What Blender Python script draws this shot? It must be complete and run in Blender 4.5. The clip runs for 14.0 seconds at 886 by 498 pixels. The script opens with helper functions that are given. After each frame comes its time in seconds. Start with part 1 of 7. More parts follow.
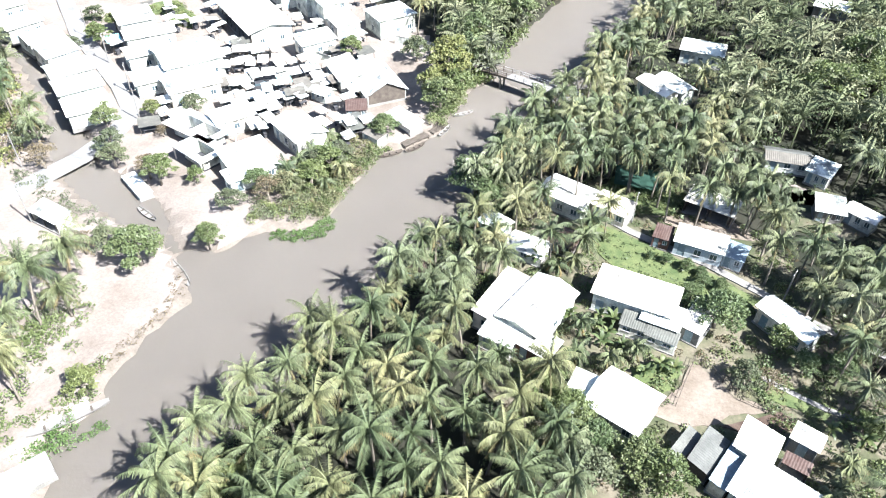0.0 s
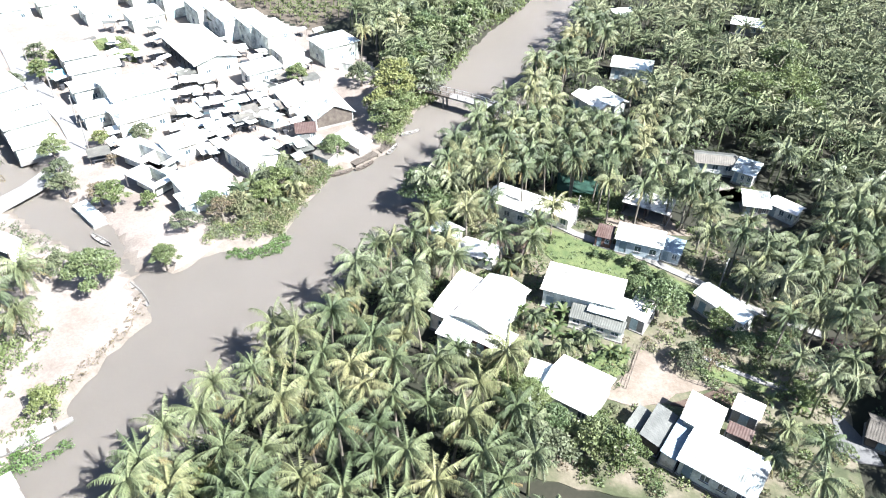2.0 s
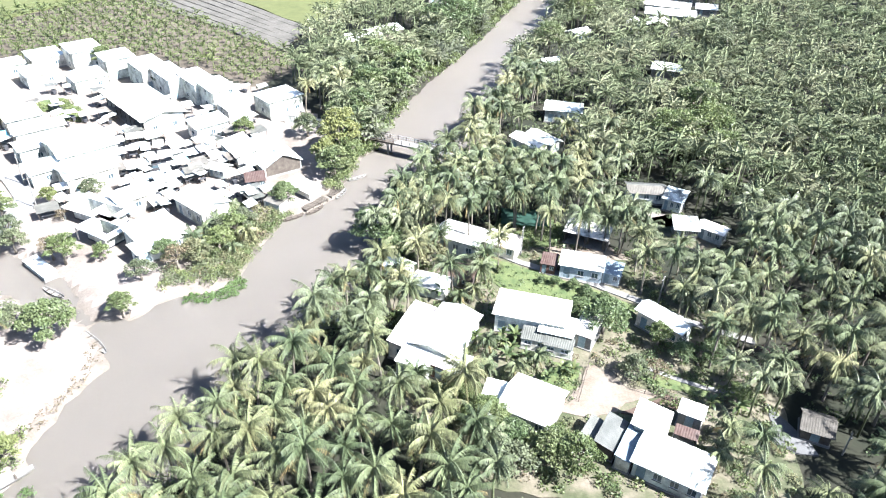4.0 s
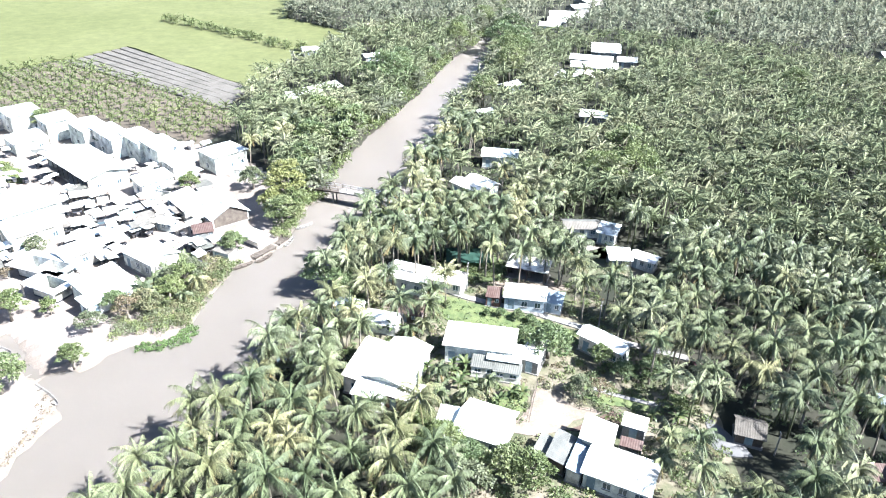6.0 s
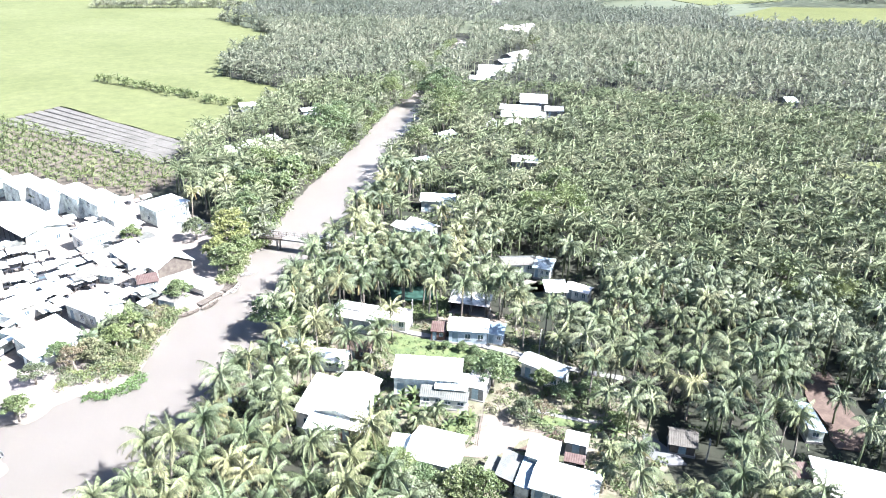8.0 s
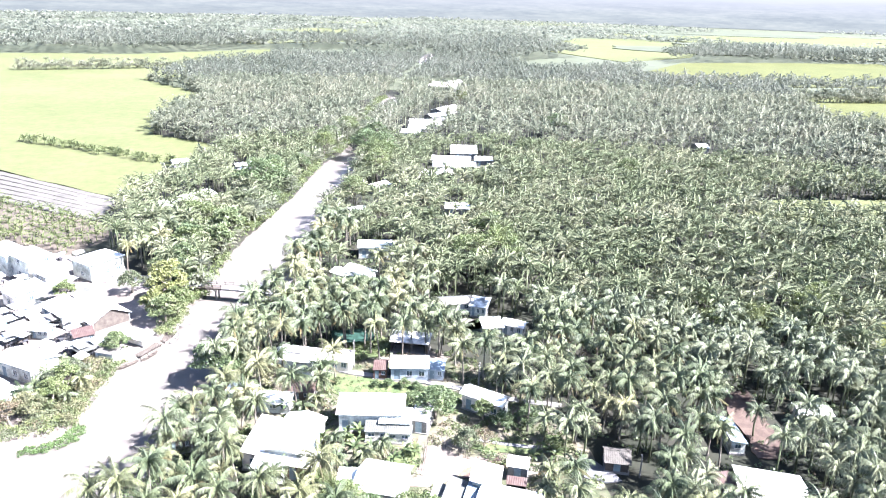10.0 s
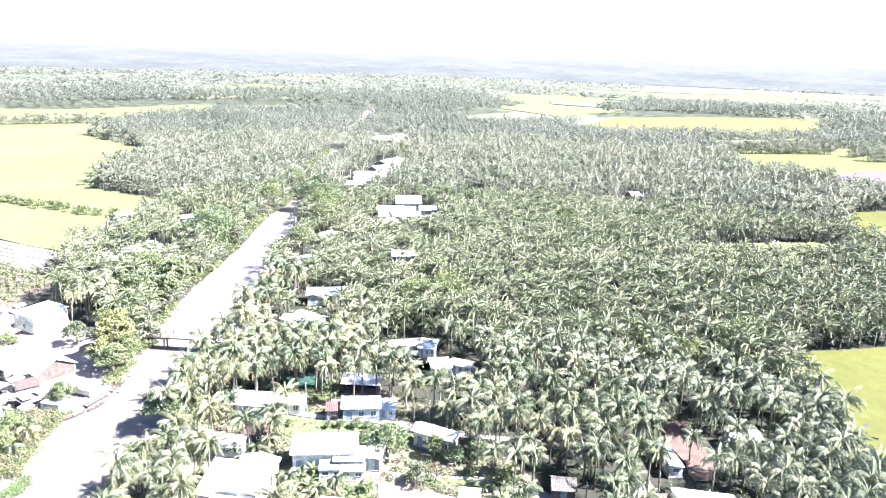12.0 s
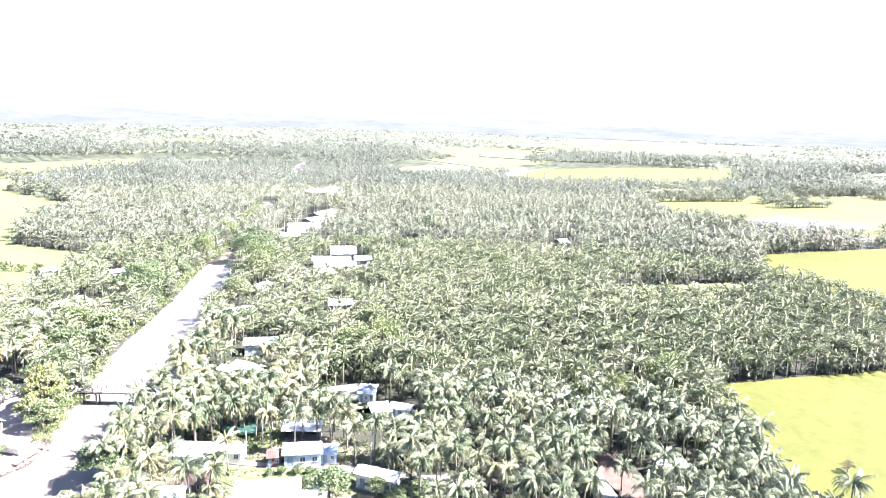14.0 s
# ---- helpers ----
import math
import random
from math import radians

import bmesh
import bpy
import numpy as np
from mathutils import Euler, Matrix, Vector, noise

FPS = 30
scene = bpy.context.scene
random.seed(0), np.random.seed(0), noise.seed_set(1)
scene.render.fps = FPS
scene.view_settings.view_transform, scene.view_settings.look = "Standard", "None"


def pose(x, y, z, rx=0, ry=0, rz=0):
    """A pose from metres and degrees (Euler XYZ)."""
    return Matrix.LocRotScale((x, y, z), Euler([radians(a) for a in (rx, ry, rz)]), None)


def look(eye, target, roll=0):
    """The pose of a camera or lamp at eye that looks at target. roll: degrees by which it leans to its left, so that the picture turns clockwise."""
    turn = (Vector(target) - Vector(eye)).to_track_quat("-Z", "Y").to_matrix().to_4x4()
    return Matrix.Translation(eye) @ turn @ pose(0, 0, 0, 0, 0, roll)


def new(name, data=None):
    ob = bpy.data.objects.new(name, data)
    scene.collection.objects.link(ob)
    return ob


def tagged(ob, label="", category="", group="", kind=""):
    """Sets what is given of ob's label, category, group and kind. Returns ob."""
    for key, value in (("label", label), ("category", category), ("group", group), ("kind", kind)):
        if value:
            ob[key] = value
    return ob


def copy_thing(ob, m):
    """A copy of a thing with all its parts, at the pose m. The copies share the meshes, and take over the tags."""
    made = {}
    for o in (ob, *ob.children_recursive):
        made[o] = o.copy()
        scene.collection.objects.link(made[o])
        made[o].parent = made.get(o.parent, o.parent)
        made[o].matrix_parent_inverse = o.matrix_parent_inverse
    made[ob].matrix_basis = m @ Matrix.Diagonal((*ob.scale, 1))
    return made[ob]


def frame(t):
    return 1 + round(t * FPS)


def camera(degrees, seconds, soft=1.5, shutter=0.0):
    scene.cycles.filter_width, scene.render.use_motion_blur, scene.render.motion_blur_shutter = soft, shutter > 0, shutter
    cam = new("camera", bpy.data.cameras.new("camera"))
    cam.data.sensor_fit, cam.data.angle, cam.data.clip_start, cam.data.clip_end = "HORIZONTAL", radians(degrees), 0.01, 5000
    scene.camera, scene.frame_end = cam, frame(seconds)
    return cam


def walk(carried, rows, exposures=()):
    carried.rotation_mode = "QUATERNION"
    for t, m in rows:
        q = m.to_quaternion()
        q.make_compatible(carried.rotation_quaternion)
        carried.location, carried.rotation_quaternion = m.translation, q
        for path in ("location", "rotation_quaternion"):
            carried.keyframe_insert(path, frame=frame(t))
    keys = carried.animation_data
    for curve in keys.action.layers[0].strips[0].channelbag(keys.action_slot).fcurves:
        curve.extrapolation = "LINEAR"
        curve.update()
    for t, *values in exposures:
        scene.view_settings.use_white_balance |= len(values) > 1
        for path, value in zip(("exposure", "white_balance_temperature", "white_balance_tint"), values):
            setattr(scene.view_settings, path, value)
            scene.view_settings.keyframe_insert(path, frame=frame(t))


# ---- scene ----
cam = camera(63.6, 14.0, 1.1)
EXPOSURES = [(0.0, 2.65, 5980, 10.5), (5.0, 2.97, 5860, 11), (8.0, 3.2, 5780, 13), (10.5, 3.54, 5760, 21.5), (12.0, 3.72, 5860, 22.5), (14.0, 3.92, 6000, 23)]
PATH = [
    (0, (6.304, 19.976, 72.084), (6.308, 21.871, 70.453), 1.40),
    (0.5, (6.289, 18.490, 72.009), (6.331, 20.387, 70.381), 1.40),
    (1, (6.141, 17.164, 71.896), (6.225, 19.071, 70.282), 1.50),
    (1.5, (5.863, 15.668, 71.774), (5.995, 17.605, 70.199), 1.60),
    (2, (5.587, 14.220, 71.515), (5.766, 16.186, 69.981), 1.60),
    (4.5, (3.414, 6.950, 71.069), (3.845, 9.026, 69.745), 1.70),
    (5, (3.036, 5.476, 70.885), (3.519, 7.570, 69.606), 1.70),
    (5.5, (2.691, 4.010, 70.824), (3.222, 6.117, 69.589), 1.60),
    (6, (2.150, 2.609, 70.790), (2.736, 4.728, 69.599), 1.60),
    (6.5, (1.460, 1.179, 70.806), (2.104, 3.304, 69.657), 1.60),
    (7, (0.856, -0.259, 70.794), (1.554, 1.871, 69.688), 1.60),
    (7.5, (0.232, -1.792, 70.801), (0.986, 0.343, 69.740), 1.60),
    (8, (-0.260, -3.219, 70.718), (0.547, -1.083, 69.699), 1.60),
    (10.5, (-3.664, -9.840, 69.921), (-2.571, -7.735, 69.131), 1.60),
    (11, (-4.504, -11.089, 69.815), (-3.354, -8.998, 69.069), 1.70),
    (11.5, (-5.331, -12.352, 69.778), (-4.125, -10.277, 69.078), 1.70),
    (12, (-6.210, -13.546, 69.785), (-4.981, -11.470, 69.131), 1.80),
    (12.5, (-7.139, -14.672, 69.829), (-5.853, -12.616, 69.219), 1.80),
    (13, (-7.979, -15.876, 69.748), (-6.639, -13.841, 69.186), 1.80),
    (13.5, (-8.838, -16.966, 69.672), (-7.446, -14.955, 69.157), 1.80),
    (14, (-9.795, -17.899, 69.656), (-8.353, -15.911, 69.185), 1.80),
]
walk(cam, [(t, look(eye, target, roll)) for t, eye, target, roll in PATH], EXPOSURES)

# ---------------- world, sun ----------------
import mathutils

SUN_EL, SUN_AZ = 47.0, 127.0
world = bpy.data.worlds.new("world")
scene.world = world
world.use_nodes = True
wn = world.node_tree
sky = wn.nodes.new("ShaderNodeTexSky")
sky.sky_type, sky.sun_disc = "NISHITA", False
sky.sun_elevation, sky.sun_rotation = radians(SUN_EL), radians(SUN_AZ)
sky.dust_density, sky.air_density = 1.0, 1.0
wn.nodes["Background"].inputs["Strength"].default_value = 0.05
wn.links.new(sky.outputs[0], wn.nodes["Background"].inputs["Color"])
sun_data = bpy.data.lights.new("sun", "SUN")
sun_data.energy, sun_data.angle, sun_data.color = 5.0, radians(0.5), (1.0, 0.965, 0.90)
sun = new("sun", sun_data)
to_sun = Vector((math.sin(radians(SUN_AZ)) * math.cos(radians(SUN_EL)), math.cos(radians(SUN_AZ)) * math.cos(radians(SUN_EL)), math.sin(radians(SUN_EL))))
sun.matrix_world = look(to_sun * 200, (0, 0, 0))


# ---------------- materials ----------------
def ramp(nt, source, stops):
    node = nt.nodes.new("ShaderNodeValToRGB")
    while len(node.color_ramp.elements) < len(stops):
        node.color_ramp.elements.new(0.5)
    for el, (at, col) in zip(node.color_ramp.elements, stops):
        el.position, el.color = at, (*col, 1)
    nt.links.new(source, node.inputs[0])
    return node.outputs[0]


def noise_tex(nt, scale, detail=4.0, rough=0.6, where=None):
    node = nt.nodes.new("ShaderNodeTexNoise")
    node.inputs["Scale"].default_value, node.inputs["Detail"].default_value = scale, detail
    node.inputs["Roughness"].default_value = rough
    if where is not None:
        nt.links.new(where, node.inputs["Vector"])
    return node.outputs[0]


def mixed(nt, fac, a, b, mode="MIX"):
    node = nt.nodes.new("ShaderNodeMix")
    node.data_type, node.blend_type = "RGBA", mode
    for value, slot in ((fac, 0), (a, 6), (b, 7)):
        if hasattr(value, "is_output"):
            nt.links.new(value, node.inputs[slot])
        else:
            node.inputs[slot].default_value = value if slot == 0 else (*value, 1)
    return node.outputs[2]


def material(name, stops, scale=0.5, fine=8.0, rough=0.8, metal=0.0, bump=0.3, bump_scale=6.0, spec=0.3, leaf=0.0, island=0.0, per_object=0.0, bands=None):
    """Two scales of noise through a colour ramp, with fine relief; leaf: light let through; island, per_object: brightness spread."""
    m = bpy.data.materials.new(name)
    m.use_nodes = True
    nt = m.node_tree
    bsdf = nt.nodes["Principled BSDF"]
    geo = nt.nodes.new("ShaderNodeNewGeometry")
    pos = geo.outputs["Position"]
    big = noise_tex(nt, scale, 5.0, 0.65, pos)
    col = ramp(nt, big, stops)
    small = ramp(nt, noise_tex(nt, fine, 3.0, 0.7, pos), [(0.3, (0.72, 0.72, 0.72)), (0.7, (1.0, 1.0, 1.0))])
    col = mixed(nt, 1.0, col, small, "MULTIPLY")
    if bands:
        wave = nt.nodes.new("ShaderNodeTexWave")
        wave.inputs["Scale"].default_value, wave.inputs["Distortion"].default_value = bands, 2.0
        nt.links.new(pos, wave.inputs["Vector"])
        col = mixed(nt, 0.35, col, ramp(nt, wave.outputs[0], [(0.2, (0.4, 0.4, 0.4)), (0.8, (1, 1, 1))]), "MULTIPLY")
    if island:
        spread = ramp(nt, geo.outputs["Random Per Island"], [(0.0, (1 - island,) * 3), (1.0, (1.0, 1.0, 1.0))])
        col = mixed(nt, 1.0, col, spread, "MULTIPLY")
    if per_object:
        info = nt.nodes.new("ShaderNodeObjectInfo")
        spread = ramp(nt, info.outputs["Random"], [(0.0, (1 - per_object, 1 - per_object * 0.8, 1 - per_object)), (0.55, (0.9, 0.94, 0.84)), (0.85, (1.08, 1.02, 0.9)), (1.0, (1.3, 1.16, 1.0))])
        col = mixed(nt, 1.0, col, spread, "MULTIPLY")
    nt.links.new(col, bsdf.inputs["Base Color"])
    bsdf.inputs["Roughness"].default_value, bsdf.inputs["Metallic"].default_value = rough, metal
    bsdf.inputs["Specular IOR Level"].default_value = spec
    if bump:
        node = nt.nodes.new("ShaderNodeBump")
        node.inputs["Strength"].default_value, node.inputs["Distance"].default_value = bump, 0.1
        nt.links.new(noise_tex(nt, bump_scale, 4.0, 0.6, pos), node.inputs["Height"])
        nt.links.new(node.outputs[0], bsdf.inputs["Normal"])
    if leaf:
        thin = nt.nodes.new("ShaderNodeBsdfTranslucent")
        nt.links.new(col, thin.inputs["Color"])
        both = nt.nodes.new("ShaderNodeMixShader")
        both.inputs[0].default_value = leaf
        nt.links.new(bsdf.outputs[0], both.inputs[1])
        nt.links.new(thin.outputs[0], both.inputs[2])
        nt.links.new(both.outputs[0], nt.nodes["Material Output"].inputs["Surface"])
    return m


M = {}
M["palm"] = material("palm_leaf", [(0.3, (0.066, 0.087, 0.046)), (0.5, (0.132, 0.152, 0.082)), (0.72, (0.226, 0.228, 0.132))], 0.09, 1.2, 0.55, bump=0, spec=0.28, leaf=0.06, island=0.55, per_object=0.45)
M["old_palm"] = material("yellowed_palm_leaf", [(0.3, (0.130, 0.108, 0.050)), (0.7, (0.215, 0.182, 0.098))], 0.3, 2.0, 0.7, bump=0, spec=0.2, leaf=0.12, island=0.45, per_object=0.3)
# Palm masses farther off: leaf colours paler and greyer, with haze put in.
M["grove"] = material("hazed_grove_leaf", [(0.33, (0.132, 0.164, 0.084)), (0.5, (0.205, 0.232, 0.130)), (0.66, (0.300, 0.306, 0.190))], 0.07, 0.6, 0.7, bump=0, spec=0.18, leaf=0.3, island=0.5)
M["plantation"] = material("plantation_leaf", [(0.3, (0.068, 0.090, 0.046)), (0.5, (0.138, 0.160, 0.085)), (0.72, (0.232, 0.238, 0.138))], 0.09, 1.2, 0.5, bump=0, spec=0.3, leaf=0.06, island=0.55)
M["hazed_forest"] = material("hazed_forest_leaf", [(0.35, (0.178, 0.198, 0.136)), (0.5, (0.228, 0.243, 0.170)), (0.64, (0.268, 0.272, 0.194))], 0.03, 0.2, 0.85, bump=0, spec=0.1, leaf=0.45, island=0.3)
M["hazed_far_forest"] = material("hazed_far_forest_leaf", [(0.35, (0.150, 0.166, 0.128)), (0.5, (0.176, 0.190, 0.148)), (0.64, (0.198, 0.206, 0.164))], 0.012, 0.1, 0.9, bump=0, spec=0.05, leaf=0.5, island=0.2)
M["young"] = material("young_palm_leaf", [(0.3, (0.099, 0.132, 0.049)), (0.7, (0.158, 0.182, 0.075))], 0.06, 0.7, 0.55, bump=0, spec=0.25, leaf=0.25, island=0.45)
M["leaf"] = material("tree_leaf", [(0.3, (0.090, 0.134, 0.062)), (0.7, (0.176, 0.212, 0.108))], 0.25, 2.0, 0.5, bump=0, spec=0.35, leaf=0.28, island=0.45, per_object=0.25)
M["water_leaf"] = material("water_plant_leaf", [(0.3, (0.080, 0.135, 0.040)), (0.7, (0.130, 0.190, 0.070))], 0.3, 2.0, 0.5, bump=0, leaf=0.25, island=0.4)
M["leaf_light"] = material("pale_leaf", [(0.3, (0.104, 0.142, 0.050)), (0.7, (0.200, 0.224, 0.100))], 0.3, 2.0, 0.55, bump=0, spec=0.4, leaf=0.3, island=0.4, per_object=0.25)
M["leaf_grey"] = material("greyish_leaf", [(0.3, (0.098, 0.120, 0.072)), (0.7, (0.190, 0.200, 0.122))], 0.3, 2.0, 0.6, bump=0, spec=0.3, leaf=0.25, island=0.45, per_object=0.2)
M["banana"] = material("banana_leaf", [(0.3, (0.068, 0.096, 0.038)), (0.7, (0.122, 0.150, 0.066))], 0.5, 3.0, 0.5, bump=0, spec=0.4, leaf=0.3, island=0.35, per_object=0.3)
M["dry_leaf"] = material("dry_leaf", [(0.3, (0.110, 0.088, 0.050)), (0.7, (0.198, 0.160, 0.099))], 0.3, 2.0, 0.7, bump=0, leaf=0.2, island=0.5)
M["bark"] = material("palm_bark", [(0.3, (0.110, 0.094, 0.072)), (0.7, (0.187, 0.165, 0.138))], 1.5, 12, 0.9, bump=0.4, bump_scale=14)
# Earth kept near black: shade under the palms is put into its colour.
M["shade_dark_soil"] = material("shade_dark_soil", [(0.25, (0.007, 0.009, 0.004)), (0.45, (0.012, 0.014, 0.007)), (0.6, (0.020, 0.019, 0.012)), (0.75, (0.034, 0.030, 0.021))], 0.07, 1.8, 0.95, bump=0.5, bump_scale=1.5)
M["sand"] = material("pale_sand", [(0.25, (0.113, 0.093, 0.077)), (0.5, (0.167, 0.143, 0.125)), (0.8, (0.218, 0.190, 0.173))], 0.12, 2.5, 0.95, bump=0.3, bump_scale=3)
M["yard"] = material("trodden_earth", [(0.25, (0.094, 0.074, 0.055)), (0.5, (0.143, 0.118, 0.094)), (0.8, (0.198, 0.171, 0.143))], 0.35, 3.0, 0.95, bump=0.4, bump_scale=3)
M["mud"] = material("pale_mud_bank", [(0.25, (0.087, 0.073, 0.058)), (0.5, (0.122, 0.104, 0.087)), (0.8, (0.156, 0.136, 0.119))], 0.3, 3.0, 0.9, bump=0.4, bump_scale=3)
M["red_earth"] = material("reddish_earth", [(0.3, (0.036, 0.024, 0.018)), (0.5, (0.062, 0.042, 0.032)), (0.7, (0.092, 0.068, 0.054))], 0.6, 3.0, 0.95, bump=0.4, bump_scale=3)
M["grass"] = material("grass", [(0.3, (0.041, 0.063, 0.021)), (0.7, (0.097, 0.114, 0.045))], 0.5, 4.0, 0.9, bump=0.6, bump_scale=5)
M["village"] = material("mottled_village_ground", [(0.28, (0.024, 0.032, 0.014)), (0.42, (0.050, 0.056, 0.028)), (0.52, (0.092, 0.086, 0.056)), (0.62, (0.130, 0.112, 0.084)), (0.75, (0.17, 0.15, 0.12))], 0.16, 2.2, 0.95, bump=0.5, bump_scale=2.5)
M["bloom"] = material("pink_blossom", [(0.3, (0.10, 0.02, 0.05)), (0.7, (0.22, 0.05, 0.11))], 0.6, 3.0, 0.7, bump=0, leaf=0.25, island=0.5)
M["rice"] = material("rice_crop", [(0.25, (0.062, 0.070, 0.028)), (0.5, (0.076, 0.083, 0.035)), (0.8, (0.090, 0.095, 0.045))], 0.012, 0.25, 0.85, bump=0.3, bump_scale=2.0, spec=0.1)
M["ripe_rice"] = material("ripening_rice_crop", [(0.25, (0.040, 0.045, 0.009)), (0.5, (0.050, 0.054, 0.011)), (0.8, (0.060, 0.063, 0.015))], 0.02, 0.3, 0.85, bump=0.3, bump_scale=2.0, spec=0.1)
M["plain"] = material("distant_plain", [(0.3, (0.036, 0.044, 0.024)), (0.55, (0.050, 0.058, 0.032)), (0.75, (0.062, 0.068, 0.042))], 0.006, 0.05, 0.95, bump=0)
M["fallow"] = material("fallow_field", [(0.3, (0.056, 0.047, 0.034)), (0.7, (0.086, 0.070, 0.054))], 0.02, 0.4, 0.95, bump=0.3)
M["bare"] = material("bare_field", [(0.3, (0.033, 0.0275, 0.0235)), (0.7, (0.045, 0.0375, 0.032))], 0.02, 0.4, 0.95, bump=0.3)
M["mid_rice"] = material("pale_rice_crop", [(0.25, (0.051, 0.057, 0.018)), (0.5, (0.062, 0.067, 0.022)), (0.8, (0.073, 0.077, 0.028))], 0.016, 0.25, 0.85, bump=0.3, bump_scale=2.0, spec=0.1)
M["furrow"] = material("raised_beds", [(0.3, (0.053, 0.049, 0.041)), (0.5, (0.075, 0.069, 0.059)), (0.7, (0.095, 0.088, 0.077))], 0.25, 1.4, 0.95, bump=0.4)
M["road"] = material("concrete_road", [(0.3, (0.130, 0.128, 0.126)), (0.7, (0.190, 0.187, 0.183))], 0.25, 4.0, 0.85, bump=0.15)
# Yard concrete greyer than the road, with its shade painted in.
M["shaded_yard_slab"] = material("shade_grey_yard_slab", [(0.3, (0.070, 0.070, 0.071)), (0.7, (0.105, 0.104, 0.103))], 0.25, 4.0, 0.85, bump=0.15)
M["concrete"] = material("concrete", [(0.3, (0.125, 0.120, 0.112)), (0.7, (0.210, 0.202, 0.190))], 0.5, 6.0, 0.85, bump=0.2)
M["white_roof"] = material("pale_sheet_roof", [(0.30, (0.095, 0.098, 0.104)), (0.38, (0.20, 0.205, 0.21)), (0.48, (0.60, 0.61, 0.62)), (0.8, (0.80, 0.80, 0.80))], 0.35, 2.0, 0.45, bump=0.05, spec=0.4, per_object=0.12)
M["grey_roof"] = material("grey_sheet_roof", [(0.25, (0.060, 0.059, 0.058)), (0.5, (0.092, 0.090, 0.088)), (0.8, (0.140, 0.137, 0.133))], 0.5, 3.0, 0.6, bump=0.1, spec=0.3, per_object=0.2)
M["rust_roof"] = material("rusty_sheet_roof", [(0.3, (0.046, 0.024, 0.019)), (0.55, (0.070, 0.046, 0.039)), (0.8, (0.105, 0.086, 0.078))], 0.8, 4.0, 0.75, bump=0.1)
M["blue_roof"] = material("bluish_sheet_roof", [(0.3, (0.12, 0.16, 0.19)), (0.7, (0.22, 0.27, 0.30))], 0.5, 3.0, 0.45, bump=0.05)
M["thatch"] = material("thatch", [(0.3, (0.056, 0.050, 0.042)), (0.7, (0.100, 0.092, 0.080))], 1.0, 8.0, 0.95, bump=0.8, bump_scale=10)
M["white_wall"] = material("whitewashed_wall", [(0.30, (0.14, 0.14, 0.138)), (0.42, (0.36, 0.36, 0.35)), (0.6, (0.70, 0.70, 0.68))], 0.4, 4.0, 0.85, bump=0.1, per_object=0.1)
M["blue_wall"] = material("pale_blue_wall", [(0.3, (0.24, 0.285, 0.31)), (0.7, (0.42, 0.47, 0.50))], 0.5, 4.0, 0.85, bump=0.1)
M["grey_wall"] = material("cement_wall", [(0.3, (0.110, 0.107, 0.100)), (0.7, (0.180, 0.174, 0.162))], 0.5, 4.0, 0.9, bump=0.2)
M["red_wall"] = material("brick_coloured_wall", [(0.3, (0.080, 0.038, 0.030)), (0.7, (0.130, 0.078, 0.064))], 0.5, 4.0, 0.9, bump=0.2)
M["wood"] = material("weathered_wood", [(0.3, (0.046, 0.037, 0.030)), (0.7, (0.094, 0.080, 0.066))], 1.0, 10.0, 0.85, bump=0.3, bump_scale=14)
# Near black, for car paint, tyres, and shade put into counters and floors.
M["dark"] = material("dark_shade_and_paint", [(0.3, (0.030, 0.030, 0.033)), (0.7, (0.060, 0.060, 0.066))], 1.0, 8.0, 0.6, bump=0.1)
M["frame"] = material("painted_frame", [(0.3, (0.50, 0.52, 0.52)), (0.7, (0.66, 0.68, 0.68))], 1.0, 8.0, 0.6, bump=0.05)
M["door"] = material("blue_grey_door", [(0.3, (0.140, 0.196, 0.224)), (0.7, (0.224, 0.280, 0.308))], 1.0, 8.0, 0.6, bump=0.05)
M["net"] = material("green_net", [(0.3, (0.011, 0.036, 0.025)), (0.7, (0.025, 0.068, 0.050))], 0.5, 5.0, 0.8, bump=0.3, leaf=0.3)
M["tarp_blue"] = material("turquoise_tarp", [(0.3, (0.140, 0.385, 0.406)), (0.7, (0.252, 0.490, 0.504))], 0.8, 5.0, 0.6, bump=0.2)
M["tarp_red"] = material("red_tarp", [(0.3, (0.350, 0.056, 0.063)), (0.7, (0.455, 0.112, 0.112))], 0.8, 5.0, 0.6, bump=0.2)
M["tarp_grey"] = material("grey_tarp", [(0.3, (0.336, 0.336, 0.352)), (0.7, (0.496, 0.496, 0.504))], 0.8, 5.0, 0.7, bump=0.2, per_object=0.3)
M["metal"] = material("galvanised_steel", [(0.3, (0.42, 0.44, 0.46)), (0.7, (0.58, 0.60, 0.62))], 1.0, 8.0, 0.45, metal=0.6, bump=0.05)


def glass_material():
    m = bpy.data.materials.new("window_glass")
    m.use_nodes = True
    b = m.node_tree.nodes["Principled BSDF"]
    b.inputs["Base Color"].default_value = (0.05, 0.07, 0.08, 1)
    b.inputs["Roughness"].default_value, b.inputs["Specular IOR Level"].default_value = 0.08, 0.6
    return m


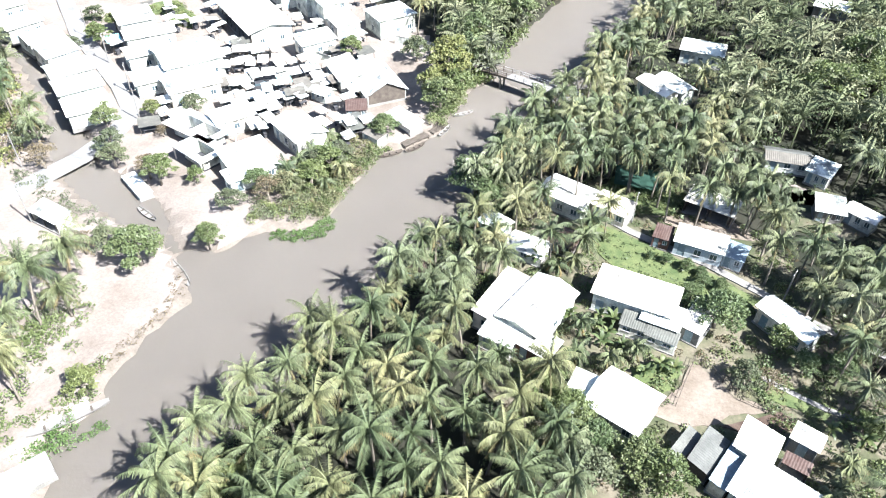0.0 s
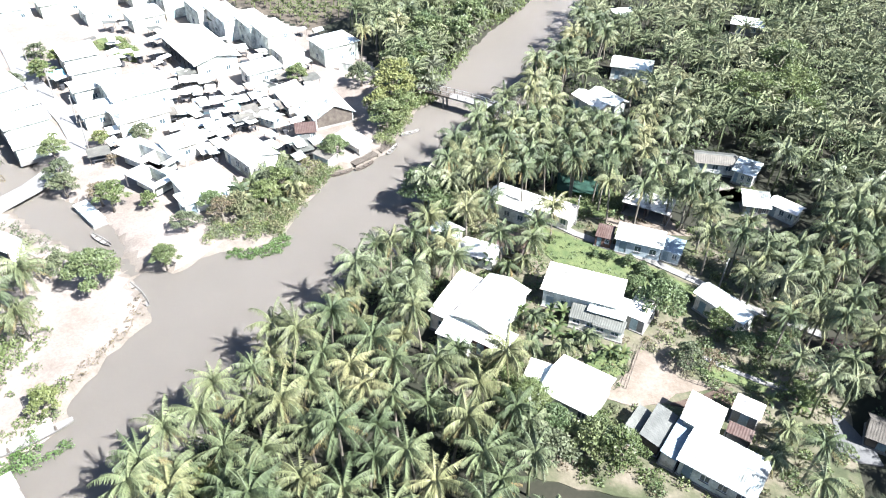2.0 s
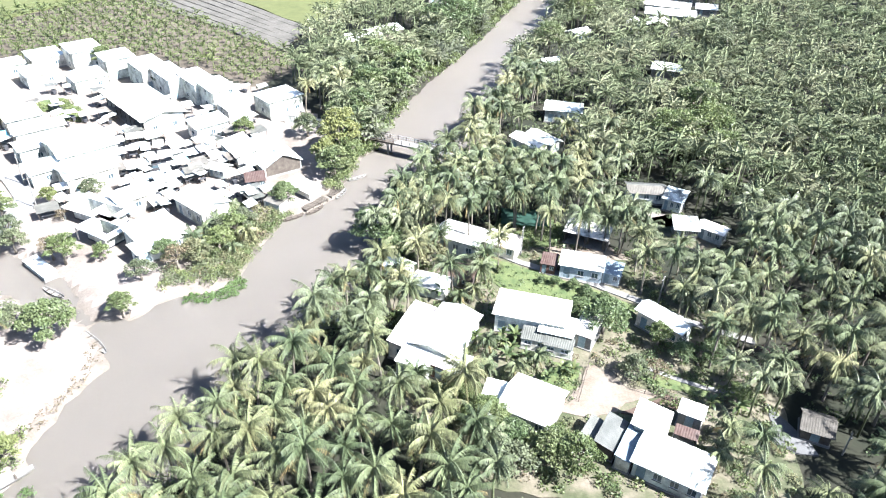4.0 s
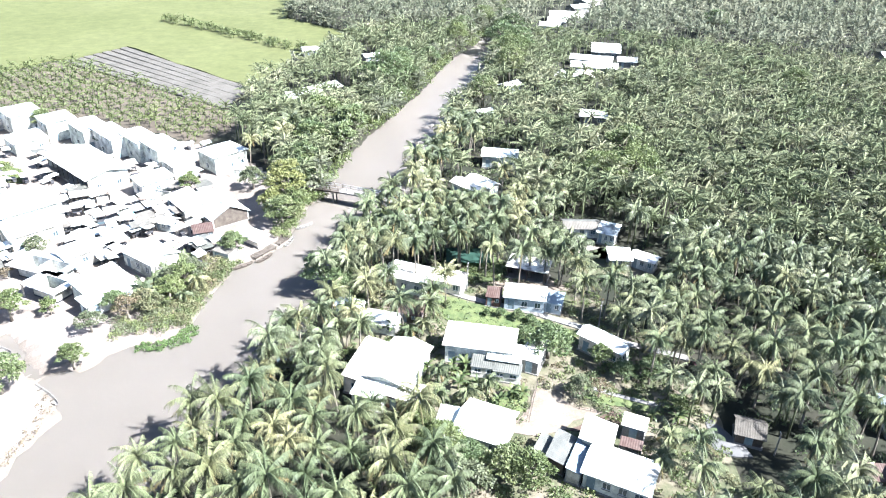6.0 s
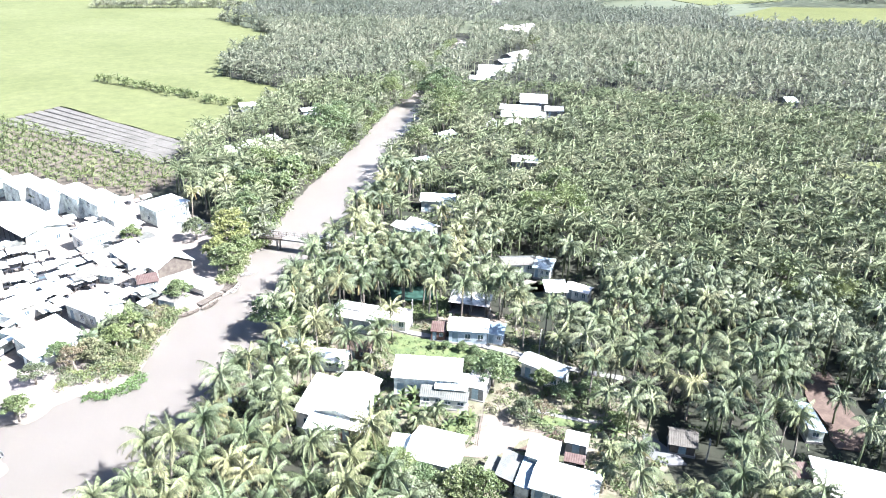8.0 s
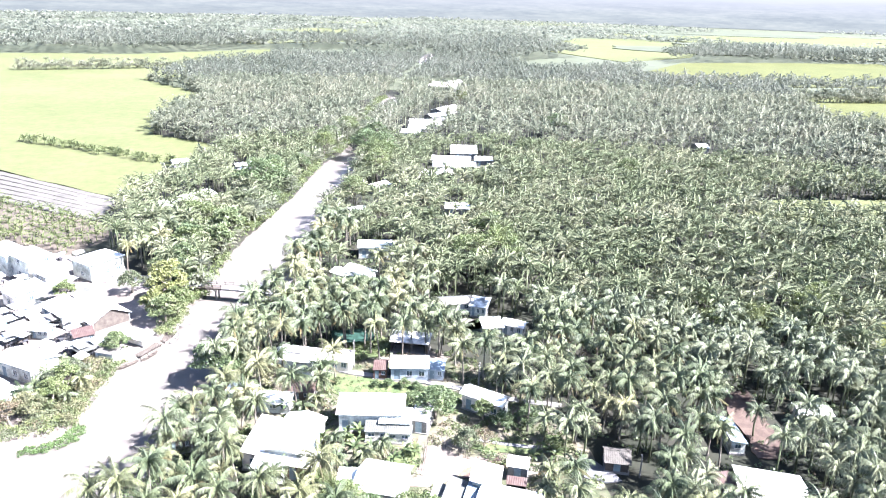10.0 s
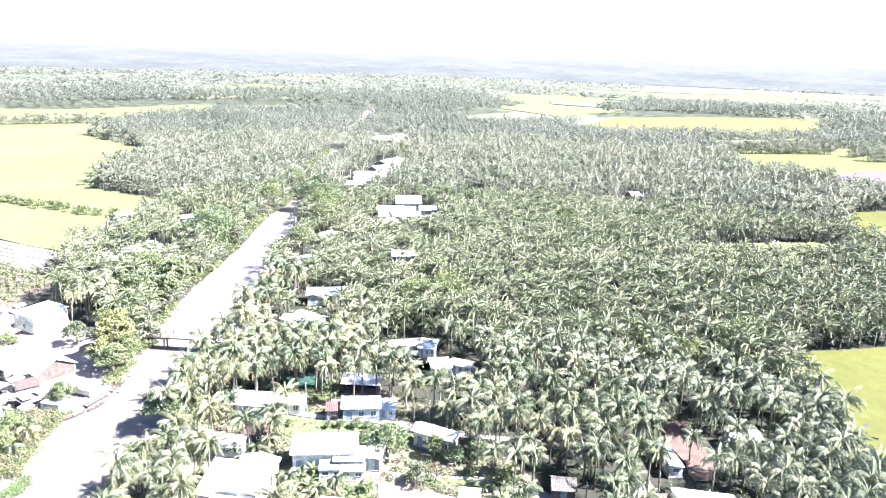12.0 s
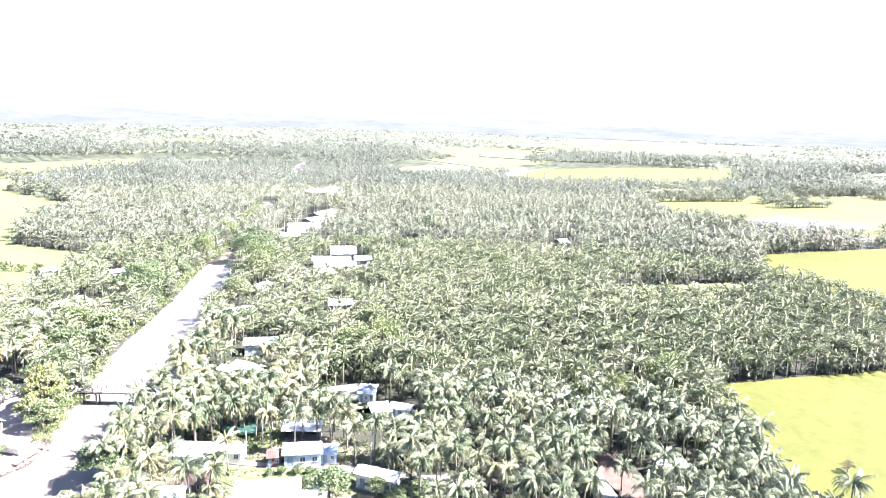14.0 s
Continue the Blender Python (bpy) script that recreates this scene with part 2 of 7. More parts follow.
def water_material():
    m = bpy.data.materials.new("muddy_water")
    m.use_nodes = True
    nt = m.node_tree
    b = nt.nodes["Principled BSDF"]
    pos = nt.nodes.new("ShaderNodeNewGeometry").outputs["Position"]
    col = ramp(nt, noise_tex(nt, 0.02, 4, 0.6, pos), [(0.3, (0.084, 0.076, 0.067)), (0.7, (0.097, 0.088, 0.078))])
    nt.links.new(col, b.inputs["Base Color"])
    b.inputs["Subsurface Weight"].default_value, b.inputs["Subsurface Scale"].default_value = 0.75, 1.0
    b.inputs["Subsurface Radius"].default_value = (1.3, 1.3, 1.5)
    b.inputs["Roughness"].default_value, b.inputs["Specular IOR Level"].default_value = 0.2, 0.02
    bp = nt.nodes.new("ShaderNodeBump")
    bp.inputs["Strength"].default_value, bp.inputs["Distance"].default_value = 0.25, 0.05
    nt.links.new(noise_tex(nt, 1.6, 4, 0.6, pos), bp.inputs["Height"])
    nt.links.new(bp.outputs[0], b.inputs["Normal"])
    return m


M["glass"], M["water"] = glass_material(), water_material()


# ---------------- mesh helpers ----------------
rng = np.random.default_rng(7)
rnd = random.Random(11)


def mesh_of(name, verts, faces, mat, smooth=False):
    me = bpy.data.meshes.new(name)
    me.from_pydata([tuple(map(float, v)) for v in verts], [], [tuple(map(int, f)) for f in faces])
    me.materials.append(mat)
    if smooth:
        me.polygons.foreach_set("use_smooth", [True] * len(me.polygons))
    me.update()
    return me


def tri_mesh(name, verts, tris, mat):
    """A large triangle mesh from arrays."""
    verts, tris = np.asarray(verts, np.float32), np.asarray(tris, np.int32)
    me = bpy.data.meshes.new(name)
    me.vertices.add(len(verts))
    me.vertices.foreach_set("co", verts.ravel())
    me.loops.add(tris.size)
    me.loops.foreach_set("vertex_index", tris.ravel())
    me.polygons.add(len(tris))
    me.polygons.foreach_set("loop_start", np.arange(0, tris.size, 3, dtype=np.int32))
    me.materials.append(mat)
    me.update(calc_edges=True)
    return me


def child(ob, parent):
    ob.parent = parent
    return ob


def shape(name, verts, faces, mat, parent=None, label="", smooth=False):
    ob = new(name, mesh_of(name, verts, faces, mat, smooth))
    if parent is not None:
        ob.parent = parent
    return tagged(ob, label)


def box_geo(x0, y0, z0, x1, y1, z1):
    v = [(x0, y0, z0), (x1, y0, z0), (x1, y1, z0), (x0, y1, z0), (x0, y0, z1), (x1, y0, z1), (x1, y1, z1), (x0, y1, z1)]
    f = [(0, 3, 2, 1), (4, 5, 6, 7), (0, 1, 5, 4), (1, 2, 6, 5), (2, 3, 7, 6), (3, 0, 4, 7)]
    return v, f


def join(geos):
    vs, fs = [], []
    for v, f in geos:
        n = len(vs)
        vs += list(v)
        fs += [tuple(i + n for i in face) for face in f]
    return vs, fs


def tube(points, radii, sides=7):
    """A tapered tube along points."""
    vs, fs = [], []
    pts = [Vector(p) for p in points]
    for i, p in enumerate(pts):
        d = (pts[min(i + 1, len(pts) - 1)] - pts[max(i - 1, 0)]).normalized()
        a = d.orthogonal().normalized()
        b = d.cross(a)
        for k in range(sides):
            w = 2 * math.pi * k / sides
            vs.append(p + (a * math.cos(w) + b * math.sin(w)) * radii[i])
    for i in range(len(pts) - 1):
        for k in range(sides):
            k2 = (k + 1) % sides
            fs.append((i * sides + k, i * sides + k2, (i + 1) * sides + k2, (i + 1) * sides + k))
    fs.append(tuple(range(sides))[::-1])
    fs.append(tuple((len(pts) - 1) * sides + k for k in range(sides)))
    return vs, fs


def empty(name, m, label, category, group="", kind=""):
    ob = new(name)
    ob.empty_display_size = 0.3
    ob.matrix_world = m
    return tagged(ob, label, category, group, kind)


# ---------------- plan ----------------
LAND = 1.0
LEFT_BANK = [(-62, -90), (-48, -10), (-40, 35), (-36, 60), (-36.5, 63), (-38.6, 65.8), (-39.4, 68.4), (-34.3, 72.7), (-35.6, 76), (-33.2, 82.9), (-29.1, 91), (-30.4, 95.4), (-34, 100.5),
             (-37.3, 104.3), (-44.8, 108.3), (-49.6, 111.5), (-56, 116.5), (-63, 125), (-72, 143), (-82, 157), (-94, 171), (-112, 190), (-140, 215),
             (-134, 222), (-106, 197), (-88, 176), (-76, 160), (-66, 144), (-57, 128), (-53.5, 123), (-47.4, 121.8), (-41.4, 115.4), (-38.8, 110.7), (-36.6, 106.4),
             (-33.7, 102.4), (-27.8, 101.3), (-22.4, 106.7), (-17, 107), (-12.3, 109.5), (-10.7, 116.4), (-6.7, 124.9), (-5.5, 129.4), (-1.4, 131), (5.6, 137.1), (7.7, 144.2), (11.4, 154.2),
             (14.8, 157.9), (19.8, 172), (24.6, 184), (36.2, 204.2), (47.2, 222.3), (60.3, 243.9), (69.5, 262.5), (83.9, 288.4), (96, 303), (112, 332), (139, 390), (146, 404), (158, 424), (184, 470), (203, 500), (247, 575), (309, 690), (386, 840), (420, 890)]
RIGHT_BANK = [(424, 888), (394, 838), (319, 686), (250, 572), (207, 498), (195, 465), (169, 418), (157, 398), (142, 388), (116, 330), (105, 301), (99, 285), (91.5, 267), (81, 243), (68, 221), (61, 208), (52, 188), (37, 156), (23, 138), (14.5, 124), (10, 114),
              (8, 107), (3, 101), (-1, 92), (-9, 83.5), (-12.5, 76.5), (-15.5, 72), (-20.5, 66), (-22.5, 58), (-25, 40), (-32, -10), (-46, -90)]
RIVER = LEFT_BANK + RIGHT_BANK


def inside(px, py, poly):
    px, py = np.asarray(px, float), np.asarray(py, float)
    res = np.zeros(px.shape, bool)
    n = len(poly)
    for i in range(n):
        (x0, y0), (x1, y1) = poly[i], poly[(i + 1) % n]
        if y0 == y1:
            continue
        c = (py < y0) != (py < y1)
        res ^= c & (px < (x1 - x0) * (py - y0) / (y1 - y0) + x0)
    return res


def edge_distance(px, py, poly, closed=True):
    px, py = np.asarray(px, float), np.asarray(py, float)
    d = np.full(px.shape, 1e9)
    n = len(poly)
    for i in range(n if closed else n - 1):
        (x0, y0), (x1, y1) = poly[i], poly[(i + 1) % n]
        ex, ey = x1 - x0, y1 - y0
        s = np.clip(((px - x0) * ex + (py - y0) * ey) / max(ex * ex + ey * ey, 1e-9), 0, 1)
        d = np.minimum(d, np.hypot(px - x0 - s * ex, py - y0 - s * ey))
    return d


FIELDS = {
    "rice_east": [(109, 35), (118, 47), (134, 71), (155, 83.8), (206, 64), (300, 28), (265, -30), (142, 5), (117, 27.7)],
    "rice_mid": [(276, 104), (281, 128), (284, 148), (316, 172), (344, 181), (431, 157), (560, 120), (500, 10), (300, 50), (270, 82)],
    "rice_northeast": [(485.8, 393), (568, 371), (747, 293), (800, 200), (486, 150), (461, 173), (450, 230), (436, 250), (393, 277)],
    "rice_far": [(446, 505), (458, 546), (545, 600), (634, 657), (780, 632), (947, 579), (1042, 533), (814, 483), (717, 444), (646, 400), (600, 425), (524, 449), (483, 466)],
    "rice_distant": [(570, 850), (620, 933), (804, 1122), (969, 1112), (900, 880), (710, 725), (565, 685)],
    "rice_horizon": [(904, 1242), (1428, 1407), (1829, 1061), (1782, 830), (1273, 791), (1087, 988), (1044, 1108)],
    "rice_west": [(-133, 235), (-70, 302), (-63.3, 301), (-46, 321), (1, 252), (8.4, 254), (17, 266), (37, 300), (50, 322), (47, 335), (21, 372), (28, 415), (56, 465), (67, 518), (28, 636), (-134, 670), (-420, 560), (-330, 300)],
    "rice_northwest": [(-250, 900), (-67, 890), (40, 862), (107, 885), (203, 915), (165, 742), (95, 706), (79, 689), (70, 640), (28, 610), (-54, 636), (-134, 650), (-250, 605)],
    "rice_upper": [(180, 1090), (254, 1323), (390, 1478), (494, 1415), (384, 1075), (195, 1020)],
}
FALLOW = [(330, 222), (420, 262), (500, 262), (520, 200), (452, 196), (470, 170), (420, 168), (380, 215)]
STRIP = [(193, 158), (212, 169.5), (218, 170.5), (271, 151), (272, 143), (256, 131), (236, 131), (208, 146)]
BEDS = [(-66, 299), (-46.1, 320.9), (1.0, 251.9), (-6.6, 228.6)]
YOUNG = [(-120, 262), (-69, 299), (-62, 300), (-6.6, 228.6), (-0.4, 212), (-14, 200), (-30, 214), (-48, 226), (-62, 232), (-100, 225)]
TOWN = [(-130, 222), (-106, 199), (-88, 178), (-76, 162), (-66, 146), (-57, 130), (-53, 124), (-48, 121), (-44, 116), (-42, 116), (-38, 111.5), (-35, 107), (-32, 103.5), (-27.5, 102.6), (-22, 108),
        (-16, 109), (-13.5, 112), (-12, 117.5), (-8, 126), (-5.5, 131), (-1, 133), (4, 138.5), (6, 145), (4, 162), (2, 178), (-4, 190), (-14, 199), (-30, 213), (-48, 225), (-62, 231), (-100, 225)]
WESTBANK = [(-120, 130), (-80, 150), (-70, 136), (-64, 122), (-57, 115.5), (-50, 110), (-45, 107), (-38.5, 103.5), (-35, 99.5), (-31.8, 95), (-30.8, 91.2), (-34.5, 83.5), (-37, 76.5), (-36, 72), (-37.5, 65), (-37, 58), (-44, 30), (-90, 30), (-140, 80)]
ROAD = [(-150, 262), (-120, 232), (-89.3, 194.7), (-78.1, 175.3), (-68.8, 162.9), (-59.6, 150.6), (-55, 142.8), (-53.9, 137.5), (-54.7, 132.5), (-57.5, 124.9), (-62, 117.9), (-66, 110.6), (-80, 92), (-110, 60)]


def on_river(px, py):
    return inside(px, py, RIVER)


# ground sheet with the river bed in it
def axis(lo, hi, step, far):
    mid = np.arange(lo, hi + 0.01, step)
    grow = step * np.cumsum(1.16 ** np.arange(1, 60))
    right, left = hi + grow, lo - grow
    return np.concatenate([[-far], left[left > -far][::-1], mid, right[right < far], [far]])


def hill(px, py):
    return 0.12 * np.sin(px * 0.31 + 0.7 * np.sin(py * 0.17)) * np.sin(py * 0.27) + 0.06 * np.sin(px * 0.9 + py * 0.6)


def build_ground():
    ax, ay = axis(-100, 120, 1.6, 6000), axis(30, 260, 1.6, 6000)
    gx, gy = np.meshgrid(ax, ay)
    inn, d = on_river(gx, gy), edge_distance(gx, gy, RIVER)
    signed = np.where(inn, -d, d) + 0.5 * np.sin(gx * 0.8) * np.sin(gy * 0.9 + 1)
    gz = np.interp(signed, [-5, 0, 1.2, 3], [-1.6, -0.15, 0.75, LAND]) + np.where(signed > 1.2, hill(gx, gy), 0)
    verts = np.stack([gx, gy, gz], -1).reshape(-1, 3)
    nx, ny = len(ax), len(ay)
    idx = np.arange(nx * ny).reshape(ny, nx)
    a, b, c, e = idx[:-1, :-1].ravel(), idx[:-1, 1:].ravel(), idx[1:, 1:].ravel(), idx[1:, :-1].ravel()
    tris = np.concatenate([np.stack([a, b, c], 1), np.stack([a, c, e], 1)])
    me = tri_mesh("ground", verts, tris, M["shade_dark_soil"])
    me.materials.append(M["mud"])
    mid = verts[tris].mean(1)
    shore = (edge_distance(mid[:, 0], mid[:, 1], LEFT_BANK, False) < 5.5) & (mid[:, 1] < 165) & (mid[:, 1] > 20)
    me.materials.append(M["plain"])
    away = np.hypot(mid[:, 0], mid[:, 1]) > 540
    me.materials.append(M["sand"])
    bare = inside(mid[:, 0], mid[:, 1], TOWN) | inside(mid[:, 0], mid[:, 1], WESTBANK)
    me.materials.append(M["fallow"])
    planted = inside(mid[:, 0], mid[:, 1], YOUNG)
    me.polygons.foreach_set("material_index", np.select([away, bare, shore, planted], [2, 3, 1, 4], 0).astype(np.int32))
    me.polygons.foreach_set("use_smooth", [True] * len(me.polygons))
    return tagged(new("ground", me), "earth ground darkened for palm shade, with undergrowth and sandy patches", "ground", kind="structure")


build_ground()
water = shape("water", [(-400, -300, 0), (600, -300, 0), (600, 1000, 0), (-400, 1000, 0)], [(0, 1, 2, 3)], M["water"])
tagged(water, "muddy grey-brown river water with faint ripples", "water", kind="structure")


def ragged(poly, step=4.0, amp=0.5):
    """The polygon with its edges cut up and made uneven."""
    out = []
    for i, (x0, y0) in enumerate(poly):
        x1, y1 = poly[(i + 1) % len(poly)]
        n = max(1, int(math.hypot(x1 - x0, y1 - y0) / step))
        for k in range(n):
            s = k / n
            out.append((x0 + (x1 - x0) * s + rnd.uniform(-amp, amp), y0 + (y1 - y0) * s + rnd.uniform(-amp, amp)))
    return out


def sheet(name, poly, z, mat, label, category, depth=0.6, step=4.0, amp=0.5):
    pts = ragged(poly, step, amp)
    n = len(pts)
    flat, _, faces, *_ = mathutils.geometry.delaunay_2d_cdt([Vector(p[:2]) for p in pts], [(i, (i + 1) % n) for i in range(n)], [], 1, 1e-5)
    v = [(p.x, p.y, z) for p in flat]
    f = []
    for t in faces:
        (ax, ay), (bx, by), (cx, cy) = [v[i][:2] for i in t]
        f.append(tuple(t) if (bx - ax) * (cy - ay) - (by - ay) * (cx - ax) > 0 else tuple(reversed(t)))
    turn = 1 if sum(pts[i][0] * pts[(i + 1) % n][1] - pts[(i + 1) % n][0] * pts[i][1] for i in range(n)) > 0 else -1
    m = len(v)
    v += [(x, y, z) for x, y in pts] + [(x, y, z - depth) for x, y in pts]
    for i in range(n):
        j = (i + 1) % n
        side = (m + i, m + n + i, m + n + j, m + j)
        f.append(side if turn > 0 else tuple(reversed(side)))
    me = mesh_of(name, v, f, mat)
    return tagged(new(name, me), label, category, kind="structure")


for lift, (key, poly) in enumerate(FIELDS.items()):
    sheet("rice_field", poly, LAND + 0.5 + 0.02 * lift, M["ripe_rice"] if key in ("rice_east", "rice_mid") else M["mid_rice"] if key in ("rice_northeast", "rice_far") else M["rice"], "bright yellow-green rice crop in a flat paddy", "field", 0.8, 6, 0.6)
sheet("fallow_field", FALLOW, LAND + 0.66, M["bare"], "pinkish brown bare fallow field", "field")
sheet("grass_strip", STRIP, LAND + 0.3, M["rice"], "narrow pale green clearing between palm rows", "field")
sheet("village_ground", [(12, 76), (20, 62), (36, 57), (56, 52), (63, 70), (62, 90), (58, 104), (48, 116), (24, 120), (13, 110)], LAND + 0.14, M["village"], "mottled village ground of dry grass, earth and weeds", "ground", 0.6, 2.0, 0.4)
sheet("weed_patch", [(-70, 186.5), (-66.7, 193.6), (-61.3, 195.6), (-54.2, 186), (-53.5, 180), (-57, 181), (-62.6, 187)], LAND + 0.3, M["grass"], "pale dry grass plot beside a market hall", "lawn", 0.5, 1.5, 0.4)
sheet("lawn", [(27, 108), (31, 110), (47, 97.5), (52, 92.5), (48, 90), (40, 92), (33, 97)], LAND + 0.25, M["grass"], "bright green grass plot beside a concrete path", "lawn", 0.5, 1.5, 0.25)
sheet("yard_ground", [(38.6, 80.6), (39.8, 80.8), (41.1, 78.5), (42.9, 75.3), (45.6, 74.7), (46.4, 73.4), (41.4, 72.6), (38.7, 71.2), (35.0, 71.0), (32.0, 72.8), (33.6, 74.6), (36.4, 76.6)], LAND + 0.24, M["yard"], "pale trodden earth yard between houses", "yard", 0.5, 0.9, 0.22)
sheet("garden_ground", [(31, 80), (36, 81.6), (38, 80.4), (35.6, 76.8), (33, 75), (30, 77)], LAND + 0.22, M["grass"], "patchy green garden ground", "lawn", 0.5, 1.0, 0.3)
sheet("garden_ground", [(46.6, 79.8), (50, 78), (55, 74), (53, 72), (47.6, 75), (45.4, 77)], LAND + 0.22, M["grass"], "patchy green garden ground", "lawn", 0.5, 1.0, 0.3)
sheet("garden_ground", [(32.8, 119.7), (38.6, 125.0), (46.4, 121.9), (47, 117), (43.0, 111.5), (38.3, 112.8)], LAND + 0.22, M["grass"], "shaded green grass plot below palms", "lawn", 0.5, 1.5, 0.3)
sheet("yard_ground", [(96.6, 74.4), (101.6, 73), (99.6, 68.4), (92.6, 56.6), (89.6, 54.6), (86.3, 56.6), (89.4, 61), (91, 66)], LAND + 0.25, M["red_earth"], "reddish bare earth yard between palms", "yard", 0.5, 1.5, 0.3)
sheet("yard_ground", [(40, 71.2), (48, 73.5), (50, 71.5), (44, 69.5)], LAND + 0.27, M["red_earth"], "reddish wet earth strip behind a house", "yard", 0.5, 1.5, 0.2)
sheet("yard_ground", [(62.0, 119.2), (64.6, 121.2), (66.6, 121.4), (71.4, 118.0), (70.6, 115.6), (65.8, 115.4), (62.8, 116.2)], LAND + 0.25, M["sand"], "pale sandy yard between huts under palms", "yard", 0.5, 1.5, 0.3)
sheet("yard_ground", [(60.9, 70), (62, 66), (62.4, 60.4), (59.6, 61.2), (57.4, 63.8), (59.4, 66)], LAND + 0.25, M["shaded_yard_slab"], "concrete yard greyed for shade in front of a thatched hut", "yard", 0.5, 1.5, 0.3)
sheet("yard_ground", [(57, 117), (72, 121), (78, 112), (70, 106), (60, 110)], LAND + 0.25, M["village"], "mottled earth yard in front of sheet-roofed houses", "yard", 0.5, 1.5, 0.3)
sheet("yard_ground", [(40, 112), (52, 112), (56, 106), (46, 107)], LAND + 0.25, M["yard"], "pale earth yard beside an open shed", "yard", 0.5, 1.5, 0.3)


def ribbon(name, line, width, z, mat, label, category, thick=0.25):
    pts = [Vector((x, y, 0)) for x, y in line]
    v, f = [], []
    for i, p in enumerate(pts):
        d = (pts[min(i + 1, len(pts) - 1)] - pts[max(i - 1, 0)]).normalized()
        s = Vector((-d.y, d.x, 0)) * width / 2
        for q, h in ((p + s, z), (p - s, z), (p + s, z - thick), (p - s, z - thick)):
            v.append((q.x, q.y, h))
    for i in range(len(pts) - 1):
        a, b = 4 * i, 4 * i + 4
        f += [(a, a + 1, b + 1, b), (a, b, b + 2, a + 2), (a + 1, a + 3, b + 3, b + 1)]
    return tagged(shape(name, v, f, mat), label, category, kind="structure")


ribbon("road", ROAD, 3.8, LAND + 0.36, M["road"], "grey concrete village road with bare verges", "road", 0.5)
ribbon("path", [(31, 112.5), (36, 107.5), (46, 100.2), (52, 94.5), (58, 88), (66, 82)], 1.4, LAND + 0.32, M["concrete"], "narrow pale concrete footpath", "path")
ribbon("path", [(47.2, 78.8), (50.2, 76.4), (53.6, 73.9), (58, 72)], 0.8, LAND + 0.3, M["concrete"], "narrow pale garden path", "path")

# ---------------- houses ----------------
CLEAR = []          # (x, y, half length, half width, degrees): kept free of trees
SOLID = []          # the same, of the buildings alone


def clear(x, y, hl, hw, deg):
    CLEAR.append((x, y, hl, hw, deg))


def wall_geo(length, h0, h1, thick, openings):
    """A wall along x from 0 to length, outer face at y = 0, rising from h0 to h1, with holes (x0, x1, z0, z1)."""
    xs = sorted({0.0, length, *[o[0] for o in openings], *[o[1] for o in openings]})
    zs = sorted({h0, h1, *[min(o[2], h1) for o in openings], *[min(o[3], h1) for o in openings]})
    nx, nz = len(xs) - 1, len(zs) - 1

    def solid(i, k):
        if not (0 <= i < nx and 0 <= k < nz):
            return False
        cx, cz = (xs[i] + xs[i + 1]) / 2, (zs[k] + zs[k + 1]) / 2
        return not any(o[0] < cx < o[1] and o[2] < cz < o[3] for o in openings)

    v = [(x, y, z) for y in (0.0, thick) for z in zs for x in xs]
    w = nx + 1
    back = w * (nz + 1)
    f = []
    for k in range(nz):
        for i in range(nx):
            if not solid(i, k):
                continue
            a, b, c, d = k * w + i, k * w + i + 1, (k + 1) * w + i + 1, (k + 1) * w + i
            f += [(a, b, c, d), (back + d, back + c, back + b, back + a)]
            for (di, dk), (p, q) in (((0, -1), (b, a)), ((1, 0), (c, b)), ((0, 1), (d, c)), ((-1, 0), (a, d))):
                if not solid(i + di, k + dk):
                    f.append((p, q, back + q, back + p))
    return v, f


def corrugated(length, run, rise, pitch=0.32, amp=0.035, thick=0.03, sag=0.0):
    """A ribbed roof sheet: ribs run down the slope; x along the eave, y inwards and up."""
    n = max(4, int(length / pitch) * 2)
    v, f = [], []
    rows = 4
    for j in range(rows):
        s = j / (rows - 1)
        for i in range(n + 1):
            x = length * i / n
            z = rise * s + (amp if i % 2 else 0) - sag * math.sin(math.pi * s)
            v.append((x, run * s, z))
    m = len(v)
    v += [(x, y, z - thick) for x, y, z in v]
    w = n + 1
    for j in range(rows - 1):
        for i in range(n):
            a = j * w + i
            f.append((a, a + 1, a + w + 1, a + w))
            f.append((m + a, m + a + w, m + a + w + 1, m + a + 1))
    for i in range(n):
        f.append((i + 1, i, m + i, m + i + 1))
        a = (rows - 1) * w + i
        f.append((a, a + 1, m + a + 1, m + a))
    for j in range(rows - 1):
        a = j * w
        f.append((a, a + w, m + a + w, m + a))
        a = j * w + n
        f.append((a + w, a, m + a, m + a + w))
    return v, f


def put(geo, m):
    v, f = geo
    return [m @ Vector(p) for p in v], f


def window_part(parent, m, w, h, wall="frame"):
    """A frame with a pane in a hole; m puts x along the wall, z up, y inwards."""
    fr = 0.07
    bars = [(0, 0.02, 0, w, 0.10, fr), (0, 0.02, h - fr, w, 0.10, h), (0, 0.02, fr, fr, 0.10, h - fr), (w - fr, 0.02, fr, w, 0.10, h - fr), (w / 2 - 0.03, 0.03, fr, w / 2 + 0.03, 0.09, h - fr)]
    win = shape("window", *put(join([box_geo(*b) for b in bars]), m), M["frame"], parent)
    shape("pane", *put(box_geo(fr, 0.055, fr, w - fr, 0.065, h - fr), m), M["glass"], win)
    shape("sill", *put(box_geo(-0.06, -0.08, -0.06, w + 0.06, 0.02, 0), m), M["concrete"], win)


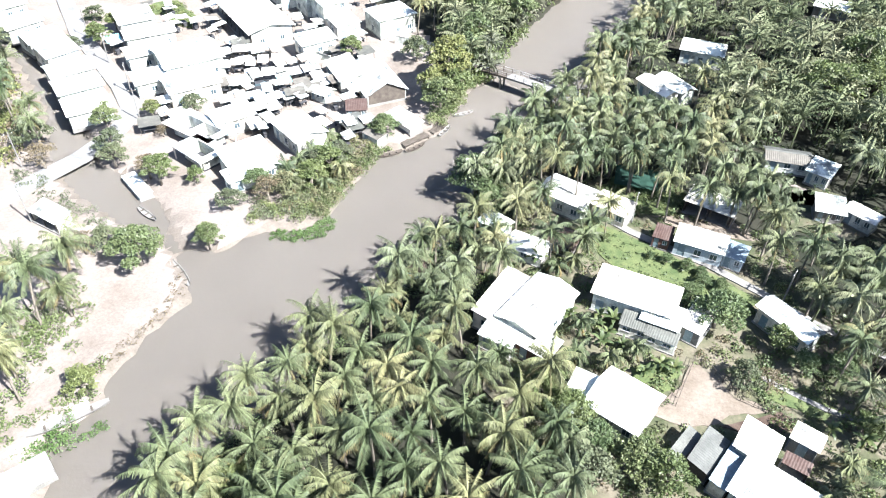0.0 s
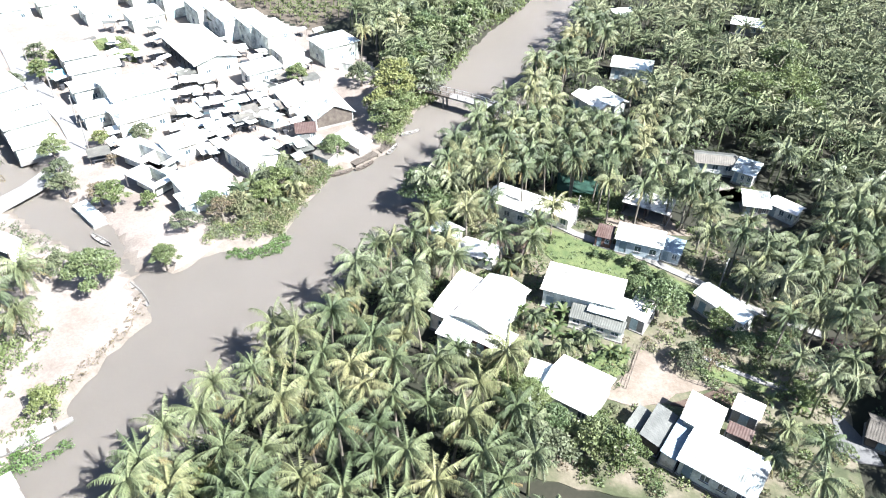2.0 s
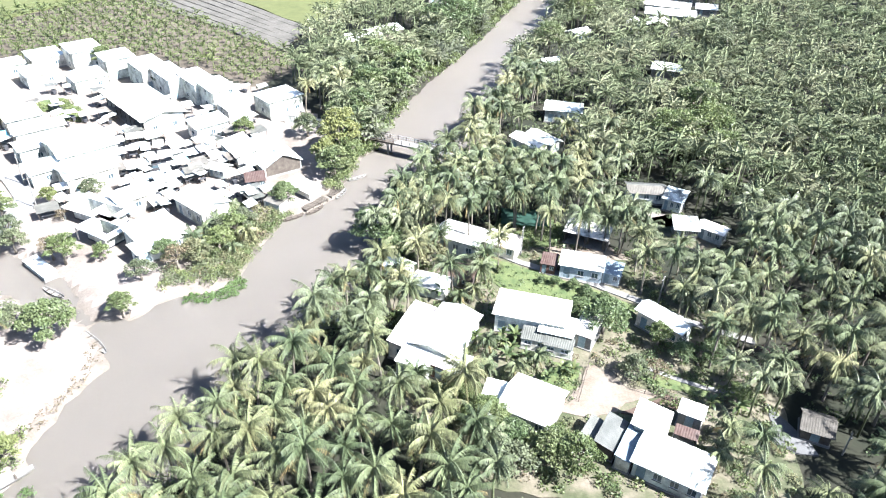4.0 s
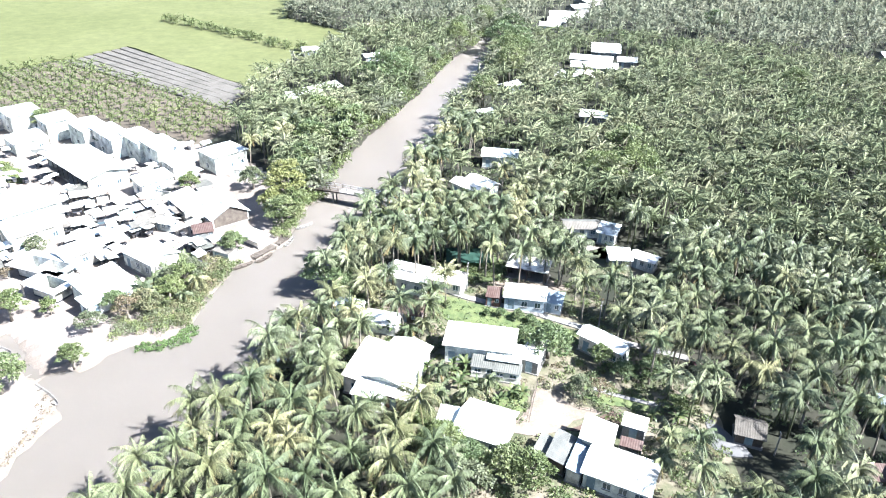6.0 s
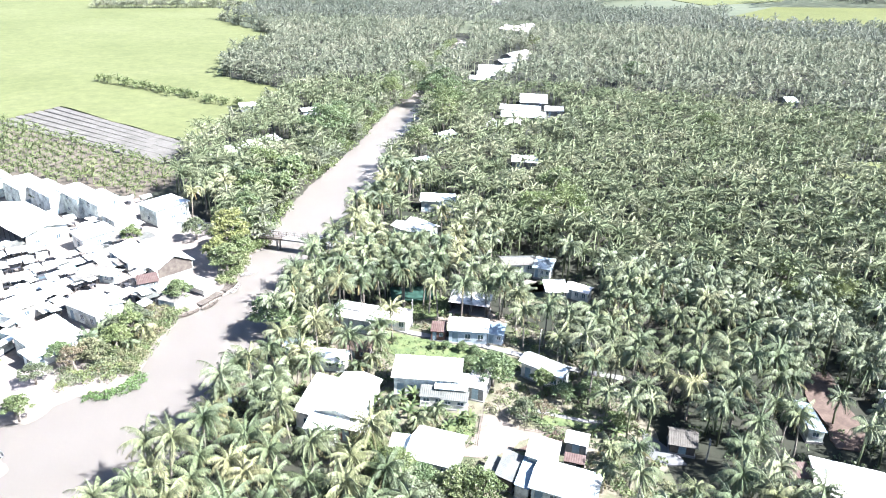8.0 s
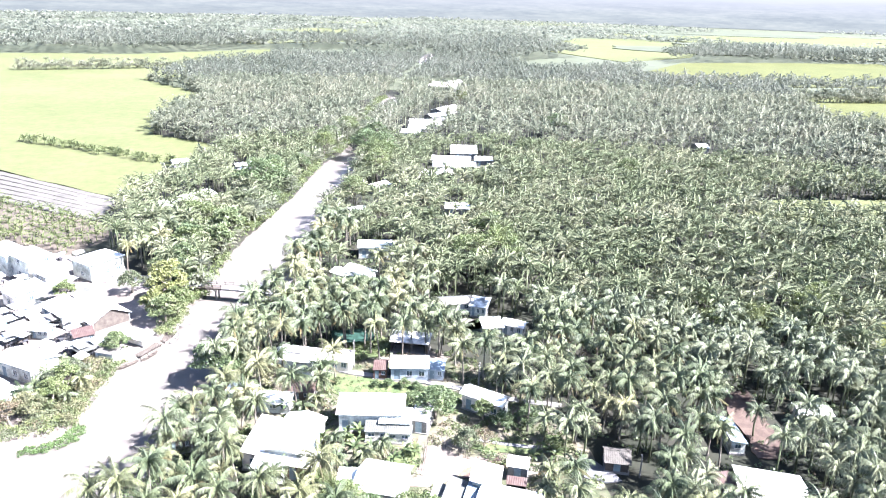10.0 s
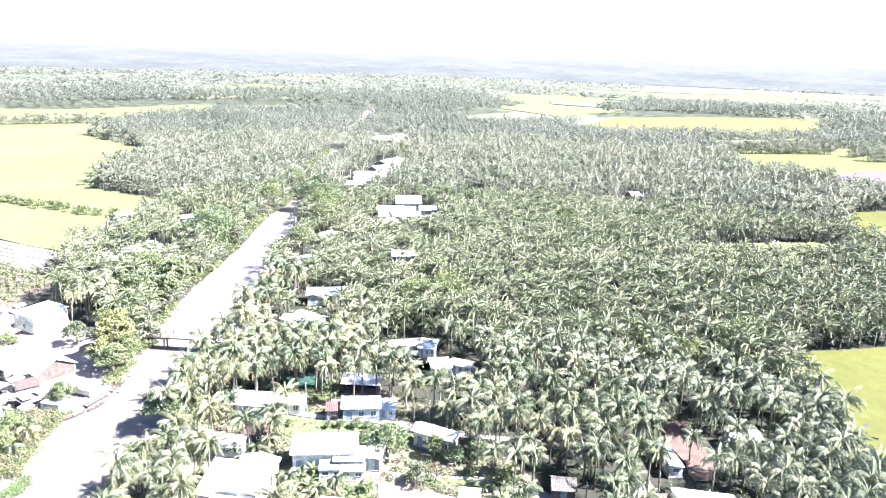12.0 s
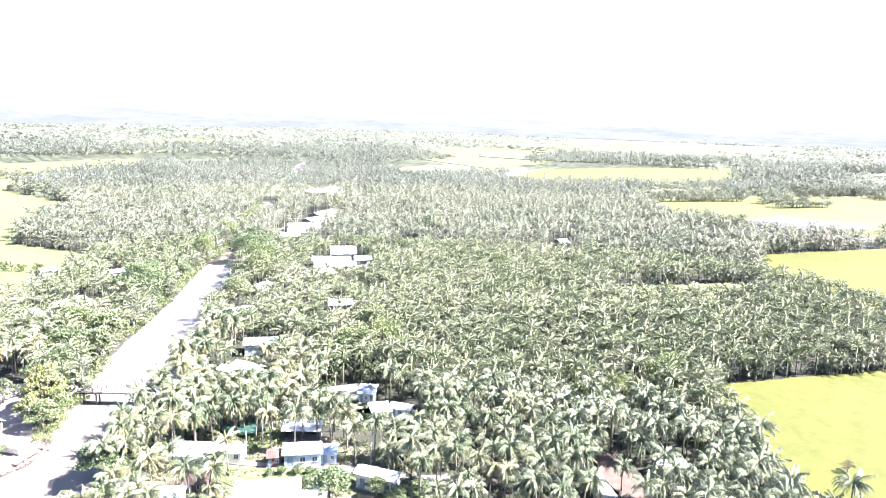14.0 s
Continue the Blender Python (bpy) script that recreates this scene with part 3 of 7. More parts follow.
def house(label, x, y, L, W, deg, eave, rise, roof="gable", sheet_mat="white_roof", wall_mat="white_wall", over=0.45, doors=(1, 0, 0, 0), wins=(2, 1, 2, 1), name="house", category="house",
          base=LAND + 0.2, open_sides=(), storeys=1, group="", end_mat=""):
    """A house on x, y: L along its own x axis, W along y; eave height above the ground. Sides: front (-y), right (+x), back (+y), left (-x)."""
    top = empty(name, pose(x, y, base, 0, 0, deg), label, category, group)
    SOLID.append((x, y, L / 2, W / 2, deg))
    clear(x, y, L / 2 + over, W / 2 + over, deg)
    clear(x - 0.6, y - 3.2, L / 2, W / 2, deg)
    hl, hw = L / 2 - over, W / 2 - over
    wt = 0.16
    shape("plinth", *box_geo(-hl - 0.15, -hw - 0.15, -0.6, hl + 0.15, hw + 0.15, 0.15), M["concrete"], top)
    sides = [("front", 2 * hl, pose(-hl, -hw, 0)), ("right", 2 * hw - 2 * wt, pose(hl, -hw + wt, 0, 0, 0, 90)), ("back", 2 * hl, pose(hl, hw, 0, 0, 0, 180)), ("left", 2 * hw - 2 * wt, pose(-hl, hw - wt, 0, 0, 0, 270))]
    for k, (side, length, m) in enumerate(sides):
        high = eave
        if roof == "shed":
            high = eave + (rise * 0.94 if side == "back" else 0)
        if side in open_sides:
            n = max(2, int(length / 2.6) + 1)
            for i in range(n):
                px = 0.06 + (length - 0.12) * i / (n - 1)
                shape("post", *put(box_geo(px - 0.06, 0, 0.15, px + 0.06, 0.12, high - 0.02), m), M["wood"], top)
            continue
        holes, things = [], []
        nd, nw = doors[k], wins[k]
        slots = nd + nw
        for i in range(slots):
            cx = length * (i + 0.5) / slots
            if i < nd:
                w = min(1.1, length / slots * 0.6)
                holes.append((cx - w / 2, cx + w / 2, 0.15, min(2.15, eave - 0.2)))
                things.append(("door", cx - w / 2, 0.15, w, min(2.0, eave - 0.35)))
            else:
                w = min(1.1, length / slots * 0.55)
                for s in range(storeys):
                    z0 = 0.95 + s * 3.2
                    h = min(1.1, eave - z0 - 0.3)
                    if h > 0.4 and w > 0.3:
                        holes.append((cx - w / 2, cx + w / 2, z0, z0 + h))
                        things.append(("window", cx - w / 2, z0, w, h))
        shape("wall", *put(wall_geo(length, 0.15, high, wt, holes), m), M[end_mat if end_mat and side == "left" else wall_mat], top)
        for kind, hx, hz, w, h in things:
            mm = m @ Matrix.Translation((hx, 0, hz))
            if kind == "door":
                d = shape("door", *put(box_geo(0.02, 0.05, 0, w - 0.02, 0.09, h), mm), M["door"], top)
                shape("handle", *put(box_geo(w - 0.16, 0.0, 0.95, w - 0.1, 0.048, 1.1), mm), M["metal"], d)
            else:
                window_part(top, mm, w, h)
    ov = over
    if roof == "gable":
        run = W / 2
        for side in (0, 180):
            g = corrugated(L, run, rise * run / (W / 2))
            m = pose(0, 0, 0, 0, 0, side) @ Matrix.Translation((-L / 2, -W / 2, eave + 0.02 - rise * ov / (W / 2)))
            shape("roof", *put(g, m), M[sheet_mat], top)
        rz = eave + rise - rise * ov / (W / 2)
        shape("ridge_cap", [(-L / 2, -0.22, rz - 0.02), (L / 2, -0.22, rz - 0.02), (L / 2, 0, rz + 0.11), (-L / 2, 0, rz + 0.11), (L / 2, 0.22, rz - 0.02), (-L / 2, 0.22, rz - 0.02)], [(0, 1, 2, 3), (3, 2, 4, 5)], M[sheet_mat], top)
        gz = eave + rise - 2 * rise * ov / (W / 2) - 0.06
        for sx, side in ((-hl, "left"), (hl, "right")):
            a, b = (sx, sx + wt) if sx < 0 else (sx - wt, sx)
            v = [(a, -hw, eave), (a, hw, eave), (a, 0, gz), (b, -hw, eave), (b, hw, eave), (b, 0, gz)]
            shape("gable_wall", v, [(0, 2, 1), (3, 4, 5), (0, 1, 4, 3), (1, 2, 5, 4), (2, 0, 3, 5)], M[end_mat if end_mat and side == "left" else wall_mat], top)
    elif roof == "shed":
        g = corrugated(L, W, rise * W / (2 * hw))
        shape("roof", *put(g, Matrix.Translation((-L / 2, -W / 2, eave + 0.04 - rise * ov / (2 * hw)))), M[sheet_mat], top)
        for sx in ((-hl, -hl + wt), (hl - wt, hl)):
            if ("left" if sx[0] < 0 else "right") in open_sides:
                continue
            a, b = sx
            v = [(a, -hw + wt, eave), (a, hw - wt, eave), (a, hw - wt, eave + rise * 0.92), (b, -hw + wt, eave), (b, hw - wt, eave), (b, hw - wt, eave + rise * 0.92)]
            shape("gable_wall", v, [(0, 2, 1), (3, 4, 5), (0, 1, 4, 3), (1, 2, 5, 4), (2, 0, 3, 5)], M[wall_mat], top)
    elif roof == "hip":
        e = 0.25 * W
        z0, z1 = eave - 0.1, eave + rise
        c = [(-L / 2, -W / 2, z0), (L / 2, -W / 2, z0), (L / 2, W / 2, z0), (-L / 2, W / 2, z0), (-L / 2 + W / 2 - e, 0, z1), (L / 2 - W / 2 + e, 0, z1)]
        for fc in ((0, 1, 5, 4), (1, 2, 5), (2, 3, 4, 5), (3, 0, 4)):
            pts = [Vector(c[i]) for i in fc]
            n = len(pts)
            v = pts + [p + Vector((0, 0, -0.1)) for p in pts]
            f = [tuple(range(n)), tuple(range(2 * n - 1, n - 1, -1))] + [(i, i + n, (i + 1) % n + n, (i + 1) % n) for i in range(n)]
            shape("roof", v, f, M[sheet_mat], top)
    else:
        shape("roof", *box_geo(-hl - 0.1, -hw - 0.1, eave, hl + 0.1, hw + 0.1, eave + 0.18), M["concrete"], top)
        for b in ((-hl - 0.1, -hw - 0.1, hl + 0.1, -hw + 0.05), (-hl - 0.1, hw - 0.05, hl + 0.1, hw + 0.1), (-hl - 0.1, -hw + 0.05, -hl + 0.05, hw - 0.05), (hl - 0.05, -hw + 0.05, hl + 0.1, hw - 0.05)):
            shape("parapet", *box_geo(b[0], b[1], eave + 0.18, b[2], b[3], eave + 0.75), M[wall_mat], top)
        shape("water_tank", *put(tube([(0, 0, 0), (0, 0, 0.15), (0, 0, 1.1), (0, 0, 1.25)], [0.5, 0.55, 0.55, 0.3], 12), pose(hl * 0.5, hw * 0.4, eave + 0.18)), M["metal"], top, "steel water tank")
    return top


# right bank, village among palms
house("white shed-roofed house with a long front and blue door", 33.0, 90.3, 11.4, 6.0, -25, 3.5, 0.5, "shed", wins=(4, 1, 3, 1), doors=(1, 0, 0, 0))
house("low white sheet-roofed front annexe of a house", 35.9, 86.6, 5.4, 4.4, -27, 2.8, 0.35, "shed", over=0.3, wins=(2, 1, 0, 1), name="annexe", category="annexe")
house("grey sheet-roofed porch beside a white house", 32.4, 85.9, 4.2, 2.6, -25, 2.0, 0.5, "shed", "grey_roof", "white_wall", over=0.15, wins=(2, 0, 0, 0), doors=(0, 0, 0, 0), name="porch", category="porch")
house("grey sheet-roofed low end porch", 35.3, 83.8, 4.4, 2.0, -28, 1.9, 0.5, "shed", "grey_roof", "white_wall", over=0.15, wins=(2, 0, 0, 0), doors=(0, 0, 0, 0), name="porch", category="porch")
house("pale sheet-roofed side shed beside a white house", 40.8, 86.7, 3.3, 6.2, -38, 2.5, 0.4, "shed", "white_roof", "grey_wall", over=0.25, wins=(0, 1, 0, 1), name="shed", category="shed")
house("large white sheet-roofed house with two roof slopes", 19.3, 87.6, 10.8, 6.8, 53, 3.5, 0.8, "gable", wins=(2, 2, 2, 2))
house("low white sheet-roofed wing of a large house", 14.7, 89.8, 10.4, 3.9, 59, 2.8, 0.45, "shed", over=0.25, wins=(2, 0, 2, 1), name="wing", category="wing")
house("low pale annexe under palms", 14.2, 83.2, 5.0, 3.9, -31, 2.5, 0.4, "shed", "white_roof", over=0.25, wins=(1, 1, 0, 1), name="annexe", category="annexe")
house("low white end annexe of a large house", 18.9, 81.4, 5.2, 3.8, -37, 2.6, 0.4, "shed", "white_roof", "red_wall", over=0.25, wins=(1, 1, 0, 1), name="annexe", category="annexe")
house("square white sheet-roofed house beside a yard", 28.2, 72.6, 7.4, 7.4, -38, 2.9, 1.0, "gable")
house("low white lean-to beside a square house", 23.3, 73.6, 3.8, 6.6, -28, 2.3, 0.5, "shed", over=0.25, wins=(1, 0, 1, 1), name="lean_to", category="lean-to")
house("long white sheet-roofed house beside sheds", 42.4, 60.6, 9.0, 6.4, -41, 2.8, 0.7, "gable", wins=(3, 1, 3, 1))
house("square white sheet-roofed back part of a house", 42.3, 67.0, 5.2, 4.5, 54, 2.8, 0.5, "shed", wins=(1, 1, 1, 1), name="annexe", category="annexe")
house("narrow bluish sheet-roofed lean-to", 38.5, 64.4, 6.6, 2.1, 50, 2.1, 0.3, "shed", "blue_roof", "white_wall", over=0.15, wins=(1, 0, 1, 0), doors=(1, 0, 0, 0), name="lean_to", category="lean-to")
house("weathered grey sheet-roofed wooden shed", 36.7, 66.3, 5.8, 2.7, 50, 2.0, 0.5, "shed", "grey_roof", "wood", over=0.2, wins=(0, 0, 0, 0), name="shed", category="shed")
house("dark weathered low wooden shed", 34.4, 67.4, 5.2, 1.7, 48, 1.5, 0.3, "shed", "grey_roof", "wood", over=0.15, wins=(0, 0, 0, 0), doors=(0, 0, 0, 0), name="shed", category="shed")
house("small gabled grey and white outbuilding", 48.5, 68.2, 3.4, 3.0, -38, 2.6, 0.9, "gable", "white_roof", "grey_wall", over=0.25, wins=(0, 1, 0, 1), name="outbuilding", category="outbuilding")
house("small wooden pen with a low patched roof", 46.4, 65.2, 3.0, 1.8, -36, 1.6, 0.2, "shed", "rust_roof", "wood", over=0.1, wins=(0, 0, 0, 0), open_sides=("front", "left"), name="pen", category="pen")
house("slender white sheet-roofed house under palms", 52.6, 86.2, 8.4, 3.9, -57, 3.2, 0.7, "gable", wins=(2, 1, 2, 1))
house("pale blue house with white sheet roof and small windows", 45.2, 102.6, 7.6, 4.2, -25, 2.7, 0.5, "shed", "white_roof", "blue_wall", wins=(2, 1, 2, 1), doors=(1, 0, 0, 0), over=0.3)
house("bluish sheet-roofed lean-to of a blue house", 50.0, 100.6, 3.2, 3.8, -32, 2.2, 0.35, "shed", "blue_roof", "blue_wall", over=0.2, wins=(1, 0, 0, 0), name="lean_to", category="lean-to")
house("small brick-red shed beside a blue house", 40.2, 105.0, 2.8, 3.4, -25, 2.0, 0.3, "shed", "rust_roof", "red_wall", over=0.15, wins=(1, 0, 0, 0), name="shed", category="shed")
house("open white-roofed shed with dark inside", 49.6, 112.4, 8.2, 4.2, -34, 2.5, 0.6, "shed", "white_roof", "wood", over=0.3, open_sides=("front",), wins=(0, 0, 0, 0), doors=(0, 0, 0, 0), name="shed", category="shed")
house("white house with a small window facing the path", 26.6, 113.8, 8.4, 6.2, -36, 3.2, 0.8, "gable", "white_roof", "white_wall", wins=(2, 1, 2, 1))
house("low white lean-to beside a path", 33.6, 111.4, 6.2, 4.2, -36, 2.4, 0.4, "shed", over=0.25, wins=(2, 0, 0, 0), name="lean_to", category="lean-to")
house("small house with a rusty brown sheet roof", 24.8, 103.4, 4.8, 4.6, -29, 2.2, 0.9, "hip", "rust_roof", "wood", wins=(1, 1, 1, 1))
house("small white-roofed house half hidden by palms", 14.6, 106.8, 4.8, 4.0, -42, 2.2, 0.6, "gable")
house("white sheet-roofed house beside the river palms", 19.2, 101.4, 6.4, 4.4, -28, 2.2, 0.6, "gable")
house("long grey-white sheet-roofed house in a palm grove", 66.8, 126.8, 8.0, 5.0, -14, 2.5, 0.8, "gable", "grey_roof")
house("white lean-to end of a long house", 71.2, 122.6, 4.4, 4.6, -40, 2.6, 0.6, "shed", name="lean_to", category="lean-to")
house("small grey-white sheet-roofed hut", 68.7, 112.6, 4.8, 4.6, -17, 2.3, 0.5, "shed", "white_roof", "grey_wall", name="hut", category="hut")
house("small white sheet-roofed hut", 73.2, 110.6, 5.4, 3.6, -51, 2.6, 0.6, "gable", name="hut", category="hut")
house("white sheet-roofed house with two parallel gables", 48.9, 150.4, 9.0, 4.3, -62, 3.2, 0.8, "gable")
house("white sheet-roofed twin of a gabled house", 52.8, 152.0, 8.4, 4.1, -62, 3.1, 0.7, "gable")
house("white sheet-roofed house deep in the palms", 62.8, 168.6, 9.6, 7.0, -22, 3.3, 0.9, "gable")
house("tiny hut with a faded pink roof under palms", 2.9, 95.8, 3.4, 2.8, -9, 2.2, 0.4, "shed", "rust_roof", "wood", over=0.2, name="hut", category="hut")
house("thatched hut in a shaded yard", 64.0, 64.2, 4.2, 4.4, -34, 1.9, 1.2, "gable", "thatch", "wood", over=0.35, wins=(0, 0, 0, 0), name="hut", category="hut")
house("narrow bluish-white sheet-roofed house by a red yard", 85.7, 61.7, 7.4, 2.8, 63, 2.1, 0.4, "shed", "blue_roof", over=0.25)
house("large white sheet-roofed house by a red yard", 78.8, 48.0, 9.6, 8.0, -40, 2.9, 0.9, "gable")
house("small rusty sheet-roofed shed under palms", 74.4, 52.6, 3.6, 3.0, -20, 2.2, 0.3, "shed", "rust_roof", "wood", over=0.2, name="shed", category="shed")
house("white-roofed house half hidden in a palm grove", 103.4, 60.2, 6.0, 4.0, -30, 2.6, 0.5, "gable")
# farther houses among the palms
house("white gabled farmhouse with a ridge along the river", 24.3, 239.3, 12.5, 7.6, 33, 2.8, 1.2, "gable", "white_roof", "wood", wins=(1, 1, 2, 1))
house("white shed-roofed farmhouse wing among palms", 16.8, 231.4, 9.4, 6.6, 3, 2.6, 0.6, "shed", "white_roof", "wood", wins=(1, 1, 1, 1), open_sides=("front",), name="wing", category="wing")
house("brown sheet-roofed outbuilding of a farmhouse", 30.6, 233.4, 7.6, 4.8, 45, 2.4, 0.8, "gable", "rust_roof", "wood", wins=(1, 0, 1, 0), name="outbuilding", category="outbuilding")
for gx, gy, gL, gW in ((119.4, 240.4, 9.0, 8.0), (110.6, 240.6, 7.4, 5.0)):
    house("weathered gabled barn with a dark wooden end", gx, gy, gL, gW, 64, 2.6, 1.7, "gable", "white_roof", "wood", wins=(0, 0, 0, 0), doors=(0, 0, 0, 1), name="barn", category="barn")
for hx, hy, hL, hW, hd in ((102.6, 196.4, 8.6, 7.0, -27), (146, 277, 12, 14, -24), (133, 263, 17, 7.5, -30), (129, 252, 18, 8, -24), (146, 258, 8, 7, -24), (160, 350, 18, 12, -20), (150, 338, 10, 8, -24), (193, 393, 22, 10, 33), (142, 328, 10, 8, -27),
                           (246, 503, 24, 14, -54), (262, 520, 16, 10, 30), (48, 281, 7, 5, 10), (25.6, 295, 7, 6, 8), (261, 248, 6, 9, -12), (88, 232, 8, 6, 30), (176, 372, 12, 8, 20),
                           (70, 205, 6, 5, 10)):
    house("white sheet-roofed farmhouse among palms", hx, hy, hL, hW, hd, 2.7, 0.17 * hW, "gable", "white_roof", "grey_wall", wins=(1, 1, 2, 1), group="far farmhouses")
    reach = math.hypot(hx, hy)
    clear(hx * 0.96, hy * 0.96, 0.04 * reach, hL * 0.5, math.degrees(math.atan2(hy, hx)))

for hx, hy in ((62.8, 168.6), (48.4, 150.4), (52.8, 149.0), (66.2, 125.6), (68.7, 112.6), (73.2, 110.6), (71.2, 106.6)):
    clear(hx * 0.95, hy * 0.95, 0.05 * math.hypot(hx, hy), 4.6, math.degrees(math.atan2(hy, hx)))

clear(62.4, 60.6, 5.4, 6.0, 20)

# town on the left bank
TA = -57
house("long pale market hall with open dark sides", -38.6, 180.5, 23.5, 11.2, TA, 4.0, 1.3, "gable", "white_roof", "white_wall", over=0.7, open_sides=("front", "back"), wins=(0, 2, 0, 2), doors=(0, 0, 0, 0), name="market_hall", category="market hall")
for hx, hy, hL, hW, hd, he, hr, rf, lab in (
        (-90.4, 174.2, 8.6, 8.0, 50, 3.2, 0.9, "gable", "white waterside house above the canal"), (-82.6, 167.6, 8.0, 7.0, 48, 3.0, 0.8, "gable", "white waterside house above the canal"),
        (-76.0, 160.4, 7.4, 8.4, 46, 3.4, 0.8, "shed", "white waterside house above the canal"), (-70.2, 152.6, 8.8, 7.4, 40, 3.1, 0.9, "gable", "white waterside house above the canal"),
        (-65.6, 145.6, 8.8, 7.4, 36, 3.3, 0.9, "gable", "white waterside house above the canal"), (-61.0, 138.4, 8.4, 7.6, 33, 3.1, 0.9, "gable", "white waterside house at the road bend"), (-98.6, 183.6, 9.0, 8.0, 48, 3.2, 0.9, "gable", "white waterside house above the canal"),
        (-59.4, 169.6, 11.0, 6.0, 30, 3.6, 0.9, "gable", "white sheet-roofed shop row by the road"), (-47.6, 158.2, 12.6, 11.6, 33, 4.2, 1.4, "gable", "large white sheet-roofed shop house"),
        (-57.6, 160.8, 8.4, 6.4, 33, 3.4, 0.8, "gable", "white sheet-roofed shop beside the road"), (-44.0, 147.6, 10.6, 7.6, 33, 3.4, 0.9, "gable", "white sheet-roofed shop behind trees"), (-65.4, 177.6, 8.4, 7.4, 33, 3.3, 0.8, "shed", "white sheet-roofed shop by the road"),
        (-19.9, 131.4, 9.6, 6.8, -50, 3.4, 0.9, "gable", "white gabled house with a shaded grey side"), (-27.4, 122.2, 8.6, 6.0, 38, 3.2, 0.8, "shed", "white house with a grey lower roof"),
        (-25.8, 118.6, 9.6, 3.6, 38, 2.6, 0.4, "shed", "grey lean-to in front of a white house"), (-33.0, 135.6, 8.0, 4.6, 36, 3.0, 0.6, "shed", "white house beside a shaded courtyard"),
        (-7.0, 181.2, 10.0, 8.4, 33, 4.6, 1.0, "hip", "tall white house with a hipped roof"), (-14.6, 155.4, 10.4, 5.8, -64, 2.7, 0.7, "shed", "low white wing of a gabled riverside house"),
        (-18.2, 147.4, 4.6, 3.6, -30, 2.1, 0.6, "gable", "small white gabled market hut"), (-1.3, 138.2, 7.8, 3.6, -49, 1.5, 0.3, "shed", "low pale sheet-roofed riverside hut"),
        (-22.6, 168.6, 8.6, 5.6, 33, 3.2, 0.6, "shed", "white shop house by the market"), (-52.6, 149.4, 7.2, 5.4, 33, 3.0, 0.6, "shed", "white shop beside the road bend")):
    house(lab, hx, hy, hL, hW, hd, he, hr, rf, wins=(2, 1, 2, 1))
house("white-roofed gabled house with a dark wooden end wall", -8.0, 152.4, 13.4, 9.0, 116, 2.3, 2.3, "gable", "white_roof", "white_wall", wins=(2, 1, 2, 0), doors=(1, 0, 0, 0), end_mat="wood")
house("dull purple-brown roofed hut beside a round tree", -10.7, 141.2, 4.2, 3.8, 8, 2.2, 0.4, "shed", "rust_roof", "grey_wall", over=0.25, name="hut", category="hut")
house("grey sheet-roofed lean-to above the river", -6.4, 132.6, 4.2, 3.0, -40, 1.5, 0.3, "shed", "grey_roof", over=0.15, wins=(1, 0, 1, 0), name="lean_to", category="lean-to")
for hx, hy, hL, hW, hd, st in ((-51.0, 212.0, 8.4, 7.4, 33, 2), (-41.6, 204.4, 7.6, 10.2, 33, 2), (-35.0, 197.4, 6.4, 12.6, 33, 2), (-27.6, 192.6, 6.6, 11.0, 33, 2), (-22.0, 186.2, 7.0, 9.4, 33, 2), (-17.6, 178.6, 6.4, 6.4, 33, 1), (-61.6, 220.4, 9.0, 9.0, 33, 2),
                               (-72.6, 222.0, 9.0, 8.0, 33, 1), (-57.0, 203.4, 9.0, 8.0, 33, 1), (-82.0, 214.6, 12.0, 8.0, 33, 1), (-92.4, 208.4, 9.0, 8.0, 33, 1), (-70.2, 208.0, 8.4, 8.4, 33, 1)):
    house("white two-storey town house with a low sheet roof" if st == 2 else "white single-storey town house with a low sheet roof", hx, hy, hL, hW, hd, 5.4 if st == 2 else 3.2, 0.5, rnd.choice(("shed", "gable", "shed")), rnd.choice(("white_roof", "white_roof", "white_roof", "white_roof")), wins=(1, 1, 1, 1), storeys=st, over=0.35, group="sheet-roofed town houses")
house("low white flat-roofed houseboat moored in the canal", -45.2, 117.4, 7.8, 2.4, -49, 1.0, 0.12, "shed", over=0.12, wins=(2, 0, 2, 0), doors=(0, 0, 0, 0), name="houseboat", category="houseboat", base=0.0)
# left of the canal
house("low white open shed beside the road", -54.4, 106.4, 6.6, 3.2, -30, 2.2, 0.4, "shed", over=0.25, open_sides=("front",), wins=(0, 0, 0, 0), doors=(0, 0, 0, 0), name="shed", category="shed")
house("long low white waterside shed", -40.3, 60.0, 11.0, 2.5, 40, 1.5, 0.25, "shed", over=0.2, wins=(3, 0, 2, 0), name="shed", category="shed")
house("white sheet-roofed house beside the road", -72.6, 108.0, 9.0, 6.0, 40, 3.0, 0.8, "gable")
house("white sheet-roofed house beside the road", -78.0, 120.0, 8.0, 6.0, 40, 3.0, 0.8, "gable")


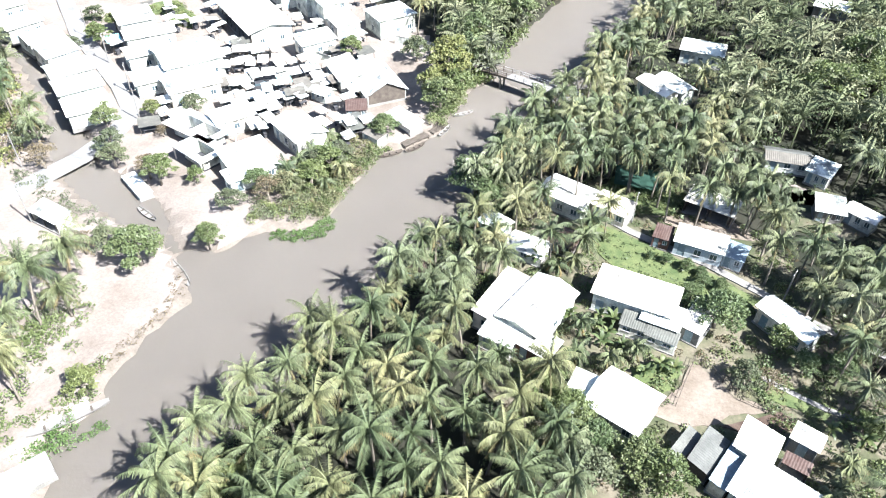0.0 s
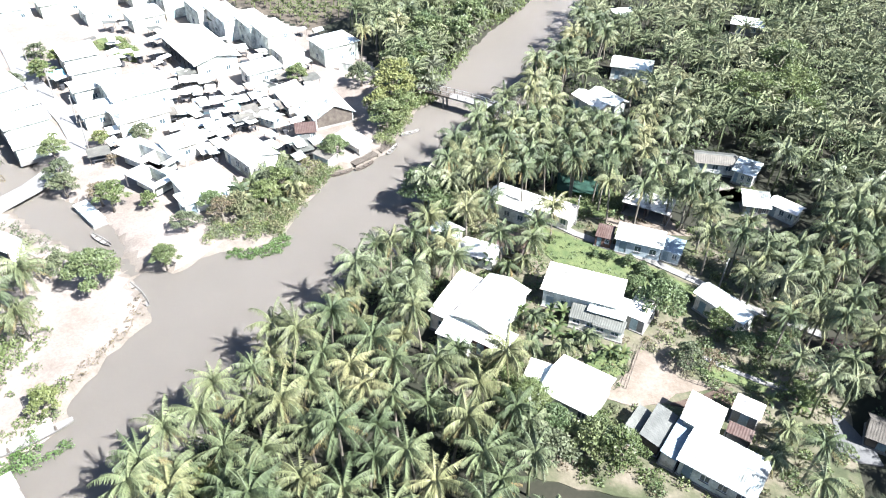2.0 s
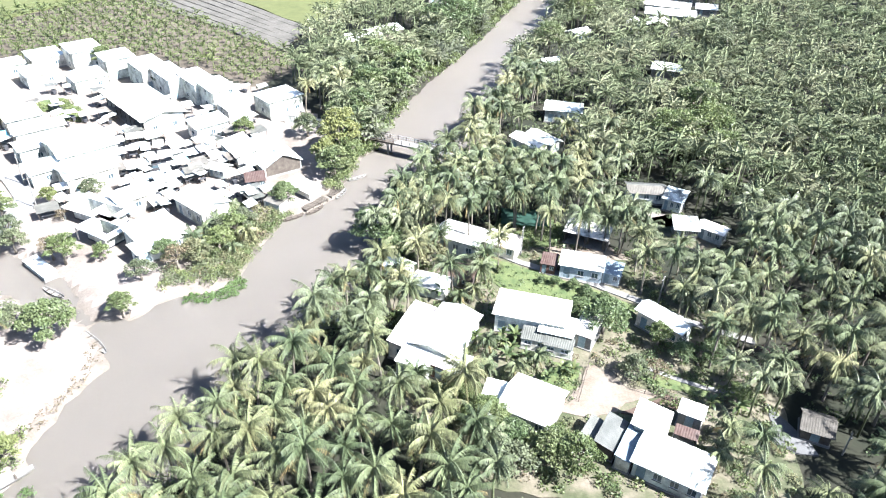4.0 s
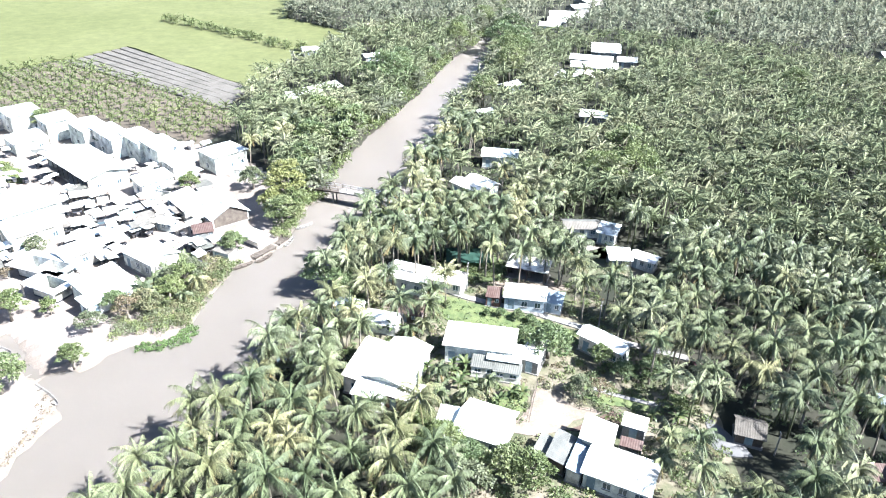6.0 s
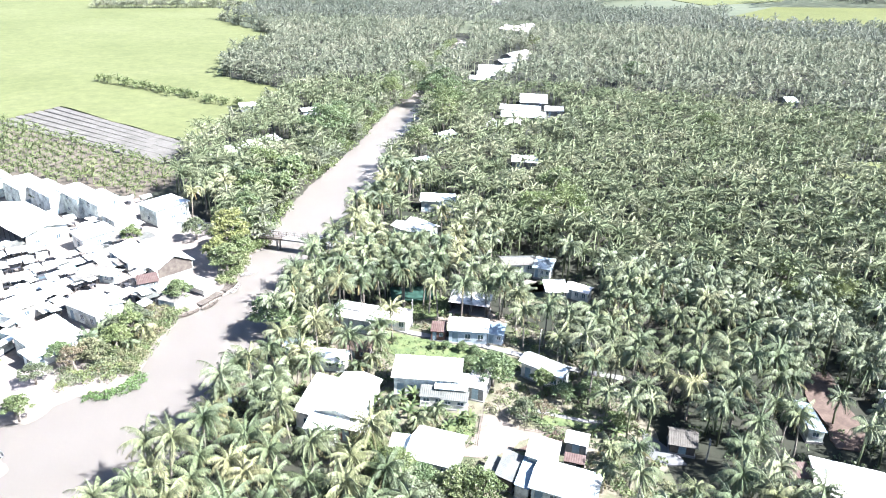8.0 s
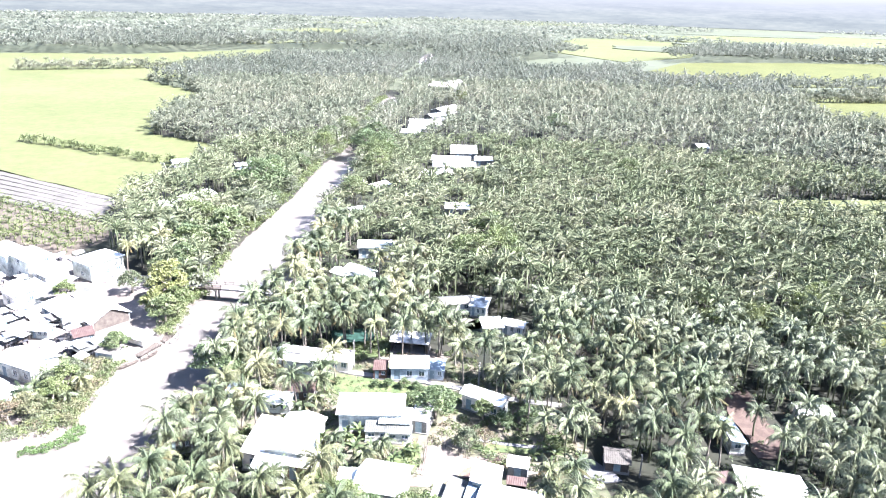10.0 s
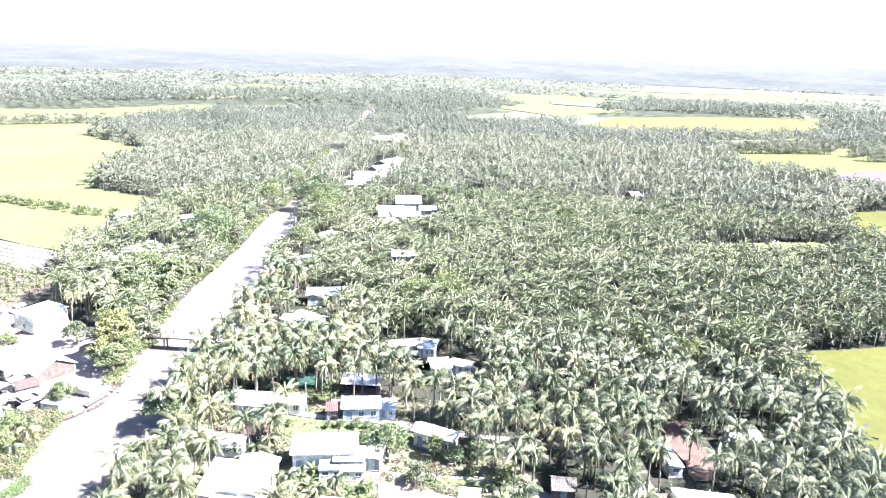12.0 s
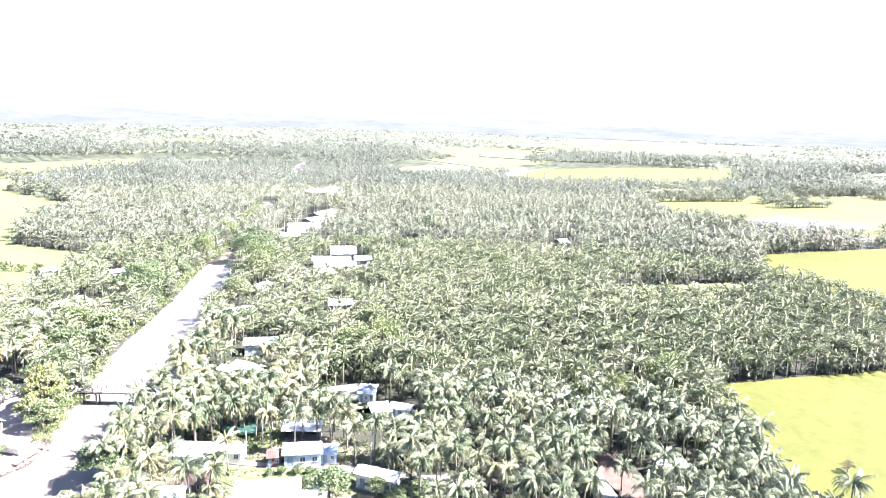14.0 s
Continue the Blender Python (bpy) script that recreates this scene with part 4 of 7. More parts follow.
# roofless rooms beside the market
def open_room(x, y, L, W, deg, cells):
    top = empty("roofless_building", pose(x, y, LAND + 0.2, 0, 0, deg), "roofless whitewashed rooms with floors coloured dark as shade", "building")
    SOLID.append((x, y, L / 2, W / 2, deg))
    clear(x, y, L / 2 + 0.5, W / 2 + 0.5, deg)
    hl, hw = L / 2, W / 2
    # Floor coloured near black: the shade inside the walls is painted in.
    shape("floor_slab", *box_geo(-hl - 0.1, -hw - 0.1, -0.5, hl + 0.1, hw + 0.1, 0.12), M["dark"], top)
    for s in (-1, 1):
        shape("wall", *box_geo(-hl, s * (hw - 0.09) - 0.09, 0.12, hl, s * (hw - 0.09) + 0.09, 2.7), M["white_wall"], top)
    for k in range(cells + 1):
        c = -hl + 0.09 + (L - 0.18) * k / cells
        shape("wall", *box_geo(c - 0.09, -hw + 0.183, 0.12, c + 0.09, hw - 0.183, 2.62), M["white_wall"], top)
    for x0, y0, x1, y1 in ((-hl - 1.4, hw + 0.01, hl + 1.4, hw + 1.6), (-hl - 1.4, -hw - 1.3, hl + 1.4, -hw - 0.01), (-hl - 1.4, -hw, -hl - 0.01, hw), (hl + 0.01, -hw, hl + 1.4, hw)):
        shape("roof_slab", *box_geo(x0, y0, 2.5, x1, y1, 2.68), M["white_roof"], top)
    for px in (-hl - 1.2, hl + 1.2):
        for py in (-hw - 1.1, hw + 1.4):
            shape("post", *box_geo(px - 0.1, py - 0.1, -0.4, px + 0.1, py + 0.1, 2.5), M["white_wall"], top)


open_room(-38.4, 131.8, 9.4, 3.6, -34, 2)
open_room(-36.0, 124.6, 5.6, 3.2, -40, 1)


# market stalls
def stall_thing(mat, seed):
    r = random.Random(seed)
    top = empty("market_stall", Matrix.Identity(4), "small market stall with a pale canopy on thin posts", "market stall", "market stalls")
    w, d = 2.3, 2.2
    n = 6
    v, f = [], []
    for j in range(n):
        for i in range(n):
            a, b = i / (n - 1), j / (n - 1)
            v.append((w * (a - 0.5) * 1.16, d * (b - 0.5) * 1.3, 1.95 + 0.3 * b - 0.14 * math.sin(math.pi * a) * math.sin(math.pi * b) + r.uniform(-0.03, 0.03)))
    m = len(v)
    v += [(x, y, z - 0.03) for x, y, z in v]
    for j in range(n - 1):
        for i in range(n - 1):
            a = j * n + i
            f += [(a, a + 1, a + n + 1, a + n), (m + a, m + a + n, m + a + n + 1, m + a + 1)]
    shape("canopy", v, f, mat, top)
    for px, py in ((-1, -1), (1, -1), (1, 1), (-1, 1)):
        h = 1.95 if py < 0 else 2.2
        shape("post", *tube([(px * w / 2, py * d / 2, 0), (px * w / 2, py * d / 2, h)], [0.03, 0.03], 5), M["wood"], top)
    # Counter coloured near black, as the shade below the canopy.
    shape("counter", *join([box_geo(-0.95, -0.8, 0.68, 0.95, 0.1, 0.76), box_geo(-0.85, -0.7, 0, -0.75, 0.0, 0.68), box_geo(0.75, -0.7, 0, 0.85, 0.0, 0.68)]), M["dark"], top)
    return top


stalls = [stall_thing(M[k], i) for i, k in enumerate(("white_roof", "tarp_grey", "white_roof", "tarp_blue", "grey_roof", "white_roof", "tarp_red"))]
tagged(stalls[3], "market stall with a turquoise canopy on thin posts")
tagged(stalls[6], "market stall with a red canopy on thin posts")
used = set()
for row, (sx, sy, ln, dg) in enumerate(((-37.5, 165.4, 12.2, 21), (-35.0, 159.4, 13.5, 18), (-30.0, 154.0, 19.9, 22), (-32.4, 145.0, 10.8, 28), (-24.6, 145.4, 14.0, 32), (-29.1, 139.7, 10.4, 28), (-26.3, 160.0, 9.9, 30), (-20.0, 150.6, 9.0, 30), (-36.0, 150.2, 9.0, 24), (-27.4, 135.2, 8.0, 30))):
    n = int(ln / 2.7)
    for i in range(n):
        pick = rnd.choices(range(7), (5, 2, 4, 0, 1, 4, 0))[0]
        u = (i - (n - 1) / 2) * 2.7
        v = rnd.uniform(-0.5, 0.5)
        m = pose(sx + u * math.cos(radians(dg)) - v * math.sin(radians(dg)), sy + u * math.sin(radians(dg)) + v * math.cos(radians(dg)), LAND + 0.24, 0, 0, dg + rnd.uniform(-12, 12)) @ Matrix.Diagonal((rnd.uniform(0.8, 1.25), rnd.uniform(0.75, 1.2), rnd.uniform(0.8, 1.2), 1))
        if pick not in used:
            used.add(pick)
            stalls[pick].matrix_world = m
        else:
            copy_thing(stalls[pick], m)
for i, (sx, sy) in enumerate(((-48.0, 142.6), (-55.0, 166.4), (-62.6, 170.6), (-66.0, 158.6), (-16.0, 152.0), (-12.0, 148.6), (-45.0, 168.0))):
    if i in (3, 6):
        continue
    m = pose(sx, sy, LAND + 0.24, 0, 0, 33)
    if i not in used:
        used.add(i)
        stalls[i].matrix_world = m
    else:
        copy_thing(stalls[i], m)
used -= {3, 6}
spare = random.Random(77)
done = 0
while done < 70:
    sx, sy = spare.uniform(-66, -8), spare.uniform(128, 205)
    if not inside(sx, sy, TOWN) or any(abs((sx - x) * math.cos(radians(d)) + (sy - y) * math.sin(radians(d))) < hl + 1.1 and abs(-(sx - x) * math.sin(radians(d)) + (sy - y) * math.cos(radians(d))) < hw + 1.1 for x, y, hl, hw, d in SOLID) or edge_distance(np.array([sx]), np.array([sy]), ROAD, False)[0] < 4.0:
        continue
    kind = spare.choices(range(7), (5, 4, 5, 0, 4, 4, 0))[0]
    copy_thing(stalls[kind], pose(sx, sy, LAND + 0.24, 0, 0, spare.choice((33, -57, 123)) + spare.uniform(-15, 15)) @ Matrix.Diagonal((spare.uniform(0.6, 1.3), spare.uniform(0.6, 1.2), spare.uniform(0.8, 1.15), 1)))
    done += 1
stalls[6].matrix_world = pose(-48.2, 150.3, LAND + 0.24, 0, 0, 30) @ Matrix.Scale(0.8, 4)
stalls[3].matrix_world = pose(-26.2, 151.2, LAND + 0.24, 0, 0, 30)
copy_thing(stalls[3], pose(-66.6, 167.4, LAND + 0.24, 0, 0, 33) @ Matrix.Scale(1.2, 4))


# footbridge over the river
def footbridge():
    ax_, ay_, bx_, by_ = 12.6, 160.3, 33.0, 145.8
    L = math.hypot(bx_ - ax_, by_ - ay_)
    deg = math.degrees(math.atan2(by_ - ay_, bx_ - ax_))
    top = empty("footbridge", pose(ax_, ay_, 0, 0, 0, deg), "pale concrete footbridge with railings across the river", "bridge")
    n = 12
    rise = lambda s: 2.8 + 0.5 * math.sin(math.pi * s)
    for i in range(n):
        s0, s1 = i / n, (i + 1) / n
        v = [(L * s0, -1.2, rise(s0)), (L * s1, -1.2, rise(s1)), (L * s1, 1.2, rise(s1)), (L * s0, 1.2, rise(s0))]
        v += [(x, y, z - 0.35) for x, y, z in v]
        # First third of the slabs in brown: that span's shade as colour.
        shape("deck_slab", v, [(0, 1, 2, 3), (7, 6, 5, 4), (0, 4, 5, 1), (2, 6, 7, 3), (1, 5, 6, 2), (3, 7, 4, 0)], M["wood" if s1 < 0.35 else "concrete"], top)
    for sy in (-1.15, 1.15):
        for h in (0.55, 1.0):
            shape("rail", *tube([(L * k / n, sy, rise(k / n) + h) for k in range(n + 1)], [0.03] * (n + 1), 5), M["metal"], top)
        for k in range(n + 1):
            s = k / n
            shape("rail_post", *box_geo(L * s - 0.05, sy - 0.05, rise(s) - 0.02, L * s + 0.05, sy + 0.05, rise(s) + 1.04), M["rust_roof" if s < 0.36 else "concrete"], top)
    for s in (0.27, 0.73):
        for sy in (-0.8, 0.8):
            shape("pier", *tube([(L * s, sy, -2.0), (L * s, sy, rise(s) - 0.6)], [0.22, 0.2], 8), M["concrete"], top)
        shape("pier_cap", *box_geo(L * s - 0.3, -1.25, rise(s) - 0.62, L * s + 0.3, 1.25, rise(s) - 0.36), M["concrete"], top)
    for s0, s1 in ((-0.16, 0.0), (1.0, 1.16)):
        za, zb = (0.9, rise(0)) if s0 < 0 else (rise(1), 0.9)
        v = [(L * s0, -1.2, za), (L * s1, -1.2, zb), (L * s1, 1.2, zb), (L * s0, 1.2, za), (L * s0, -1.2, -0.5), (L * s1, -1.2, -0.5), (L * s1, 1.2, -0.5), (L * s0, 1.2, -0.5)]
        shape("ramp", v, [(0, 1, 2, 3), (7, 6, 5, 4), (0, 4, 5, 1), (2, 6, 7, 3), (1, 5, 6, 2), (3, 7, 4, 0)], M["concrete"], top)
    clear((ax_ + bx_) / 2, (ay_ + by_) / 2, L / 2 + 2, 2.5, deg)


footbridge()

# ---------------- vegetation ----------------
def frond(azim, lift, length, droop, leaflets, leaf_len, width, r, kite=True, hang=0.5):
    """One feather leaf from the origin: a rib and leaflets on both sides. Returns vertices and triangles."""
    n = 6
    s = np.linspace(0, 1, n + 1)
    ang = lift - droop * s ** 1.25
    step = length / n
    hx = np.concatenate([[0], np.cumsum(np.cos(ang[:-1]) * step)])
    hz = np.concatenate([[0], np.cumsum(np.sin(ang[:-1]) * step)])
    ca, sa = math.cos(azim), math.sin(azim)
    side = np.array([-sa, ca, 0.0])
    bow = r.uniform(-0.22, 0.22) * length
    vs, ts = [], []
    rib = 0.06
    for i in range(n + 1):
        w = rib * (1 - 0.8 * s[i])
        p = np.array([hx[i] * ca, hx[i] * sa, hz[i]]) + side * bow * s[i] ** 2
        vs += [p + side * w, p - side * w]
    for i in range(n):
        a = 2 * i
        ts += [(a, a + 1, a + 3), (a, a + 3, a + 2)]
    for k in range(leaflets):
        q = 0.12 + 0.87 * (k + 0.5) / leaflets
        x, z, an = np.interp(q, s, hx), np.interp(q, s, hz), np.interp(q, s, ang)
        p = np.array([x * ca, x * sa, z]) + side * bow * q ** 2
        t = np.array([math.cos(an) * ca, math.cos(an) * sa, math.sin(an)])
        ll = leaf_len * (0.45 + 0.75 * math.sin(math.pi * min(1, 0.15 + 0.75 * q)))
        for sg in (1, -1):
            fall = hang * r.uniform(0.6, 1.4)
            d = side * sg * 0.8 + t * r.uniform(0.35, 0.7) + np.array([0, 0, -fall])
            d /= np.linalg.norm(d)
            l2 = ll * r.uniform(0.8, 1.15)
            b = len(vs)
            if kite:
                mid = p + d * l2 * 0.5
                vs += [p, mid + t * width * 0.5, mid - t * width * 0.5, p + d * l2 + np.array([0, 0, -0.12 * l2])]
                ts += [(b, b + 1, b + 2), (b + 1, b + 3, b + 2)]
            else:
                vs += [p + t * width * 0.5, p - t * width * 0.5, p + d * l2]
                ts += [(b, b + 1, b + 2)]
    return np.array(vs), np.array(ts)


def comb(azim, lift, length, droop, n, leaf_len, r, hang):
    """A plain feather leaf: a bent rib with pointed leaflets hanging on both sides, set close."""
    s = np.linspace(0, 1, n + 1)
    ang = lift - droop * s ** 1.2
    hx = np.concatenate([[0], np.cumsum(np.cos(ang[:-1]))]) * length / n
    hz = np.concatenate([[0], np.cumsum(np.sin(ang[:-1]))]) * length / n
    bend = r.uniform(-0.35, 0.35) * s
    rib = np.stack([hx * np.cos(azim + bend), hx * np.sin(azim + bend), hz], 1)
    along = rib[1:] - rib[:-1]
    along /= np.linalg.norm(along, axis=1)[:, None]
    mid = (rib[1:] + rib[:-1]) / 2
    reach = leaf_len * (0.5 + 0.6 * np.sin(np.pi * (0.12 + 0.8 * s[:-1])))[:, None]
    vs, ts = [rib], []
    for k, sg in enumerate((1, -1)):
        side = np.stack([-along[:, 1], along[:, 0], np.zeros(n)], 1) * sg
        side /= np.linalg.norm(side, axis=1)[:, None] + 1e-6
        fall = np.array([[0, 0, -hang * r.uniform(0.7, 1.3)] for _ in range(n)])
        d = side * 0.8 + along * 0.85 + fall
        d /= np.linalg.norm(d, axis=1)[:, None]
        vs.append(mid + d * reach * np.array([[r.uniform(0.8, 1.2)] for _ in range(n)]))
        ts += [(i, i + 1, n + 1 + k * n + i) for i in range(n)]
    return np.concatenate(vs), np.array(ts)


def crown_geo(fronds, leaflets, length, leaf_len, width, seed, kite=True, dead=0):
    r = random.Random(seed)
    vs, ts, n = [], [], 0
    for i in range(fronds):
        q = i / fronds
        lift = radians(82 - 92 * q ** 0.8 + r.uniform(-12, 12))
        v, t = frond(i * 2.39996 + r.uniform(-0.5, 0.5), lift, length * r.uniform(0.72, 1.14), radians(r.uniform(75, 140)), leaflets, leaf_len, width, r, kite, 1.25)
        vs.append(v), ts.append(t + n)
        n += len(v)
    return np.concatenate(vs), np.concatenate(ts)


def palm_kind(seed, height, fronds=28, leaflets=23, length=4.1):
    r = random.Random(seed)
    lean = r.uniform(0.2, 1.4)
    az = r.uniform(0, 6.28)
    pts = []
    for i in range(8):
        s = i / 7
        off = lean * s ** 1.7
        pts.append((off * math.cos(az), off * math.sin(az), height * s - 0.4 * (1 - s)))
    v, f = tube(pts, [0.26, 0.19, 0.165, 0.155, 0.15, 0.14, 0.135, 0.16], 7)
    trunk = mesh_of("trunk", v, f, M["bark"], True)
    cv, ct = crown_geo(fronds, leaflets, length, 0.80, 0.14 if leaflets > 20 else 0.18, seed, False)
    crown = tri_mesh("crown", cv + np.array(pts[-1]), ct, M["palm"])
    old = []
    for i in range(5):
        v, t = frond(i * 1.9 + r.uniform(-0.5, 0.5), radians(r.uniform(-28, 0)), length * r.uniform(0.7, 0.95), radians(r.uniform(45, 75)), 16, 0.6, 0.13, r, False, 1.2)
        old.append((v + np.array(pts[-1]) - np.array([0, 0, 0.1]), [tuple(q) for q in t]))
    v, t = join(old)
    hanging = tri_mesh("old_fronds", v, t, M["old_palm"])
    return trunk, crown, hanging


PALMS = [palm_kind(100 + i, h) for i, h in enumerate((6.6, 7.4, 8.2, 7.0, 8.8, 6.2))]
TALL = [palm_kind(120 + i, h, 25, 16, 3.6) for i, h in enumerate((8.6, 9.6, 10.4))]
SLIM = [palm_kind(160 + i, h, 25, 16, 3.6) for i, h in enumerate((7.4, 8.2, 9.0, 7.8))]
FRESH = palm_kind(140, 2.6, 13, 22, 2.5)


def place_palm(x, y, scale=1.0, kinds=None, label="tall coconut palm with drooping feathery fronds", z=None):
    trunk, crown, hanging = rnd.choice(kinds or PALMS)
    top = empty("coconut_palm", pose(x, y, LAND if z is None else z, 0, 0, rnd.uniform(0, 360)) @ Matrix.Scale(scale, 4), label, "palm tree", "coconut palms")
    child(new("trunk", trunk), top)
    child(new("crown", crown), top)
    child(tagged(new("old_fronds", hanging), "yellowed hanging old fronds"), top)


def leaf_clumps(centers, radii, leaves, size, seed, flat=0.75):
    """Small leaf triangles on the shells of clumps."""
    g = np.random.default_rng(seed)
    vs, ts = [], []
    for c, rad in zip(centers, radii):
        k = max(8, int(leaves * rad * rad))
        d = g.normal(size=(k, 3))
        d /= np.linalg.norm(d, axis=1)[:, None]
        d[:, 2] = np.abs(d[:, 2]) * 0.9 + d[:, 2] * 0.1 - 0.15
        p = np.array(c) + d * rad * (g.uniform(0.55, 1.12, (k, 1))) * np.array([1, 1, flat])
        u = g.normal(size=(k, 3))
        u /= np.linalg.norm(u, axis=1)[:, None]
        n = d + 0.9 * g.normal(size=(k, 3))
        w = np.cross(n, u)
        w /= np.linalg.norm(w, axis=1)[:, None] + 1e-9
        sz = size * g.uniform(0.6, 1.3, (k, 1))
        quad = np.stack([p - u * sz, p + w * sz * 0.55, p + u * sz, p - w * sz * 0.55], 1)
        b = sum(len(q) for q in vs)
        vs.append(quad.reshape(-1, 3))
        i = b + 4 * np.arange(k)
        ts.append(np.concatenate([np.stack([i, i + 1, i + 2], 1), np.stack([i, i + 2, i + 3], 1)]))
    return np.concatenate(vs), np.concatenate(ts)


def tree_kind(seed, height, spread, mat, leaves=70, size=0.30, clumps=26):
    r = random.Random(seed)
    geos = [tube([(0, 0, -0.3), (0.1, 0.05, height * 0.2), (0.05, -0.1, height * 0.42)], [0.26, 0.19, 0.15], 7)]
    centers, radii = [], []
    for i in range(clumps):
        a, q = i * 2.4 + r.uniform(-0.4, 0.4), math.sqrt((i + 0.5) / clumps)
        d = spread * q * r.uniform(0.75, 1.05)
        z = height * (0.50 + 0.42 * (1 - q ** 2) * r.uniform(0.8, 1.1)) + r.uniform(-0.6, 0.4)
        centers.append((d * math.cos(a), d * math.sin(a), z))
        radii.append(spread * r.uniform(0.22, 0.36))
        if i % 3 == 0:
            geos.append(tube([(0.05, -0.1, height * 0.38), (d * 0.5 * math.cos(a), d * 0.5 * math.sin(a), (z + height * 0.4) / 2), (d * 0.9 * math.cos(a), d * 0.9 * math.sin(a), z)], [0.11, 0.075, 0.03], 5))
    v, f = join(geos)
    trunk = mesh_of("trunk", v, f, M["bark"], True)
    cv, ct = leaf_clumps(centers, radii, leaves, size, seed)
    return trunk, tri_mesh("crown", cv, ct, mat)


TREES = {
    "round": tree_kind(1, 5.2, 2.7, M["leaf"], 110, 0.26),
    "tall": tree_kind(2, 9.0, 3.2, M["leaf"], 90, 0.28, 34),
    "pale": tree_kind(3, 8.6, 3.4, M["leaf_light"], 95, 0.26, 32),
    "grey": tree_kind(4, 4.2, 2.4, M["leaf_grey"], 100, 0.22, 22),
    "broad": tree_kind(5, 6.2, 3.6, M["leaf"], 85, 0.26, 34),
    "light": tree_kind(6, 5.6, 2.6, M["leaf_light"], 95, 0.26, 26),
    "leafy": tree_kind(8, 6.2, 3.6, M["leaf_light"], 230, 0.15, 36),
    "bushy": tree_kind(9, 5.2, 2.7, M["leaf"], 260, 0.155, 30),
    "dry": tree_kind(7, 4.6, 2.3, M["dry_leaf"], 120, 0.13, 22),
}
NEAR_TREES = {
    "round": tree_kind(11, 5.2, 2.7, M["leaf"], 190, 0.17, 28),
    "tall": tree_kind(12, 9.0, 3.2, M["leaf"], 150, 0.19, 34),
    "pale": tree_kind(13, 8.6, 3.4, M["leaf_light"], 150, 0.19, 34),
    "grey": tree_kind(14, 4.2, 2.4, M["leaf_grey"], 200, 0.16, 24),
    "broad": tree_kind(15, 6.2, 3.6, M["leaf"], 140, 0.19, 34),
    "light": tree_kind(16, 5.6, 2.6, M["leaf_light"], 180, 0.17, 28),
}
BIG_TREES = {
    "tall": tree_kind(22, 8.0, 3.2, M["leaf"], 120, 0.16, 36),
    "pale": tree_kind(23, 8.0, 3.2, M["leaf_light"], 120, 0.16, 36),
    "grey": tree_kind(24, 4.2, 2.6, M["leaf_grey"], 170, 0.12, 30),
    "broad": tree_kind(25, 5.6, 3.2, M["leaf"], 130, 0.14, 36),
    "light": tree_kind(26, 5.2, 2.7, M["leaf_light"], 170, 0.12, 32),
}
TREE_LABEL = {
    "round": "round leafy dark green tree", "tall": "tall leafy green tree with an uneven crown", "pale": "tall pale yellow-green tree", "grey": "grey-green bushy small tree", "broad": "broad spreading green tree",
    "light": "light green bushy tree", "leafy": "broad yellow-green leafy tree on the sandy bank", "bushy": "dense round green tree beside the river", "dry": "sparse dry brownish tree"}


def place_tree(kind, x, y, scale=1.0):
    trunk, crown = BIG_TREES.get(kind, TREES[kind]) if scale > 1.45 else NEAR_TREES.get(kind, TREES[kind]) if y < 172 and x < 62 else TREES[kind]
    top = empty("tree", pose(x, y, LAND, 0, 0, rnd.uniform(0, 360)) @ Matrix.Scale(scale, 4), TREE_LABEL[kind], "tree")
    child(new("trunk", trunk), top)
    child(new("crown", crown), top)


def free(px, py, margin=0.0, where=CLEAR):
    ok = ~on_river(px, py)
    for x, y, hl, hw, deg in where:
        c, s = math.cos(radians(deg)), math.sin(radians(deg))
        u, v = (px - x) * c + (py - y) * s, -(px - x) * s + (py - y) * c
        ok &= ~((np.abs(u) < hl + margin) & (np.abs(v) < hw + margin))
    return ok


